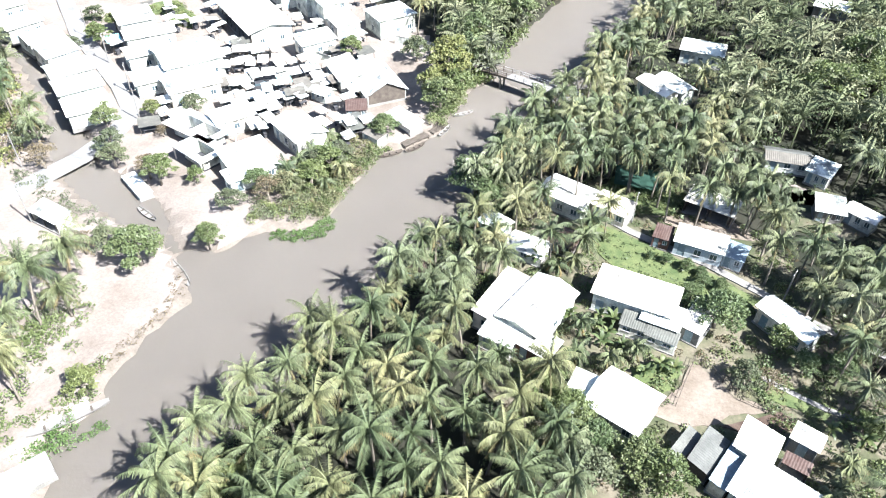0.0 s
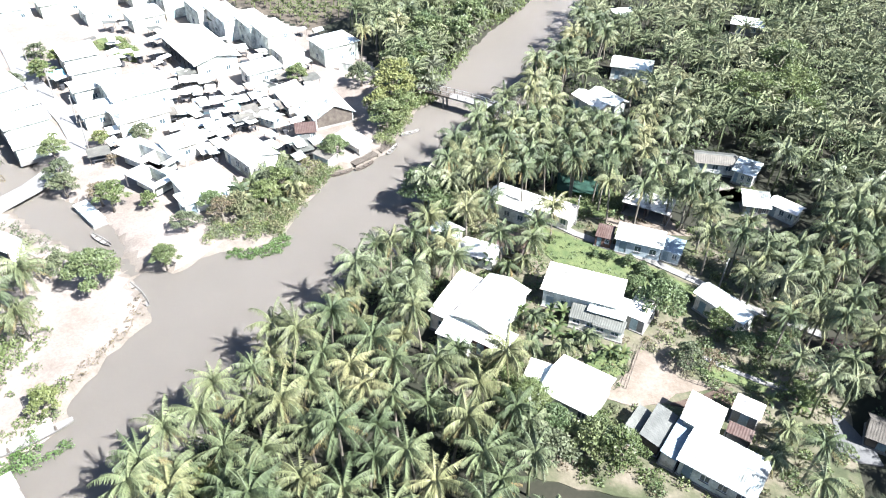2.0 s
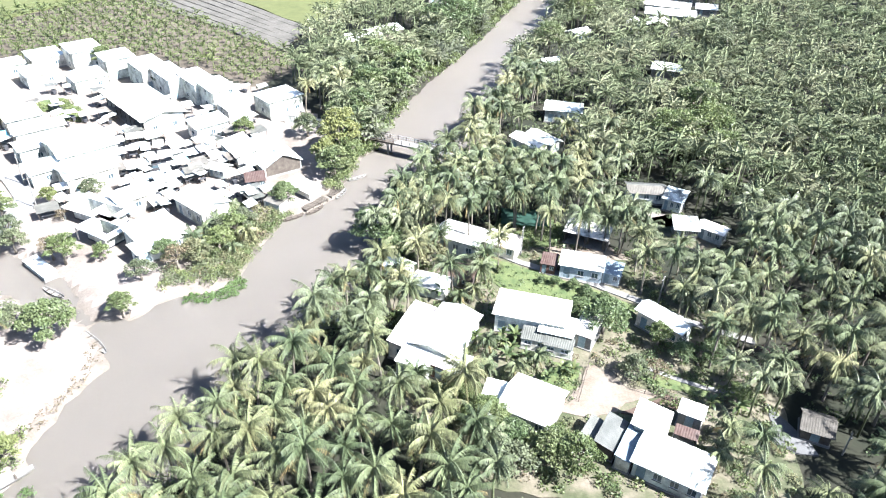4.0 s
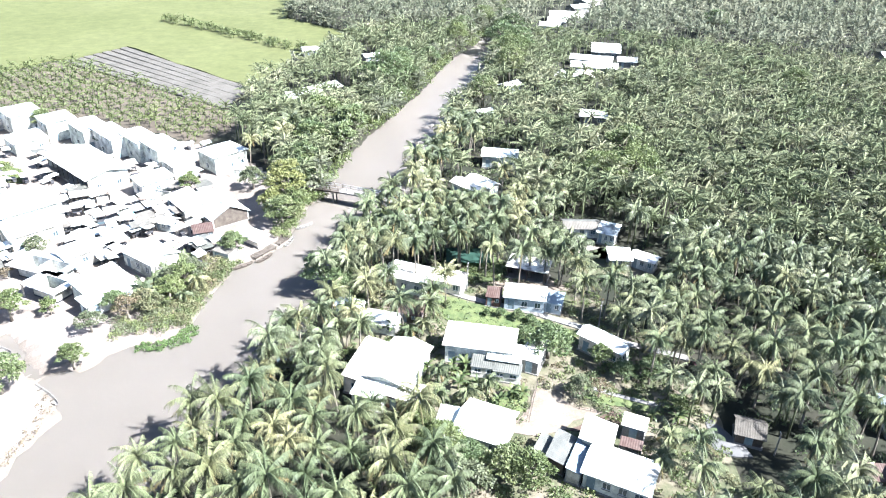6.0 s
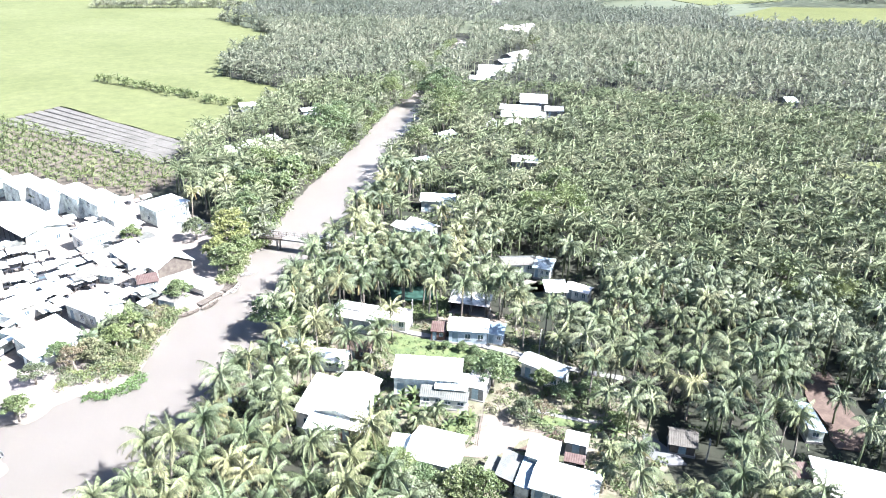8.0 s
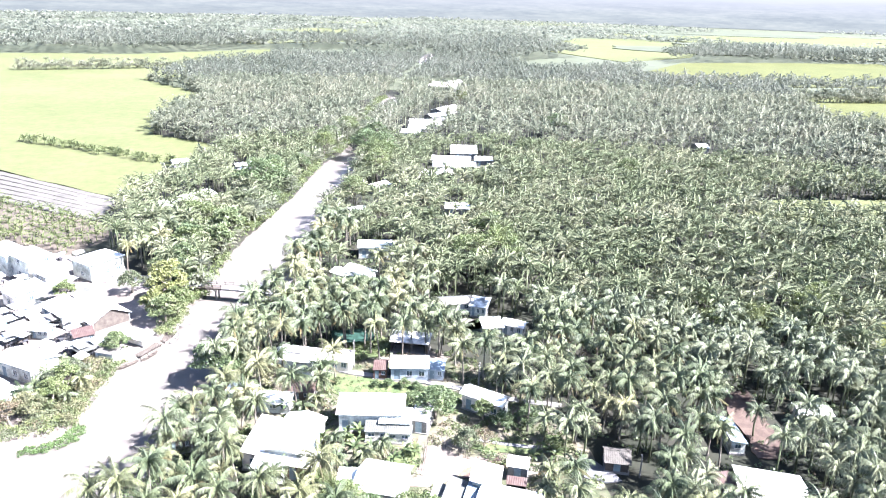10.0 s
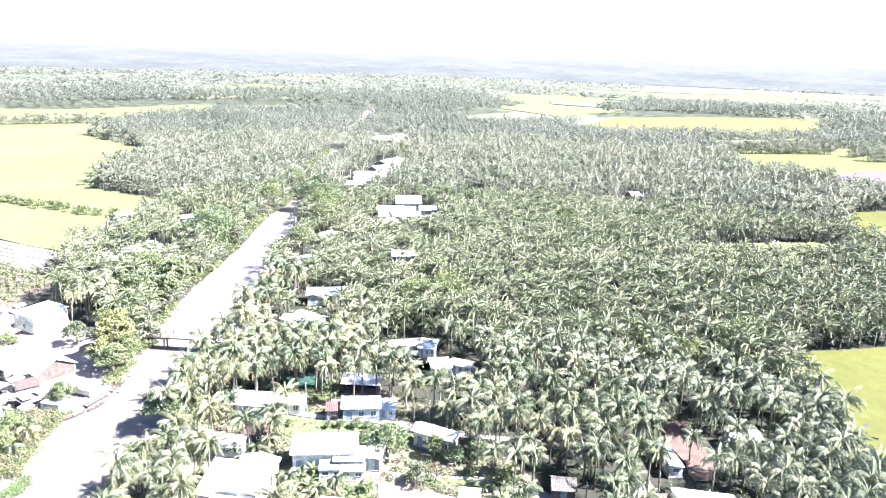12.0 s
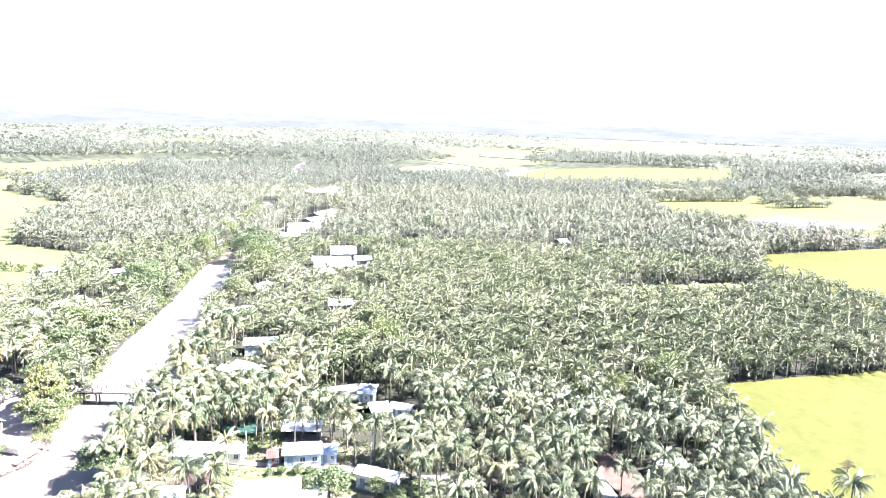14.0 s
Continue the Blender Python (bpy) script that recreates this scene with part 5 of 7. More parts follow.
TREES_AT = [("bushy", -37.8, 97.4, 1.35), ("light", -28.8, 101.6, 0.8), ("light", -29.6, 103.4, 0.6), ("grey", -27.6, 111.0, 0.95), ("bushy", -24.4, 116.4, 0.85), ("dry", -22.2, 113.6, 1.1), ("grey", -19.4, 115.0, 1.1), ("light", -15.6, 117.6, 1.0), ("light", -13.4, 122.0, 1.0), ("grey", -12.2, 125.4, 1.0), ("grey", -16.0, 122.6, 1.0),
            ("bushy", -4.8, 133.9, 0.95), ("bushy", 5.4, 144.4, 1.4), ("pale", 6.8, 152.0, 1.4), ("light", 8.4, 148.2, 1.3), ("light", 4.0, 148.6, 1.3), ("tall", 6.4, 158.6, 0.9), ("grey", -0.2, 165.4, 1.3), ("tall", 11.0, 160.6, 1.0), ("tall", 12.6, 168.0, 1.2), ("tall", 15.7, 182.4, 1.3), ("broad", 9.0, 173.0, 1.2), ("light", 20.4, 198.0, 2.4), ("light", 15.6, 180.6, 2.0),
            ("grey", -75.6, 165.9, 0.9), ("light", -70.1, 168.7, 1.0), ("light", -72.4, 171.4, 0.8), ("light", -45.1, 160.9, 0.75), ("light", -14.4, 165.9, 0.95), ("grey", -41.9, 141.1, 0.95), ("light", -49.3, 139.1, 0.7), ("tall", -55.3, 132.6, 0.75), ("grey", -52.4, 126.4, 1.15), ("grey", -50.6, 122.8, 1.0), ("light", -41.2, 117.8, 1.05), ("dry", -43.6, 119.6, 1.0), ("light", -35.1, 117.8, 0.62), ("light", -70.3, 178.1, 0.8), ("grey", -76.5, 181.5, 1.0), ("dry", -45.2, 132.2, 0.6),
            ("dry", -62.0, 121.0, 1.2), ("grey", -66.6, 127.4, 1.3), ("light", -36.6, 74.0, 0.8), ("grey", -43.6, 100.6, 1.0), ("dry", -46.6, 99.6, 0.9), ("grey", -49.0, 98.4, 0.8), ("tall", -55.8, 217.1, 0.8), ("grey", -36.7, 199.6, 1.2),
            ("bushy", 11.6, 116.6, 1.55), ("round", 14.0, 111.6, 1.0), ("grey", 20.6, 108.4, 1.2), ("broad", 15.6, 117.0, 0.9), ("tall", 17.6, 127.0, 0.9), ("broad", 22.8, 138.4, 1.1), ("light", 25.4, 136.0, 1.1), ("broad", 31.2, 157.4, 1.0), ("tall", 36.6, 160.0, 0.9), ("broad", 41.6, 164.6, 1.1), ("tall", 46.0, 166.0, 1.0), ("bushy", 43.6, 87.4, 1.25), ("round", 41.6, 92.6, 0.6), ("light", 50.8, 83.6, 0.8),
            ("leafy", 19.0, 75.4, 0.8), ("leafy", 21.4, 70.6, 0.9), ("bushy", 24.0, 67.4, 0.95), ("grey", 22.6, 63.6, 1.3), ("bushy", 28.4, 64.6, 1.1), ("light", 31.0, 62.4, 1.1), ("leafy", -15.0, 61.0, 0.75), ("round", 44.0, 95.4, 0.45), ("round", 46.4, 94.4, 0.4), ("round", 57.0, 79.0, 0.8), ("round", 52.6, 79.6, 0.7), ("light", 56.4, 70.4, 0.7), ("grey", 44.4, 77.4, 0.9), ("dry", 47.2, 76.6, 0.8),
            ("broad", 46.4, 238.6, 2.6), ("light", 52.0, 246.0, 2.2), ("grey", 40.0, 224.0, 2.0), ("light", 28.5, 207.6, 1.5), ("tall", 54.6, 254.8, 1.5), ("grey", 60.0, 262.0, 1.8), ("grey", 36.0, 222.0, 1.5), ("broad", 94.6, 315.9, 1.9), ("light", 99.0, 262.0, 2.7), ("tall", 92.5, 246.0, 1.7), ("tall", 106.0, 274.0, 1.8), ("broad", 104.0, 288.0, 2.4), ("tall", 72.0, 214.0, 1.5),
            ("light", 80.2, 145.7, 2.2), ("light", 94.0, 159.5, 2.3), ("light", 89.9, 146.7, 2.2), ("grey", 97.8, 171.5, 2.2), ("grey", 68.0, 150.0, 2.0), ("light", 88.0, 137.0, 1.9), ("grey", 127.6, 215.3, 2.4), ("grey", 141.7, 215.6, 2.2), ("grey", 123.0, 201.4, 2.4), ("grey", 92.4, 201.3, 2.2), ("light", 104.1, 305.5, 2.0), ("broad", 110.8, 337.4, 2.0), ("broad", 118.6, 316.0, 2.0), ("light", 212.6, 411.1, 2.2),
            ("light", 116.4, 100.0, 1.7), ("light", 134.6, 85.6, 2.0), ("pale", 140.8, 88.5, 1.2), ("dry", 134.4, 40.9, 0.7), ("light", 12.8, 166.4, 1.4), ("light", 112.0, 92.0, 1.2), ("light", 120.0, 88.0, 1.6), ("light", 185.4, 210.0, 2.0), ("broad", 216.7, 306.8, 2.2)]
for bx, by in ((24, 192), (26.2, 199), (47, 232), (50, 244), (66, 270), (84, 300), (20, 182), (97, 304), (87, 274), (78, 262), (71, 248), (63, 232), (58, 218), (54, 200), (46, 182), (112, 322), (128, 346), (150, 384), (168, 420)):
    TREES_AT.append((rnd.choice(("tall", "broad", "light", "grey", "pale")), bx + rnd.uniform(-3, 3), by + rnd.uniform(-3, 3), rnd.uniform(1.0, 1.7)))
TREES_AT = [q for q in TREES_AT if not inside(q[1], q[2], RIVER)]
for k, x, y, sc in TREES_AT:
    place_tree(k, x, y, sc)

# palms that stand singly on the near bank of the river
FRONT = [(-9.4, 81.5), (-10.5, 77.7), (-12.0, 73.6), (-5.7, 72.7), (-14.0, 70.4), (-10.5, 69.2), (-16.0, 67.4), (-2.9, 76.9), (-3.8, 64.6), (-10.2, 59.7), (-12.8, 63.6), (-8.0, 63.1), (-19.4, 64.8), (-20.6, 61.0), (-21.4, 57.8), (-16.8, 61.1), (-3.0, 58.4), (2.5, 60.9), (4.6, 64.3), (7.5, 60.8), (2.4, 71.3), (-7.2, 76.8), (-13.2, 58.0), (-17.4, 57.2), (0.2, 57.0), (9.8, 57.3), (-6.5, 57.5), (-1.2, 69.4), (0.0, 73.5)]
MIDDLE = [(1.8, 82.0), (6.7, 79.9), (5.2, 84.6), (0.9, 90.2), (2.4, 94.8), (5.4, 98.4), (8.1, 86.8), (8.3, 92.2), (10.4, 95.8), (9.6, 99.4), (13.8, 76.4), (13.3, 67.4), (11.0, 73.7), (28.6, 103.2), (21.1, 109.5), (17.6, 109.3), (4.6, 97.0), (7.6, 91.0), (12.6, 97.4), (14.0, 101.4), (11.2, 104.6), (17.6, 105.2), (14.2, 93.6), (22.2, 98.0), (25.6, 99.6), (31.4, 105.6)]
NORTH = [(15.1, 118.1), (20.4, 121.1), (22.7, 118.6), (30.0, 131.1), (28.3, 125.3), (35.6, 132.4), (36.7, 124.8), (37.1, 117.5), (39.9, 121.3), (32.6, 117.9), (41.5, 114.1), (46.0, 119.9), (49.5, 118.3), (29.5, 119.2), (18.8, 115.1), (51.4, 123.6), (58.9, 129.6), (62.1, 130.9), (62.9, 142.2), (54.5, 142.8), (47.8, 131.0), (53.6, 107.2), (46.0, 108.3), (42.0, 110.4), (29.3, 126.9), (32.8, 124.9), (34.9, 122.6), (38.6, 126.0), (41.5, 125.0), (44.0, 121.0), (27.5, 111.8), (23.3, 113.0), (49.5, 111.7), (53.1, 111.8), (17.5, 118.4), (26.0, 121.4), (33.4, 129.4), (47.6, 125.4)]
EAST = [(53.4, 96.2), (57.5, 95.8), (61.1, 94.7), (57.0, 89.8), (59.6, 91.0), (61.9, 100.7), (54.5, 101.7), (67.8, 72.5), (68.9, 69.5), (61.6, 71.8), (60.8, 78.1), (63.6, 77.0), (74.4, 74.7), (70.4, 76.2), (83.6, 78.9), (85.3, 75.1), (86.6, 69.3), (74.5, 67.3), (66.1, 55.6), (70.1, 57.4), (61.7, 49.9), (53.9, 50.1), (51.7, 59.2), (49.1, 53.7), (81.4, 86.8), (89.1, 84.9)]
palm_spots = [(0, 0)]


def scatter(poly, spacing, jitter, margin=0.6, away=()):
    xs, ys = [p[0] for p in poly], [p[1] for p in poly]
    out = []
    for j, y in enumerate(np.arange(min(ys), max(ys), spacing * 0.87)):
        for x in np.arange(min(xs), max(xs), spacing):
            out.append((x + (spacing / 2 if j % 2 else 0) + rnd.uniform(-jitter, jitter), y + rnd.uniform(-jitter, jitter)))
    p = np.array(out)
    ok = inside(p[:, 0], p[:, 1], poly) & free(p[:, 0], p[:, 1], margin)
    ok &= edge_distance(p[:, 0], p[:, 1], RIVER) > 0.7
    return p[ok]


GROVES = [
    ([(-24, 40), (-22, 58), (-20, 65), (-15, 71.5), (-12, 76), (-8.5, 83), (0, 90), (8, 86), (10.5, 82.5), (12, 78), (19.5, 77), (20, 70), (18, 64), (19, 50), (18, 38)], 4.2, 0.9),
    ([(-1, 92), (3, 101), (8, 107), (10.5, 114), (14, 110), (9.5, 103), (12.5, 97), (11, 92), (5, 89)], 4.6, 1.0),
    ([(15, 124), (23, 138), (37, 156), (52, 188), (66, 190), (58, 172), (46, 160), (44, 146), (54, 144), (60, 130), (58, 126), (46, 127), (36, 127), (26, 124), (18, 122)], 3.7, 1.0),
    ([(22, 66), (20, 58), (22, 52), (32, 50), (34, 56), (28, 61)], 5.0, 1.0),
    ([(53, 79), (60, 83), (64, 95), (78, 105), (86, 98), (92, 80), (86, 70), (74, 58), (70, 68), (60, 74)], 4.0, 1.1),
    ([(52, 95), (56, 104), (66, 108), (64, 97), (57, 92)], 4.6, 1.0),
    ([(50, 52), (56, 56), (58, 50), (70, 40), (60, 36), (50, 46)], 6.0, 1.4),
    ([(66, 56), (74, 62), (84, 68), (84, 58), (76, 56)], 5.8, 1.2),
]
for k, (poly, sp, jit) in enumerate(GROVES):
    if k in (1, 3, 5):
        continue
    for x, y in scatter(poly, sp, jit):
        if min(math.hypot(x - a, y - b) for a, b in FRONT + MIDDLE + NORTH + EAST + palm_spots) > (3.1 if x < 20 and y < 105 else 3.0 if x > 52 and y < 106 else 2.9):
            palm_spots.append((x, y))
for x, y in ((37.5, 118.0), (44.6, 120.6), (41, 116.4), (51.6, 109.4), (54.4, 108.0), (-44.6, 90.4), (-46.5, 84.4), (-43.6, 86.8), (-48.4, 88.0), (-47.6, 80.4), (-50.6, 84.0),
             (-46.0, 76.0), (-49.6, 76.6), (-52.0, 79.0), (-44.0, 72.6), (-64.7, 126.6), (-67.2, 131.2), (-73, 134), (-75.6, 138.4), (-78.6, 134.0), (-76.6, 129.0), (-82, 142), (-86, 148), (-0.4, 178.8), (3.2, 182.0), (6.4, 178.6), (8.8, 183.4), (11.4, 187.6)):
    palm_spots.append((x, y))
for x, y in FRONT:
    place_palm(x, y, rnd.uniform(0.82, 1.02))
for x, y in MIDDLE:
    place_palm(x, y, rnd.uniform(0.76, 0.94))
for x, y in EAST:
    place_palm(x, y, rnd.uniform(0.78, 0.96), SLIM)
for x, y in ((21.9, 97.0), (24.6, 97.6), (-16.2, 118.6), (-20.4, 117.4), (-18.4, 114.6), (-14.2, 116.4), (-17.6, 122.4), (-14.6, 131.8), (-19.8, 120.6), (-15.8, 126.0), (-12.0, 119.4), (24.6, 80.0), (27.2, 78.6), (25.0, 84.6), (31.4, 80.4), (50.4, 62.6), (52.6, 65.6), (47.6, 59.6)):
    place_palm(x, y, rnd.uniform(0.8, 1.1), [FRESH], "short young coconut palm with arching fronds")
for x, y in NORTH:
    place_palm(x, y, rnd.uniform(0.9, 1.08), TALL)
for x, y in palm_spots[1:]:
    place_palm(x, y, rnd.uniform(0.85, 1.1), SLIM + TALL if y > 108 and x > 10 else PALMS if x < 20 and y < 105 else SLIM)

# plantation, as one mass of palms
def palm_mass(points, templates, name, mat, label, lo=0.85, hi=1.15, zs=LAND):
    vs, ts, n = [], [], 0
    for x, y in points:
        v, t = templates[rnd.randrange(len(templates))]
        a, s = rnd.uniform(0, 6.283), rnd.uniform(lo, hi)
        c, d = math.cos(a) * s, math.sin(a) * s
        w = np.empty_like(v)
        w[:, 0], w[:, 1], w[:, 2] = v[:, 0] * c - v[:, 1] * d + x, v[:, 0] * d + v[:, 1] * c + y, v[:, 2] * s + zs
        vs.append(w), ts.append(t + n)
        n += len(v)
    return tagged(new(name, tri_mesh(name, np.concatenate(vs), np.concatenate(ts), mat)), label, "palm grove", kind="stuff")


def mass_template(seed, height, fronds, leaflets, length, leaf_len, width=0.9, stem=True):
    r = random.Random(seed)
    vs, ts, n = [], [], 0
    for i in range(fronds):
        q = i / fronds
        v, t = comb(i * 2.39996 + r.uniform(-0.3, 0.3), radians(84 - 72 * q ** 1.0 + r.uniform(-12, 12)), length * r.uniform(0.7, 1.15), radians(r.uniform(50, 115)), leaflets, leaf_len, r, width)
        vs.append(v), ts.append(t + n)
        n += len(v)
    v, t = np.concatenate(vs) + np.array([0, 0, height]), np.concatenate(ts)
    if not stem:
        return v, t
    tv, tf = tube([(0, 0, -0.5), (0, 0, height)], [0.18, 0.14], 3)
    tt = []
    for f in tf:
        for k in range(1, len(f) - 1):
            tt.append((f[0], f[k], f[k + 1]))
    return np.concatenate([v, np.array([tuple(p) for p in tv])]), np.concatenate([t, np.array(tt) + len(v)])


MID = [mass_template(300 + i, h, 22, 7, 3.6, 0.54, 0.75) for i, h in enumerate((4.4, 6.2, 7.0, 5.4, 7.8, 5.0, 8.6))]
FAR = [mass_template(340 + i, h, 15, 5, 3.7, 0.58, 0.7) for i, h in enumerate((3.8, 5.2, 6.4, 4.6, 7.2))]
KID = [mass_template(380 + i, h, 11, 4, 2.4, 0.46, 0.8) for i, h in enumerate((1.4, 1.8, 2.2))]
REMOTE = [mass_template(420 + i, h, 9, 2, 4.2, 0.95, 0.5, False) for i, h in enumerate((5.0, 6.2, 7.0, 5.6, 7.8))]
AWAY = [mass_template(440 + i, h, 13, 3, 4.1, 0.85, 0.5) for i, h in enumerate((4.8, 6.0, 7.2, 5.4, 8.0))]
def fine_template(seed, height):
    v, t = crown_geo(26, 16, 3.5, 0.72, 0.17, seed, False)
    tv, tf = tube([(0, 0, -0.5), (0.2, 0.1, height * 0.5), (0, 0, height)], [0.2, 0.15, 0.13], 4)
    tt = [(f[0], f[k], f[k + 1]) for f in tf for k in range(1, len(f) - 1)]
    return np.concatenate([v + np.array([0, 0, height]), np.array([tuple(p) for p in tv])]), np.concatenate([t, np.array(tt) + len(v)])


CLOSE = [fine_template(460 + i, h) for i, h in enumerate((5.0, 6.2, 7.0, 5.6, 7.8, 8.4))]
GROVE_BOX = [poly for poly, _, _ in GROVES]
YARDS = [[(89, 74), (94, 75), (103, 58), (99, 54), (92, 56)], [(58, 64), (63, 70), (70, 62), (64, 56), (58, 58)], [(57, 117), (72, 121), (78, 112), (70, 106), (60, 110)], [(22, 60), (20, 120), (56, 120), (56, 60)], [(10, 80), (10, 112), (30, 118), (30, 80)], TOWN, WESTBANK, BEDS, YOUNG, FALLOW, STRIP, [(30, 40), (30, 75), (56, 78), (56, 52), (46, 50)]]
ALL_OPEN = list(FIELDS.values()) + YARDS + GROVE_BOX


def grid_points(x0, x1, y0, y1, spacing, jitter):
    gx, gy = np.meshgrid(np.arange(x0, x1, spacing), np.arange(y0, y1, spacing * 0.87))
    gx[1::2] += spacing / 2
    return gx.ravel() + rng.uniform(-jitter, jitter, gx.size), gy.ravel() + rng.uniform(-jitter, jitter, gy.size)


def wild(px, py, margin=1.0):
    ok = free(px, py, margin) & (edge_distance(px, py, RIVER) > 1.0)
    for poly in ALL_OPEN:
        ok &= ~inside(px, py, poly)
    for poly in (WESTBANK, TOWN, BEDS, YOUNG):
        ok &= edge_distance(px, py, poly) > 4.0
    return ok


def view_wedge(px, py):
    """The broad sector that the flight looks over."""
    az = np.degrees(np.arctan2(px + 8, py + 25))
    return (az > -50) & (az < 78)


px, py = grid_points(-110, 330, 30, 340, 4.05, 1.3)
dist = np.hypot(px, py)
keep = wild(px, py) & view_wedge(px, py) & (dist < 330)
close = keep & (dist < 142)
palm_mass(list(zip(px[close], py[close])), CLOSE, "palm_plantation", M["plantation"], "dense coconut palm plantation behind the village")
# From here outwards the leaf colours carry painted haze, by distance.
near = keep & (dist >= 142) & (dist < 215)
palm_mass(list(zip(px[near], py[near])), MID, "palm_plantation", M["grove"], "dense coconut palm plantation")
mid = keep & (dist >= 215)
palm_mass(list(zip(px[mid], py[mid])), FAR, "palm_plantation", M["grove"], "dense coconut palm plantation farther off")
px, py = grid_points(-350, 1100, 50, 1100, 6.4, 2.2)
dist = np.hypot(px, py)
gap = np.sin(px * 0.011 + 1.3 * np.sin(py * 0.006)) * np.sin(py * 0.016 + 0.8 * np.sin(px * 0.005))
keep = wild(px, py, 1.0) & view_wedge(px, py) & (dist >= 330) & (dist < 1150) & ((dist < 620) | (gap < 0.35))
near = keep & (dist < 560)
palm_mass(list(zip(px[near], py[near])), AWAY, "palm_woods", M["hazed_forest"], "far woods of coconut palms", 0.9, 1.25)
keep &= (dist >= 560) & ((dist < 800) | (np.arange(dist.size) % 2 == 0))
palm_mass(list(zip(px[keep & (dist < 800)], py[keep & (dist < 800)])), REMOTE, "palm_woods", M["hazed_far_forest"], "far woods of coconut palms near the horizon", 0.95, 1.3)
palm_mass(list(zip(px[keep & (dist >= 800)], py[keep & (dist >= 800)])), REMOTE, "palm_woods", M["hazed_far_forest"], "most distant woods of coconut palms", 1.3, 1.8)
# palm belts between the fields: one end, other end, depth
for (x0, y0), (x1, y1), depth in (((315, 204), (398, 170), 6), ((352, 257), (413, 224), 22), ((449, 372), (519, 344), 7), ((519, 346), (563, 328), 26), ((545, 290), (598, 272), 8), ((575, 338), (628, 364), 6), ((560, 310), (622, 318), 7), ((676, 332), (765, 340), 34), ((656, 328), (778, 306), 14), ((705, 280), (800, 262), 22), ((951, 576), (1098, 441), 18), ((93, 625), (142, 608), 5), ((-60, 706), (96, 700), 8)):
    ln = math.hypot(x1 - x0, y1 - y0)
    dx, dy = (x1 - x0) / ln, (y1 - y0) / ln
    row = []
    for _ in range(int(ln * depth / 15)):
        u, w = rnd.uniform(0, ln), rnd.uniform(0, depth)
        row.append((x0 + dx * u - dy * w, y0 + dy * u + dx * w))
    palm_mass(row, FAR, "palm_row", M["hazed_forest"], "belt of coconut palms between fields", 0.75, 1.25)
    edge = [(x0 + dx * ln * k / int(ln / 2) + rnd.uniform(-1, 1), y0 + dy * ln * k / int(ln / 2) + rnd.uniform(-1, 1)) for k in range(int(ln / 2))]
    palm_mass(edge, KID, "young_palms", M["hazed_forest"], "low young palms along the edge of a belt", 1.3, 2.3)
# low palms along the edges of the fields
edge = []
for poly in [FIELDS["rice_east"], FIELDS["rice_mid"], FIELDS["rice_northeast"], FIELDS["rice_far"], FIELDS["rice_west"], STRIP]:
    for (x0, y0), (x1, y1) in zip(poly, poly[1:] + poly[:1]):
        ln = math.hypot(x1 - x0, y1 - y0)
        sg = 1 if not inside((x0 + x1) / 2 - (y1 - y0) / ln * 2, (y0 + y1) / 2 + (x1 - x0) / ln * 2, poly) else -1
        for k in range(int(ln / 2.6)):
            u, w = rnd.uniform(0, ln), sg * rnd.uniform(0.4, 3.4)
            edge.append((x0 + (x1 - x0) / ln * u - (y1 - y0) / ln * w, y0 + (y1 - y0) / ln * u + (x1 - x0) / ln * w))
ex, ey = np.array(edge).T
keep = wild(ex, ey, 0.5) & view_wedge(ex, ey) & (np.hypot(ex, ey) < 720)
palm_mass(list(zip(ex[keep], ey[keep])), KID, "young_palms", M["hazed_forest"], "low young palms along the field edges", 1.2, 2.3)
px, py = grid_points(-120, 5, 195, 305, 3.9, 0.5)
keep = inside(px, py, YOUNG) & free(px, py, 0.5)
palm_mass(list(zip(px[keep], py[keep])), KID, "young_palms", M["young"], "rows of young coconut palms beside a field", 0.65, 1.05)
hx = [(-33 + 56 * s + rnd.uniform(-2.6, 2.6), 372 - 72 * s + rnd.uniform(-2.6, 2.6)) for s in np.linspace(0, 1, 70)]
palm_mass(hx, KID, "young_palms", M["young"], "narrow strip of young palms across a rice field", 0.8, 1.3)

nipa = random.Random(8)
BANK_UP = [(14.0, 158.5), (18.8, 172), (23.6, 184), (35.2, 205), (46.2, 223), (59.3, 244.5), (68.5, 263), (83, 289), (95, 304), (111, 333), (138, 391)]
spots = []
for (x0, y0), (x1, y1) in zip(BANK_UP, BANK_UP[1:]):
    n = int(math.hypot(x1 - x0, y1 - y0) / 2.3)
    for k in range(n):
        s, o = (k + nipa.random()) / n, nipa.uniform(-5.5, 1.6)
        if math.sin((y0 + (y1 - y0) * s) * 0.21) > -0.75:
            ln = math.hypot(x1 - x0, y1 - y0)
            spots.append((x0 + (x1 - x0) * s + (y1 - y0) / ln * o, y0 + (y1 - y0) * s - (x1 - x0) / ln * o))
palm_mass(spots, KID, "nipa_palms", M["hazed_forest"], "arching nipa palms overhanging the river bank", 1.2, 2.1, LAND - 0.8)
palm_mass(spots[::4], MID, "bank_palms", M["hazed_forest"], "coconut palms leaning along the upper river bank", 0.7, 1.0)
RIGHT_UP = [p for p in RIGHT_BANK[::-1] if 175 < p[1] < 420]
spots = []
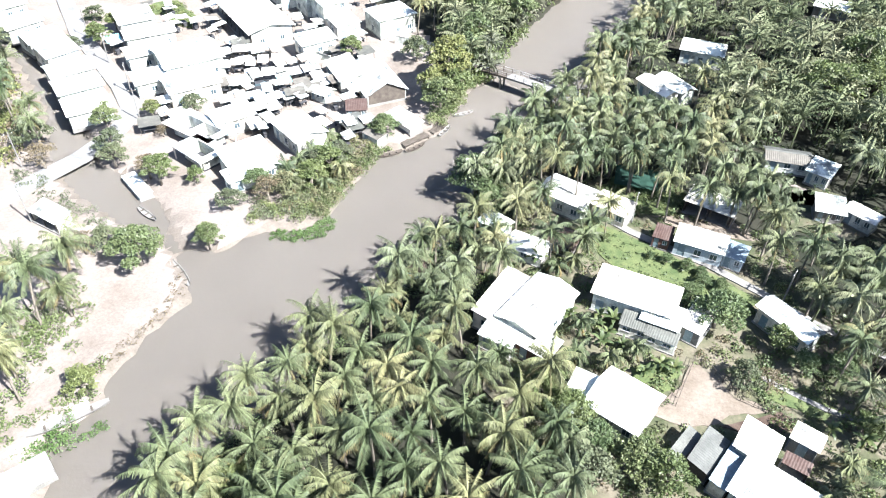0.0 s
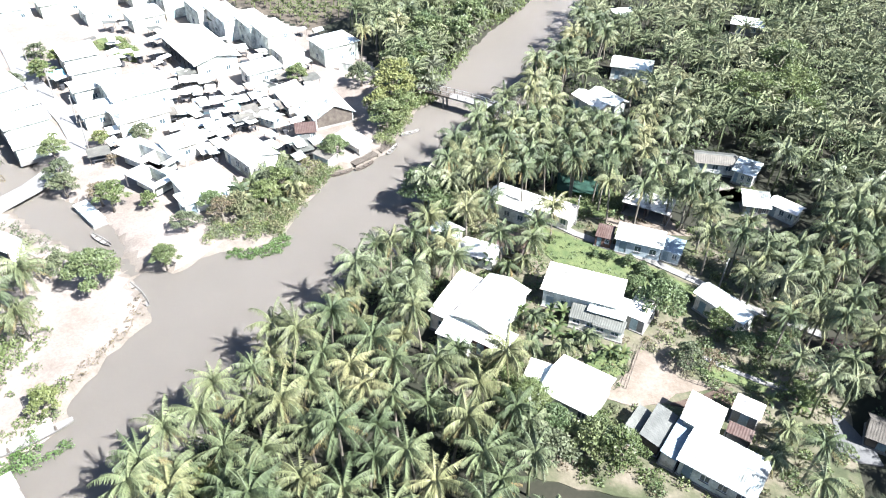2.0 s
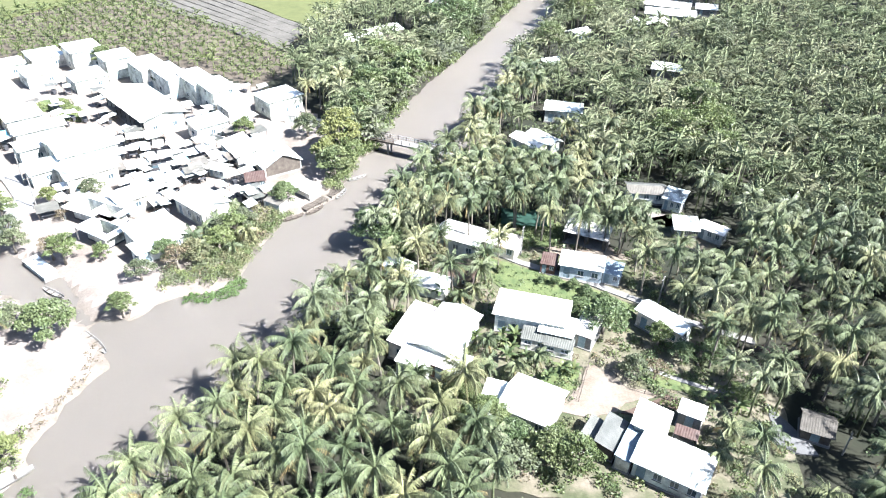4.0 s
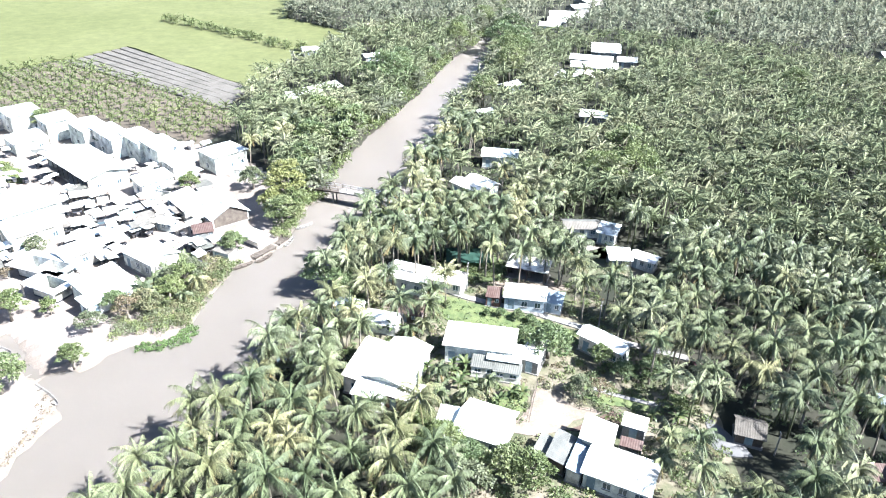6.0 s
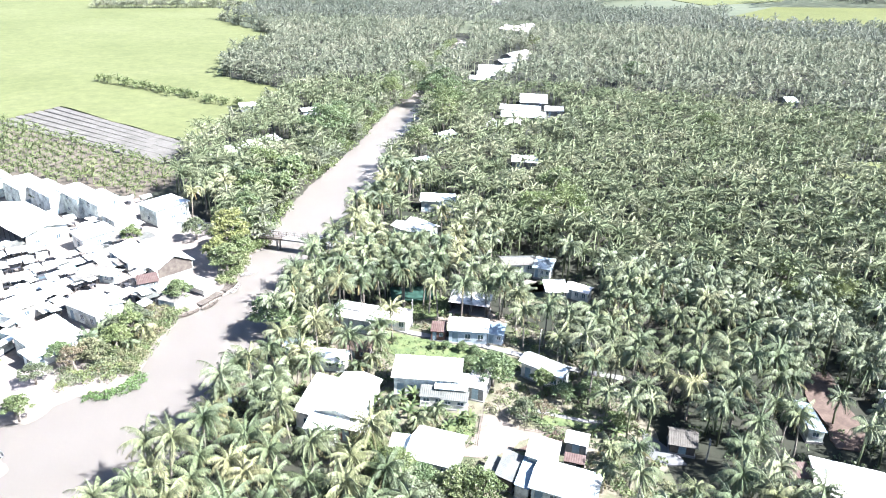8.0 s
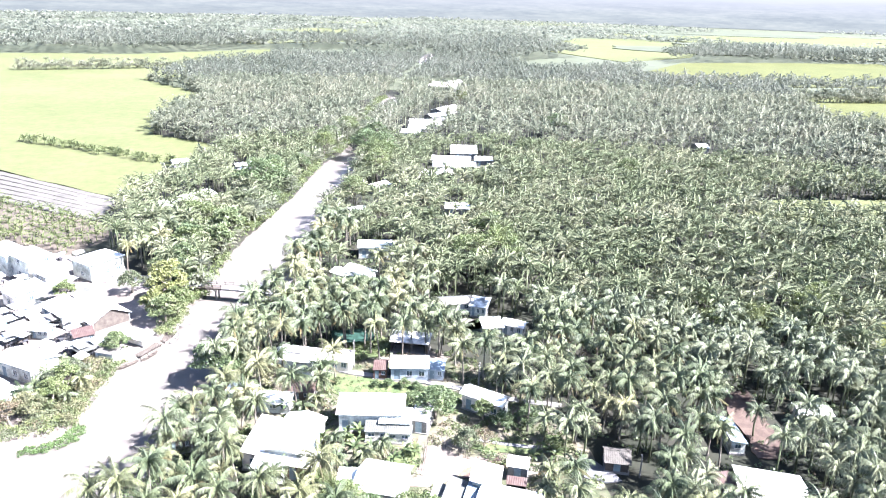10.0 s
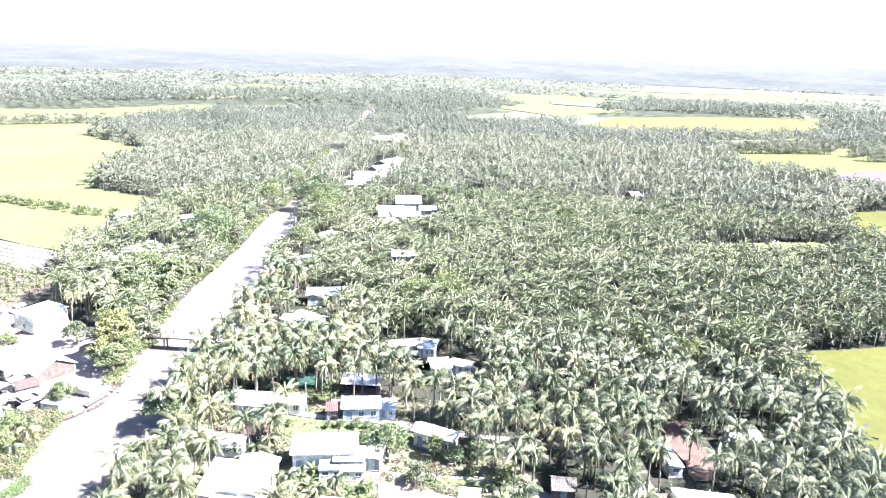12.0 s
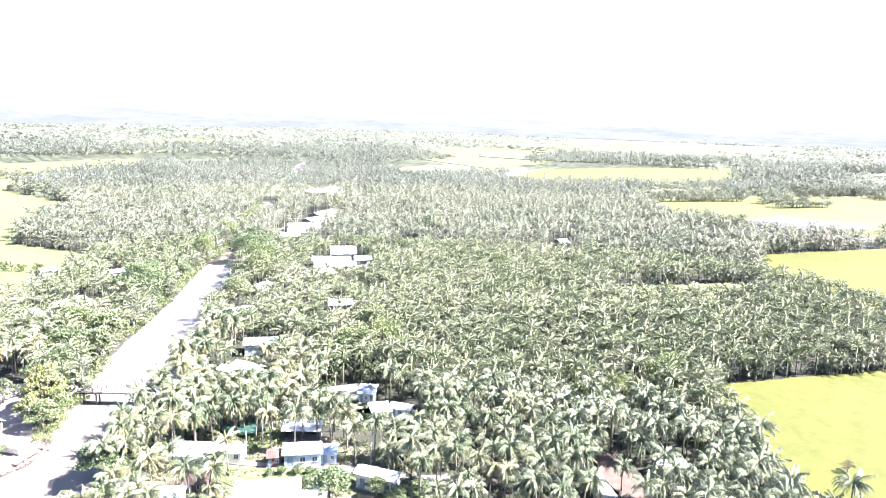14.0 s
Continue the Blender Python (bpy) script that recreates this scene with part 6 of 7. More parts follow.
for (x0, y0), (x1, y1) in zip(RIGHT_UP, RIGHT_UP[1:]):
    ln = math.hypot(x1 - x0, y1 - y0)
    n = max(1, int(ln / 2.6))
    for k in range(n):
        s, o = (k + nipa.random()) / n, nipa.uniform(-1.4, 5.0)
        if math.sin((y0 + (y1 - y0) * s) * 0.17 + 2) > -0.7:
            spots.append((x0 + (x1 - x0) * s + (y1 - y0) / ln * o, y0 + (y1 - y0) * s - (x1 - x0) / ln * o))
palm_mass(spots, KID, "nipa_palms", M["hazed_forest"], "arching nipa palms overhanging the river bank", 1.2, 2.1, LAND - 0.8)
palm_mass(spots[::4], MID, "bank_palms", M["hazed_forest"], "coconut palms leaning along the upper river bank", 0.7, 1.0)

# distant tree bands
def far_band():
    g = np.random.default_rng(5)
    vs, ts, n = [], [], 0
    for ring in range(15):
        d0 = 1060 * 1.05 ** ring
        for az in np.arange(-50, 78, 3.2 * 1060 / d0 + 0.25):
            if math.sin(az * 0.21 + ring * 1.9) + math.sin(az * 0.07 - ring * 0.8) < -0.2:
                continue
            a = radians(az + g.uniform(-0.4, 0.4))
            d = d0 * g.uniform(0.97, 1.03)
            c = np.array([d * math.sin(a), d * math.cos(a), LAND])
            if any(inside(c[0], c[1], p) for p in FIELDS.values()):
                continue
            wid, dep, hgt = g.uniform(50, 130) * d / 1500, g.uniform(8, 16), g.uniform(6, 10)
            k = 270
            p = c + np.stack([g.uniform(-1, 1, k) * wid * math.cos(a) + g.uniform(-1, 1, k) * dep * math.sin(a), -g.uniform(-1, 1, k) * wid * math.sin(a) + g.uniform(-1, 1, k) * dep * math.cos(a), g.uniform(0.1, 1, k) * hgt], 1)
            r = 2.7
            tri = p[:, None, :] + g.normal(size=(k, 3, 3)) * np.array([r, r, r * 0.6])
            tri[:, :, 2] = np.maximum(tri[:, :, 2], 0.5)
            vs.append(tri.reshape(-1, 3))
            ts.append(np.arange(k * 3).reshape(-1, 3) + n)
            n += 3 * k
    return tagged(new("distant_woods", tri_mesh("distant_woods", np.concatenate(vs), np.concatenate(ts), M["hazed_far_forest"])), "hazy bands of distant trees", "woods", kind="stuff")


far_band()


# glowing ring all round, painted with haze and far woods, behind everything else
def distance_backdrop():
    m = bpy.data.materials.new("glowing_haze")
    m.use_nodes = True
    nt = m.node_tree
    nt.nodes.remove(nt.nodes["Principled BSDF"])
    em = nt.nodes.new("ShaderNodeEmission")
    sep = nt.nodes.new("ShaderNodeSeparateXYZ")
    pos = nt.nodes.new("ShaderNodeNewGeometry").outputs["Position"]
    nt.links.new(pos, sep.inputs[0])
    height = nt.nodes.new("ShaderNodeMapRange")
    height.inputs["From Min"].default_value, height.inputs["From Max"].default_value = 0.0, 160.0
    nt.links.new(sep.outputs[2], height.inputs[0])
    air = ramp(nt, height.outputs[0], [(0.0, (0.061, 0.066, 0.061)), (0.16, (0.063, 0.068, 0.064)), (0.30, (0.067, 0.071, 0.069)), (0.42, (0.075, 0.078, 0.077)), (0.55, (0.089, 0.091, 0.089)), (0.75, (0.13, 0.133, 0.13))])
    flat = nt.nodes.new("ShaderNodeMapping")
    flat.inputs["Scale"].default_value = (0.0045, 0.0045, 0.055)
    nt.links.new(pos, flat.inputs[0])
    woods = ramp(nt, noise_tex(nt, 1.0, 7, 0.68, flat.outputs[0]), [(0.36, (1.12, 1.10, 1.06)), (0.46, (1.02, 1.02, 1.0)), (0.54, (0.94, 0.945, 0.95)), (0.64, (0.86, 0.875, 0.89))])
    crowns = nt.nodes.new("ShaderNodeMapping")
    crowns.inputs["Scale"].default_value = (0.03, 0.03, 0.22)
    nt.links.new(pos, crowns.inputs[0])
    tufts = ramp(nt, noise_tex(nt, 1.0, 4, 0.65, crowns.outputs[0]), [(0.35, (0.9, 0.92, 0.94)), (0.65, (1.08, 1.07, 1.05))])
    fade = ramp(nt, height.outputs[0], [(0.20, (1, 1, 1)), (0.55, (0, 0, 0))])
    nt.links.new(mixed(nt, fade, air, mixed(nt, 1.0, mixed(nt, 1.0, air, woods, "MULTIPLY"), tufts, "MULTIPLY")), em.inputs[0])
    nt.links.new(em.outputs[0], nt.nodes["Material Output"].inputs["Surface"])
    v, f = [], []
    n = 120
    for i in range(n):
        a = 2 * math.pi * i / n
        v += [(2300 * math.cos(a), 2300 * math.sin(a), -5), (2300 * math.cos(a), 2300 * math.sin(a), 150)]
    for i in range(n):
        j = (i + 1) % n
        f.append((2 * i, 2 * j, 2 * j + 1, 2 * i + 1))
    tagged(shape("backdrop", v, f, m, None, "", True), "glowing backdrop painted with pale haze and faint bands of woods", "backdrop", kind="structure")


distance_backdrop()

# far fields between the woods
far_rnd = random.Random(21)
for i in range(34):
    az, d = far_rnd.uniform(-38, 66), 1150 * (1.8 ** far_rnd.random())
    a = radians(az)
    cx, cy = d * math.sin(a), d * math.cos(a)
    wide, deep = far_rnd.uniform(80, 260) * d / 1400, far_rnd.uniform(50, 150) * d / 1400
    poly = []
    for k in range(9):
        w = 2 * math.pi * k / 9
        u, v = wide * math.cos(w) * far_rnd.uniform(0.75, 1.1), deep * math.sin(w) * far_rnd.uniform(0.7, 1.1)
        poly.append((cx + u * math.cos(a) + v * math.sin(a), cy - u * math.sin(a) + v * math.cos(a)))
    sheet("rice_field", poly, LAND + 0.6 + 0.05 * i, M["plain"] if i % 3 else M["rice"], "distant dull green field" if i % 3 else "distant pale green rice field", "field", 2.0, 30, 5)


# undergrowth along the banks and between the houses
def along(line, step, off_lo, off_hi, seed):
    r = random.Random(seed)
    out = []
    for (x0, y0), (x1, y1) in zip(line, line[1:]):
        n = max(1, int(math.hypot(x1 - x0, y1 - y0) / step))
        nx, ny = (y1 - y0), -(x1 - x0)
        ln = math.hypot(nx, ny)
        for k in range(n):
            s, o = (k + r.random()) / n, r.uniform(off_lo, off_hi)
            out.append((x0 + (x1 - x0) * s + nx / ln * o, y0 + (y1 - y0) * s + ny / ln * o))
    return out


def shrubs(name, spots, lo, hi, mat, label, seed, leaves=70, size=0.17, z=LAND - 0.1):
    r = random.Random(seed)
    centers, radii = [], []
    for x, y in spots:
        rad = r.uniform(lo, hi)
        centers.append((x, y, z + rad * 0.45))
        radii.append(rad)
    v, t = leaf_clumps(centers, radii, leaves, size, seed, 0.85)
    return tagged(new(name, tri_mesh(name, v, t, mat)), label, "shrubs", kind="stuff")


near_right = [p for p in RIGHT_BANK[::-1] if 30 < p[1] < 240]
far_right = [p for p in RIGHT_BANK[::-1] if 230 < p[1] < 470]
shrubs("bank_shrubs", along(near_right, 0.8, 0.2, 3.2, 1), 0.6, 1.5, M["leaf"], "low green shrubs along the palm-lined bank", 31)
shrubs("bank_shrubs", along(near_right, 1.6, 0.4, 3.6, 2), 0.7, 1.7, M["leaf_grey"], "grey-green shrubs along the palm-lined bank", 32)
shrubs("bank_shrubs", along(far_right, 1.6, 0.5, 5, 3), 1.2, 2.6, M["leaf"], "shrubs along the upper river", 33, 12, 0.5)
left_line = [(11.4, 154.2), (14.8, 157.9), (19.8, 172), (24.6, 184), (36.2, 204.2), (47.2, 222.3), (60.3, 243.9), (69.5, 262.5), (83.9, 288.4), (96, 303), (112, 332), (139, 390), (184, 470)]
shrubs("bank_shrubs", along(left_line, 2.6, -5.0, 0.6, 4), 0.9, 2.4, M["leaf"], "dense green shrubs along the upper left bank", 34, 22, 0.3)
shrubs("bank_shrubs", along(left_line, 1.5, -6.0, 1.0, 5), 0.8, 2.4, M["leaf_light"], "pale green shrubs along the upper left bank", 35, 22, 0.3)
mid_left = [(-24, 108), (-17, 108.5), (-13.2, 110.5), (-11.6, 116.4), (-8, 125)]
shrubs("bank_shrubs", along(mid_left, 0.45, -6.5, -0.2, 6), 0.6, 1.5, M["leaf_grey"], "thick grey-green scrub on the town bank", 36, 70, 0.17)
shrubs("bank_shrubs", along(mid_left, 2.2, -6.0, -0.2, 7), 0.6, 1.4, M["dry_leaf"], "dry brownish scrub on the town bank", 37, 20, 0.2)
shrubs("bank_shrubs", along(mid_left, 0.7, -5.0, 0.0, 8), 0.7, 1.5, M["leaf_light"], "light green scrub on the town bank", 38, 80, 0.17)
shrubs("bank_shrubs", along([(5.8, 138.4), (7.9, 144.2), (11.4, 153.6), (15.0, 158.2)], 0.5, -3.4, 0.3, 76), 0.6, 1.6, M["leaf"], "dense green shrubs below trees beside the bridge", 76, 90, 0.17)
shrubs("bank_shrubs", along([(5.8, 138.4), (7.9, 144.2), (11.4, 153.6), (15.0, 158.2)], 1.0, -3.4, 0.3, 77), 0.6, 1.5, M["leaf_light"], "light green shrubs below trees beside the bridge", 77, 90, 0.17)
scrub = [(-13.6, 110.0), (-11.0, 113.0), (-10.2, 116.6), (-6.6, 124.6), (-5.4, 129.6), (-9.0, 131.4), (-13.6, 134.6), (-15.4, 130.0), (-17.0, 126.6), (-21.0, 124.6), (-22.4, 119.0)]
sx, sy = grid_points(-24, -5, 110, 137, 1.3, 0.6)
ok = inside(sx, sy, scrub) & free(sx, sy, 0.2, SOLID)
spots = list(zip(sx[ok], sy[ok]))
shrubs("bank_shrubs", spots[0::4], 0.8, 1.9, M["leaf_light"], "tall light green scrub between houses and river", 73, 90, 0.17)
shrubs("bank_shrubs", spots[1::2], 0.8, 1.8, M["leaf_grey"], "tall grey-green scrub between houses and river", 74, 90, 0.17)
shrubs("bank_shrubs", spots[2::9], 0.7, 1.5, M["dry_leaf"], "dry brownish scrub between houses and river", 75, 60, 0.17)
shrubs("bank_shrubs", along([(-12.4, 109.8), (-10.6, 116.4), (-6.6, 124.9), (-5.4, 129.4), (-3.0, 130.4)], 0.3, -1.8, 0.3, 78), 0.4, 1.0, M["leaf_light"], "low green plants along the water's edge", 78, 80, 0.15, 0.4)
shrubs("water_plants", along([(-20.5, 105.6), (-15.5, 105.2), (-12.4, 107.2), (-11.4, 110.4)], 0.22, -1.6, 0.9, 9), 0.35, 0.7, M["water_leaf"], "bright green floating water plants at the bank", 39, 190, 0.14, 0.05)
shrubs("water_plants", along([(-40.5, 64), (-36.8, 67.6), (-35.8, 71)], 0.3, -2.2, 0.4, 10), 0.35, 0.8, M["water_leaf"], "light green water plants below a boat", 40, 120, 0.15, 0.3)
shrubs("bank_shrubs", along([(-66, 122), (-57, 115.5), (-50, 110.4), (-44.6, 107.4), (-40, 104.4)], 0.6, 0.4, 3.8, 11), 0.4, 1.1, M["leaf_grey"], "sparse scrub along the canal", 41, 60, 0.16)
shrubs("bank_shrubs", along([(-66, 124), (-74, 142), (-84, 157), (-98, 172)], 0.5, -9, -1.0, 12), 0.8, 2.0, M["leaf_light"], "dense scrub across the canal", 42, 20, 0.3)
shrubs("bank_shrubs", along([(-66, 124), (-74, 142), (-84, 157), (-98, 172)], 0.9, -9, -1.0, 13), 0.8, 2.0, M["dry_leaf"], "dry scrub across the canal", 43, 18, 0.28)
shrubs("bank_shrubs", along([(-45, 66), (-45, 76), (-42, 84), (-47, 92)], 0.35, -7, 2.5, 14), 0.6, 1.5, M["leaf_light"], "scrub below palms on the sandy bank", 44, 60, 0.18)
shrubs("bank_shrubs", along([(-38, 71), (-35.6, 75.4), (-36.2, 79)], 0.5, -2.4, -0.3, 15), 0.5, 1.1, M["leaf_light"], "light green scrub at the water's edge", 45, 70, 0.16)

village = [(10, 66), (20, 62), (36, 58), (56, 52), (62, 70), (62, 90), (58, 108), (46, 118), (24, 122), (14, 112), (10, 90)]
vx, vy = grid_points(8, 64, 52, 124, 1.55, 0.8)
open_yards = [[(38.6, 80.6), (41.1, 78.5), (45.6, 74.7), (46.4, 73.4), (38.7, 70), (33, 71.8), (36.4, 76.6)], [(27, 108), (31, 110), (47, 97.5), (52, 92.5), (48, 90), (40, 92), (33, 97)], [(44, 109.5), (52, 110), (56, 104), (50, 104)], [(30, 112), (35, 106), (46, 99), (58, 87), (59, 88.5), (47, 101.5), (36, 109)]]
ok = inside(vx, vy, village) & free(vx, vy, 0.1, SOLID)
for poly in open_yards:
    ok &= ~inside(vx, vy, poly)
spots = list(zip(vx[ok], vy[ok]))
shrubs("undergrowth", spots[0::4], 0.45, 1.2, M["leaf"], "green undergrowth between village houses", 46, 80, 0.17)
shrubs("undergrowth", spots[3::8], 0.3, 0.9, M["dry_leaf"], "dry brush beside village houses", 60, 60, 0.15)
shrubs("undergrowth", spots[1::3], 0.4, 1.1, M["leaf_light"], "light green garden plants between village houses", 47, 80, 0.17)
shrubs("undergrowth", spots[2::6], 0.4, 1.0, M["leaf_grey"], "grey-green garden plants between village houses", 48, 80, 0.17)
shrubs("undergrowth", spots[5::6], 0.3, 0.8, M["dry_leaf"], "dry brush between village houses", 49, 50, 0.15)
lx, ly = grid_points(26, 53, 89, 111, 0.62, 0.3)
ok = inside(lx, ly, open_yards[1]) & free(lx, ly, 0.0, SOLID)
spots = list(zip(lx[ok], ly[ok]))
shrubs("lawn_weeds", spots[0::2], 0.25, 0.6, M["banana"], "bright green leafy weeds on a grass plot", 61, 60, 0.17)
shrubs("lawn_weeds", spots[1::4], 0.15, 0.34, M["leaf_light"], "pale green weeds on a grass plot", 62, 90, 0.14)
for k, (bx, by, br) in enumerate(((40.0, 100.4, 0.36), (42.6, 98.9, 0.42), (44.4, 97.6, 0.34), (37.7, 101.3, 0.28), (31.6, 105.4, 0.3), (46.8, 95.6, 0.3))):
    place_tree("round", bx, by, br)
shrubs("weeds", along([(-80, 184.4), (-70.4, 182.6), (-66, 187.4), (-61, 193), (-56.6, 186.4), (-54.6, 183.4)], 0.22, -1.6, 1.6, 64), 0.4, 0.9, M["leaf_light"], "strip of tall pale green weeds between town houses", 64, 50, 0.16)
shrubs("weeds", [(x + rnd.uniform(-0.8, 0.8), y + rnd.uniform(-0.8, 0.8)) for x, y in ((-68, 188), (-66, 190.6), (-63.6, 190), (-62, 192.4), (-59, 190), (-57.6, 186.6), (-55.6, 184), (-55, 181.6), (-60.6, 193)) for _ in range(6)], 0.4, 1.0, M["leaf_light"], "pale green weeds on a dry grass plot", 63, 40, 0.2)
fx, fy = grid_points(52, 130, 38, 200, 4.6, 1.8)
ok = wild(fx, fy, 0.5) | (inside(fx, fy, GROVES[4][0]) & free(fx, fy, 0.3))
shrubs("undergrowth", list(zip(fx[ok], fy[ok])), 0.5, 1.4, M["leaf"], "dark green undergrowth below plantation palms", 50, 12, 0.34)

fx, fy = grid_points(60, 112, 36, 112, 2.7, 1.2)
ok = free(fx, fy, 0.4, SOLID)
for poly in YARDS[:2]:
    ok &= ~inside(fx, fy, poly)
spots = list(zip(fx[ok], fy[ok]))
shrubs("undergrowth", spots[0::2], 0.4, 1.1, M["leaf"], "dark green undergrowth below eastern palms", 53, 26, 0.22)
shrubs("undergrowth", spots[1::4], 0.3, 0.9, M["dry_leaf"], "fallen dry fronds and brush below eastern palms", 54, 26, 0.22)

fx, fy = grid_points(14, 70, 112, 250, 3.2, 1.4)
ok = free(fx, fy, 0.3, SOLID) & (edge_distance(fx, fy, RIVER) > 1.5) & ~inside(fx, fy, TOWN) & ~inside(fx, fy, FIELDS["rice_west"]) & ~inside(fx, fy, BEDS) & ~inside(fx, fy, YOUNG)
for poly in open_yards:
    ok &= ~inside(fx, fy, poly)
spots = list(zip(fx[ok], fy[ok]))
shrubs("undergrowth", spots[0::2], 0.6, 1.6, M["leaf"], "green undergrowth below the northern palms", 51, 9, 0.36)
shrubs("undergrowth", spots[1::2], 0.6, 1.6, M["leaf_grey"], "grey-green undergrowth below the northern palms", 52, 9, 0.36)

shrubs("weeds", along([(-46, 64.6), (-34.6, 72.8)], 0.25, -3.2, -0.6, 71), 0.25, 0.7, M["leaf_light"], "yellow-green weeds behind a long boat", 71, 80, 0.15)
shrubs("weeds", along([(-44, 64.0), (-33.8, 71.4)], 0.25, 0.6, 3.0, 72), 0.25, 0.7, M["water_leaf"], "green weeds beside a long boat", 72, 80, 0.15, LAND - 0.5)
shrubs("dry_brush", along([(-37.2, 77.5), (-34.2, 84), (-31.2, 90.5), (-32.5, 95)], 0.3, -0.4, 1.6, 73), 0.2, 0.6, M["dry_leaf"], "reddish dry brush along the sandy bank", 73, 50, 0.13)

spots = [(hx * q + rnd.uniform(-1, 1) * w, hy * q + rnd.uniform(-1, 1) * w) for hx, hy, w in ((102.6, 196.4, 8), (128, 250, 13), (137, 246, 10), (160, 345, 14), (88, 232, 6), (62.8, 168.6, 6), (48.4, 150.4, 6), (24, 234, 9), (261, 248, 8)) for q in (0.90, 0.93, 0.95, 0.97) for _ in range(9)]
sx, sy = np.array(spots).T
ok = free(sx, sy, 0.8, SOLID) & (edge_distance(sx, sy, RIVER) > 1.0)
shrubs("undergrowth", list(zip(sx[ok], sy[ok])), 0.8, 2.0, M["leaf_grey"], "low scrub in front of houses among palms", 74, 9, 0.36)

shrubs("flowering_shrub", [(67.3 + rnd.uniform(-1.3, 1.3), 79.8 + rnd.uniform(-1.1, 1.1)) for _ in range(9)], 0.4, 0.8, M["bloom"], "dark pink flowering shrubs below palms", 75, 80, 0.14)

# raised beds beside the rice
sheet("bed_ground", BEDS, LAND + 0.1, M["fallow"], "dark wet furrows between planting beds", "field", 0.4, 4, 0.2)
beds = empty("planting_beds", pose(0, 0, 0), "long grey raised planting beds with dark furrows", "planting beds")
for k in range(7):
    s = (k + 0.5) / 7
    ax0, ay0 = -46.1 + (-66 + 46.1) * s, 320.9 + (299 - 320.9) * s
    bx0, by0 = 1.0 + (-6.6 - 1.0) * s, 251.9 + (228.6 - 251.9) * s
    d = Vector((bx0 - ax0, by0 - ay0, 0))
    L = d.length
    d.normalize()
    sd = Vector((-d.y, d.x, 0))
    v, f = [], []
    n = 24
    for i in range(n + 1):
        c = Vector((ax0, ay0, LAND)) + d * L * i / n
        h = 0.5 + rnd.uniform(-0.06, 0.06)
        for off, z in ((-1.7, 0.0), (-1.45, h), (1.45, h), (1.7, 0.0)):
            p = c + sd * (off + rnd.uniform(-0.08, 0.08))
            v.append((p.x, p.y, LAND + z))
    for i in range(n):
        for q in range(3):
            a = 4 * i + q
            f.append((a, a + 4, a + 5, a + 1))
    shape("bed", v, f, M["furrow"], beds)


# ---------------- small things ----------------
def boat(x, y, deg, length, label, mat="wood", z=0.02):
    top = empty("boat", pose(x, y, z, 0, 0, deg), label, "boat")
    n, w = 12, min(0.75, length * 0.11)
    v, f = [], []
    for i in range(n + 1):
        s = i / n
        half = w * math.sin(math.pi * (0.06 + 0.88 * s)) ** 0.6
        lift = 0.25 * (2 * s - 1) ** 4
        x0 = (s - 0.5) * length
        v += [(x0, -half, 0.38 + lift), (x0, -half * 0.7, -0.05 + lift), (x0, half * 0.7, -0.05 + lift), (x0, half, 0.38 + lift), (x0, half * 0.86, 0.36 + lift), (x0, half * 0.6, 0.04 + lift), (x0, -half * 0.6, 0.04 + lift), (x0, -half * 0.86, 0.36 + lift)]
    for i in range(n):
        for k in range(8):
            a, b_ = 8 * i + k, 8 * i + (k + 1) % 8
            f.append((a, b_, b_ + 8, a + 8))
    f += [tuple(range(8))[::-1], tuple(8 * n + k for k in range(8))]
    shape("hull", v, f, M[mat], top)
    for s in (-0.28, 0.0, 0.28):
        shape("thwart", *box_geo(s * length - 0.12, -w * 0.75, 0.26, s * length + 0.12, w * 0.75, 0.31), M["wood"], top)


boat(-32.0, 96.6, -52, 6.6, "long pale wooden boat moored at the bank", "concrete")
boat(-37.4, 70.4, 34.6, 9.4, "long slender pale boat drawn up on the mud bank", "concrete", 0.62)
boat(0.9, 131.9, 42, 4.4, "brown wooden boat moored below huts")
boat(6.3, 138.0, 62, 4.2, "pale wooden boat moored below huts", "concrete")
boat(10.0, 144.6, 28, 4.2, "thin pale boat drifting off the bank", "concrete")
boat(-3.4, 129.6, 28, 4.6, "small brown wooden boat at the bank")
boat(-41.4, 110.4, -40, 5.0, "narrow pale boat lying in the canal", "concrete")


def landing(x, y, deg, length, label):
    top = empty("landing_stage", pose(x, y, 0.0, 0, 0, deg), label, "landing stage")
    n = int(length / 0.3)
    for i in range(n):
        x0 = -length / 2 + 0.3 * i
        shape("plank", *box_geo(x0 + 0.015, -1.0 + rnd.uniform(-0.06, 0.06), 0.72, x0 + 0.285, 1.0 + rnd.uniform(-0.06, 0.06), 0.77), M["wood"], top)
    for sy in (-0.7, 0.7):
        shape("beam", *box_geo(-length / 2, sy - 0.06, 0.58, length / 2, sy + 0.06, 0.715), M["wood"], top)
        for k in range(4):
            px = -length / 2 + 0.2 + (length - 0.4) * k / 3
            shape("pile", *tube([(px, sy, -1.6), (px, sy, 0.6)], [0.08, 0.07], 6), M["wood"], top)


landing(0.8, 132.9 + 1.2, 42, 6.0, "weathered wooden landing stage at the river huts")
landing(5.0, 138.6, 52, 4.8, "weathered wooden landing stage at the river huts")


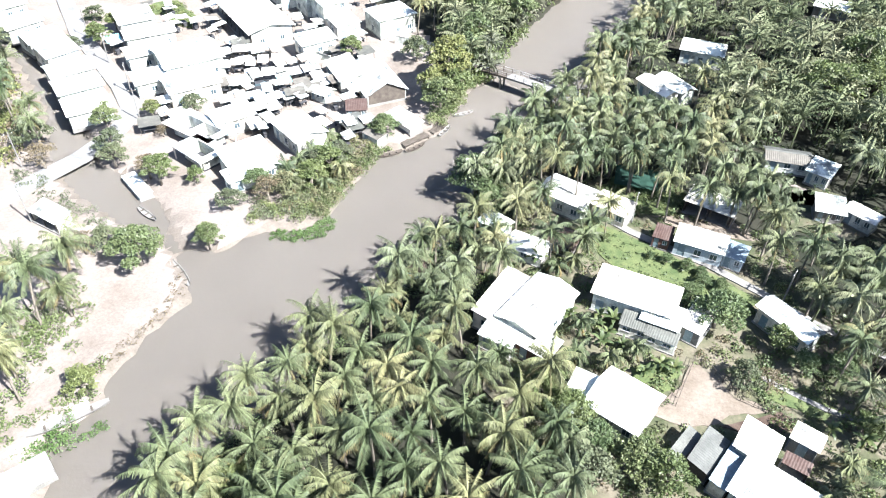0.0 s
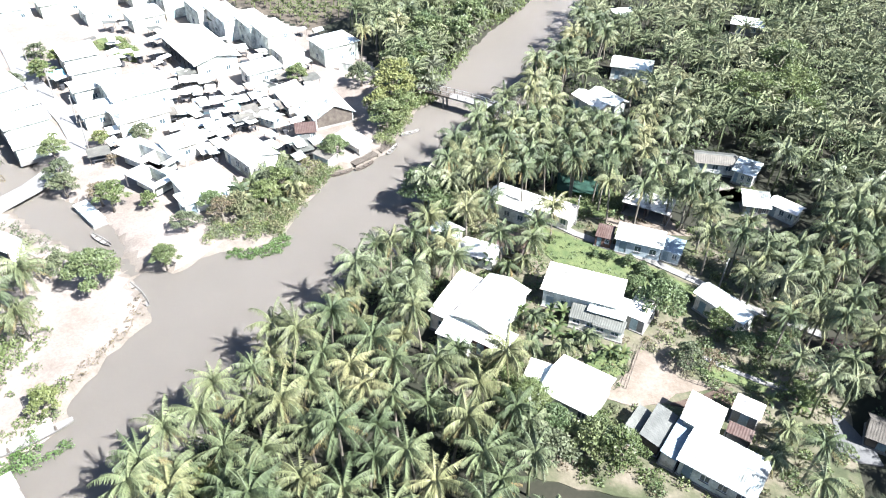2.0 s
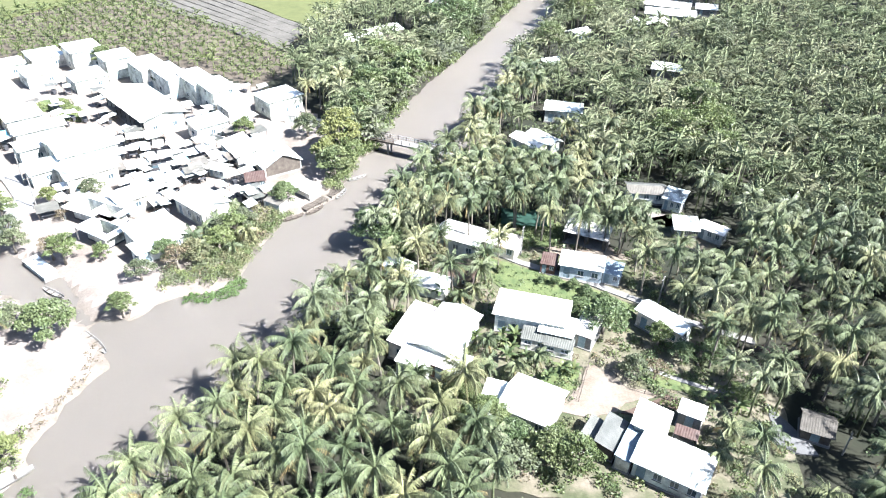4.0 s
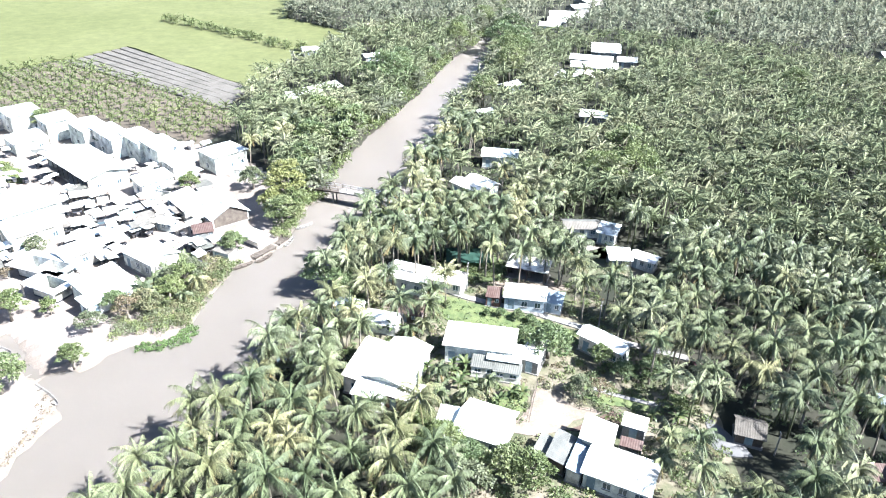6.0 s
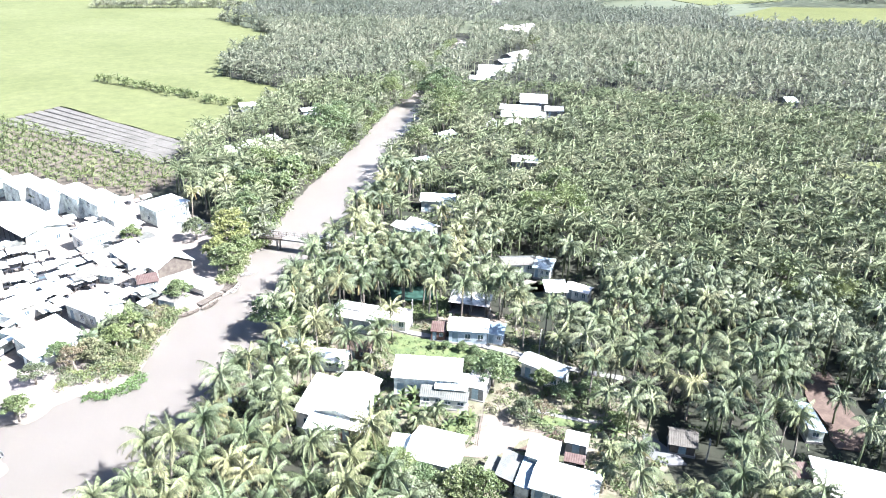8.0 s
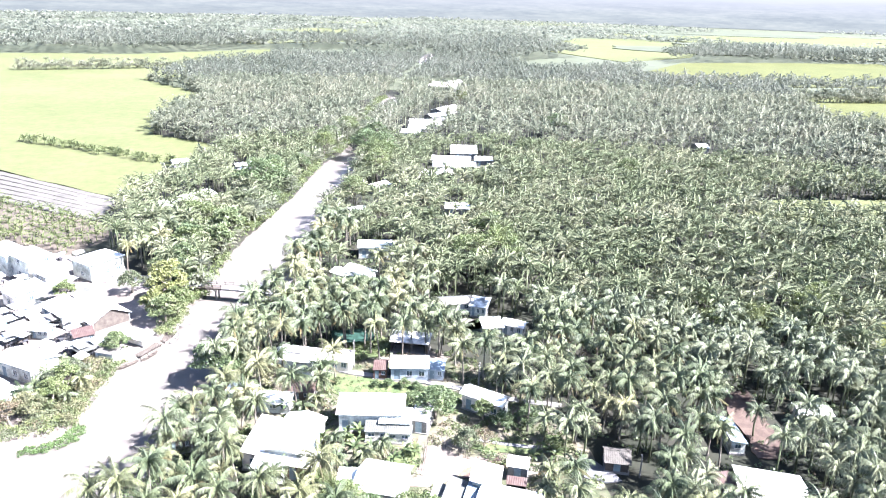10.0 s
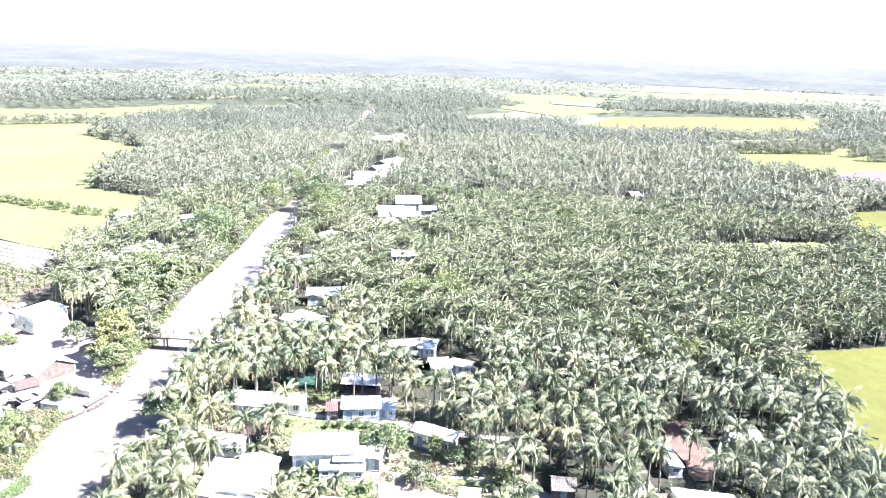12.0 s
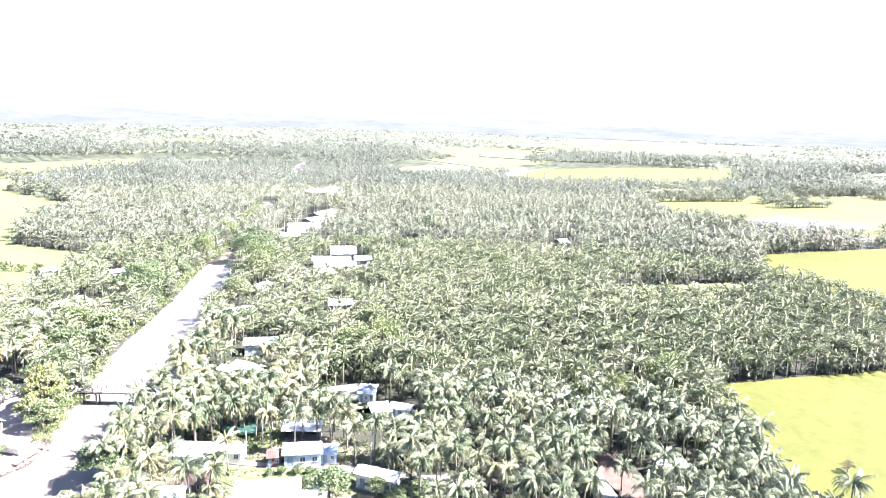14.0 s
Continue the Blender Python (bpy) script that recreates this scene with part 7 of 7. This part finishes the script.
def pole(x, y, h, label):
    top = empty("utility_pole", pose(x, y, LAND, 0, 0, rnd.uniform(0, 180)), label, "utility pole", "utility poles")
    shape("post", *tube([(0, 0, -0.5), (0, 0, h)], [0.13, 0.09], 8), M["concrete"], top)
    shape("crossarm", *box_geo(-0.7, -0.05, h - 0.5, 0.7, 0.05, h - 0.4), M["wood"], top)
    for s in (-0.6, 0.6):
        shape("insulator", *tube([(s, 0, h - 0.4), (s, 0, h - 0.22)], [0.05, 0.03], 6), M["frame"], top)


for x, y, h in ((-58.2, 106.9, 7.0), (-66.4, 121.6, 7.0), (-51.2, 137.4, 7.0), (-56.4, 147.6, 7.0), (-65.6, 160.6, 7.0), (-74.6, 172.6, 7.0), (54.8, 92.6, 6.0), (36.6, 110.0, 6.0), (65.6, 60.4, 4.0)):
    pole(x, y, h, "slim concrete utility pole with a crossarm")


def fence(x0, y0, x1, y1, label, h=1.1):
    L = math.hypot(x1 - x0, y1 - y0)
    top = empty("fence", pose(x0, y0, LAND + 0.2, 0, 0, math.degrees(math.atan2(y1 - y0, x1 - x0))), label, "fence")
    n = max(2, int(L / 1.3))
    for k in range(n + 1):
        px = L * k / n
        shape("post", *tube([(px, 0, -0.3), (px + rnd.uniform(-0.05, 0.05), rnd.uniform(-0.05, 0.05), h + rnd.uniform(-0.1, 0.1))], [0.05, 0.04], 5), M["wood"], top)
    for hz in (0.45, 0.95):
        shape("rail", *tube([(0, 0, hz), (L * 0.5, 0.03, hz - 0.05), (L, 0, hz)], [0.03, 0.03, 0.03], 5), M["wood"], top)


fence(35.2, 73.9, 39.4, 81.4, "rough wooden pole fence along a yard")
fence(40.2, 81.2, 43.2, 75.4, "rough wooden pole fence along a yard")
fence(43.4, 74.9, 48.8, 71.6, "rough wooden pole fence behind a house")
fence(53.6, 73.4, 54.4, 78.0, "rough wooden pole fence by a garden path")


def garden_wall(x0, y0, x1, y1, h):
    L = math.hypot(x1 - x0, y1 - y0)
    top = empty("garden_wall", pose(x0, y0, LAND + 0.2, 0, 0, math.degrees(math.atan2(y1 - y0, x1 - x0))), "long low whitewashed garden wall with pillars", "wall")
    n = max(2, int(L / 2.4))
    for k in range(n):
        shape("panel", *box_geo(L * k / n + 0.14, -0.06, -0.4, L * (k + 1) / n - 0.14, 0.06, h), M["white_wall"], top)
    for k in range(n + 1):
        shape("pillar", *box_geo(L * k / n - 0.14, -0.12, -0.4, L * k / n + 0.14, 0.12, h + 0.15), M["white_wall"], top)
    shape("coping", *box_geo(0.15, -0.1, h + 0.003, L - 0.15, 0.1, h + 0.07), M["concrete"], top)


garden_wall(-5.4, 174.2, 4.6, 170.6, 1.6)
garden_wall(-23.6, 167.0, -18.8, 163.9, 1.2)


def parked_car(x, y, deg, mat, label):
    top = empty("parked_car", pose(x, y, LAND + 0.24, 0, 0, deg), label, "car", "cars parked by the market")
    side = [(-1.9, 0.35), (-1.95, 0.75), (-1.75, 0.98), (1.0, 0.98), (1.75, 0.82), (1.9, 0.6), (1.88, 0.35)]
    cab = [(-1.6, 0.985), (-1.3, 1.42), (0.35, 1.42), (0.95, 0.985)]
    for name, prof, w, ww, m in (("body", side, 0.8, 0.76, mat), ("cabin", cab, 0.7, 0.58, "glass")):
        n = len(prof)
        lo = prof[0][1]
        v = []
        for s in (-1, 1):
            v += [(px, s * (w - (w - ww) * (pz - lo)), pz) for px, pz in prof]
        f = [tuple(range(n))[::-1], tuple(range(n, 2 * n))] + [(i, (i + 1) % n, (i + 1) % n + n, i + n) for i in range(n)]
        shape(name, v, f, M[m], top)
    shape("roof", *box_geo(-1.25, -0.57, 1.425, 0.3, 0.57, 1.46), M[mat], top)
    for wx in (-1.2, 1.2):
        for s in (-1, 1):
            tyre = shape("wheel", *tube([(wx, s * 0.64, 0.3), (wx, s * 0.82, 0.3)], [0.3, 0.3], 14), M["dark"], top)
            shape("rim", *tube([(wx, s * 0.81, 0.3), (wx, s * 0.83, 0.3)], [0.17, 0.15], 10), M["metal"], tyre)
    for s in (-1, 1):
        shape("headlight", *box_geo(1.8, s * 0.55 - 0.13, 0.62, 1.9, s * 0.55 + 0.13, 0.75), M["frame"], top)


for x, y, deg, m in ((-27.0, 176.4, 24, "dark"), (-23.4, 173.2, 30, "dark"), (-31.0, 151.2, 20, "dark")):
    parked_car(x, y, deg, m, "small dark car parked beside market stalls")


# banana plants and low nets
def banana_kind(seed):
    r = random.Random(seed)
    v, f = tube([(0, 0, -0.2), (0.05, 0, 0.9), (0.0, 0.05, 1.7)], [0.16, 0.13, 0.08], 6)
    stem = mesh_of("stem", v, f, M["leaf_light"], True)
    leaves = []
    for i in range(9):
        a, up = i * 2.4 + r.uniform(-0.3, 0.3), radians(75 - 55 * i / 9)
        v, f = [], []
        L, n = r.uniform(1.7, 2.3), 7
        x = z = 0.0
        for k in range(n + 1):
            s = k / n
            ang = up - 1.5 * s ** 1.4
            w = 0.30 * math.sin(math.pi * min(1, 0.08 + 0.9 * s)) ** 0.7
            c, sn = math.cos(a), math.sin(a)
            for o, dz in ((-w, 0.08 * w), (0, 0), (w, 0.08 * w)):
                v.append((x * c - o * sn, x * sn + o * c, 1.65 + z + dz - 0.25 * abs(o)))
            x += L / n * math.cos(ang)
            z += L / n * math.sin(ang)
        for k in range(n):
            q = 3 * k
            f += [(q, q + 1, q + 4, q + 3), (q + 1, q + 2, q + 5, q + 4)]
        leaves.append(mesh_of("leaf", v, f, M["banana"], True))
    return stem, leaves


BANANAS = [banana_kind(i) for i in range(3)]
for x, y in ((28.6, 85.0), (29.6, 87.2), (28.0, 88.2), (27.2, 86.4), (34.5, 79.4), (36.0, 78.9), (32.2, 78.4), (24.9, 86.6), (23.9, 88.2), (27.4, 83.2), (30.2, 82.8), (55.6, 68.6), (56.8, 70.6), (52.4, 70.2), (20.6, 99.2), (30.6, 94.8)):
    stem, leaves = rnd.choice(BANANAS)
    top = empty("banana_plant", pose(x, y, LAND + 0.1, 0, 0, rnd.uniform(0, 360)) @ Matrix.Scale(rnd.uniform(0.65, 1.0), 4), "banana plant with broad bright green leaves", "banana plant", "banana plants")
    child(new("stem", stem), top)
    for me in leaves:
        child(new("leaf", me), top)


def shade_net():
    top = empty("shade_net", pose(39.8, 120.2, LAND, 0, 0, -14), "dark green shade net on thin posts below palms", "shade net")
    n, w, d = 9, 8.6, 6.0
    v, f = [], []
    for j in range(n):
        for i in range(n):
            a, b_ = i / (n - 1), j / (n - 1)
            v.append((w * (a - 0.5), d * (b_ - 0.5), 1.75 - 0.22 * abs(math.sin(3 * math.pi * a)) * math.sin(math.pi * b_) + rnd.uniform(-0.04, 0.04)))
    for j in range(n - 1):
        for i in range(n - 1):
            q = j * n + i
            f.append((q, q + 1, q + n + 1, q + n))
    shape("net", v, f, M["net"], top)
    for px in (-1, -0.33, 0.33, 1):
        for py in (-1, 1):
            shape("post", *tube([(px * w / 2, py * d / 2, -0.2), (px * w / 2, py * d / 2, 1.75)], [0.04, 0.035], 5), M["wood"], top)


shade_net()
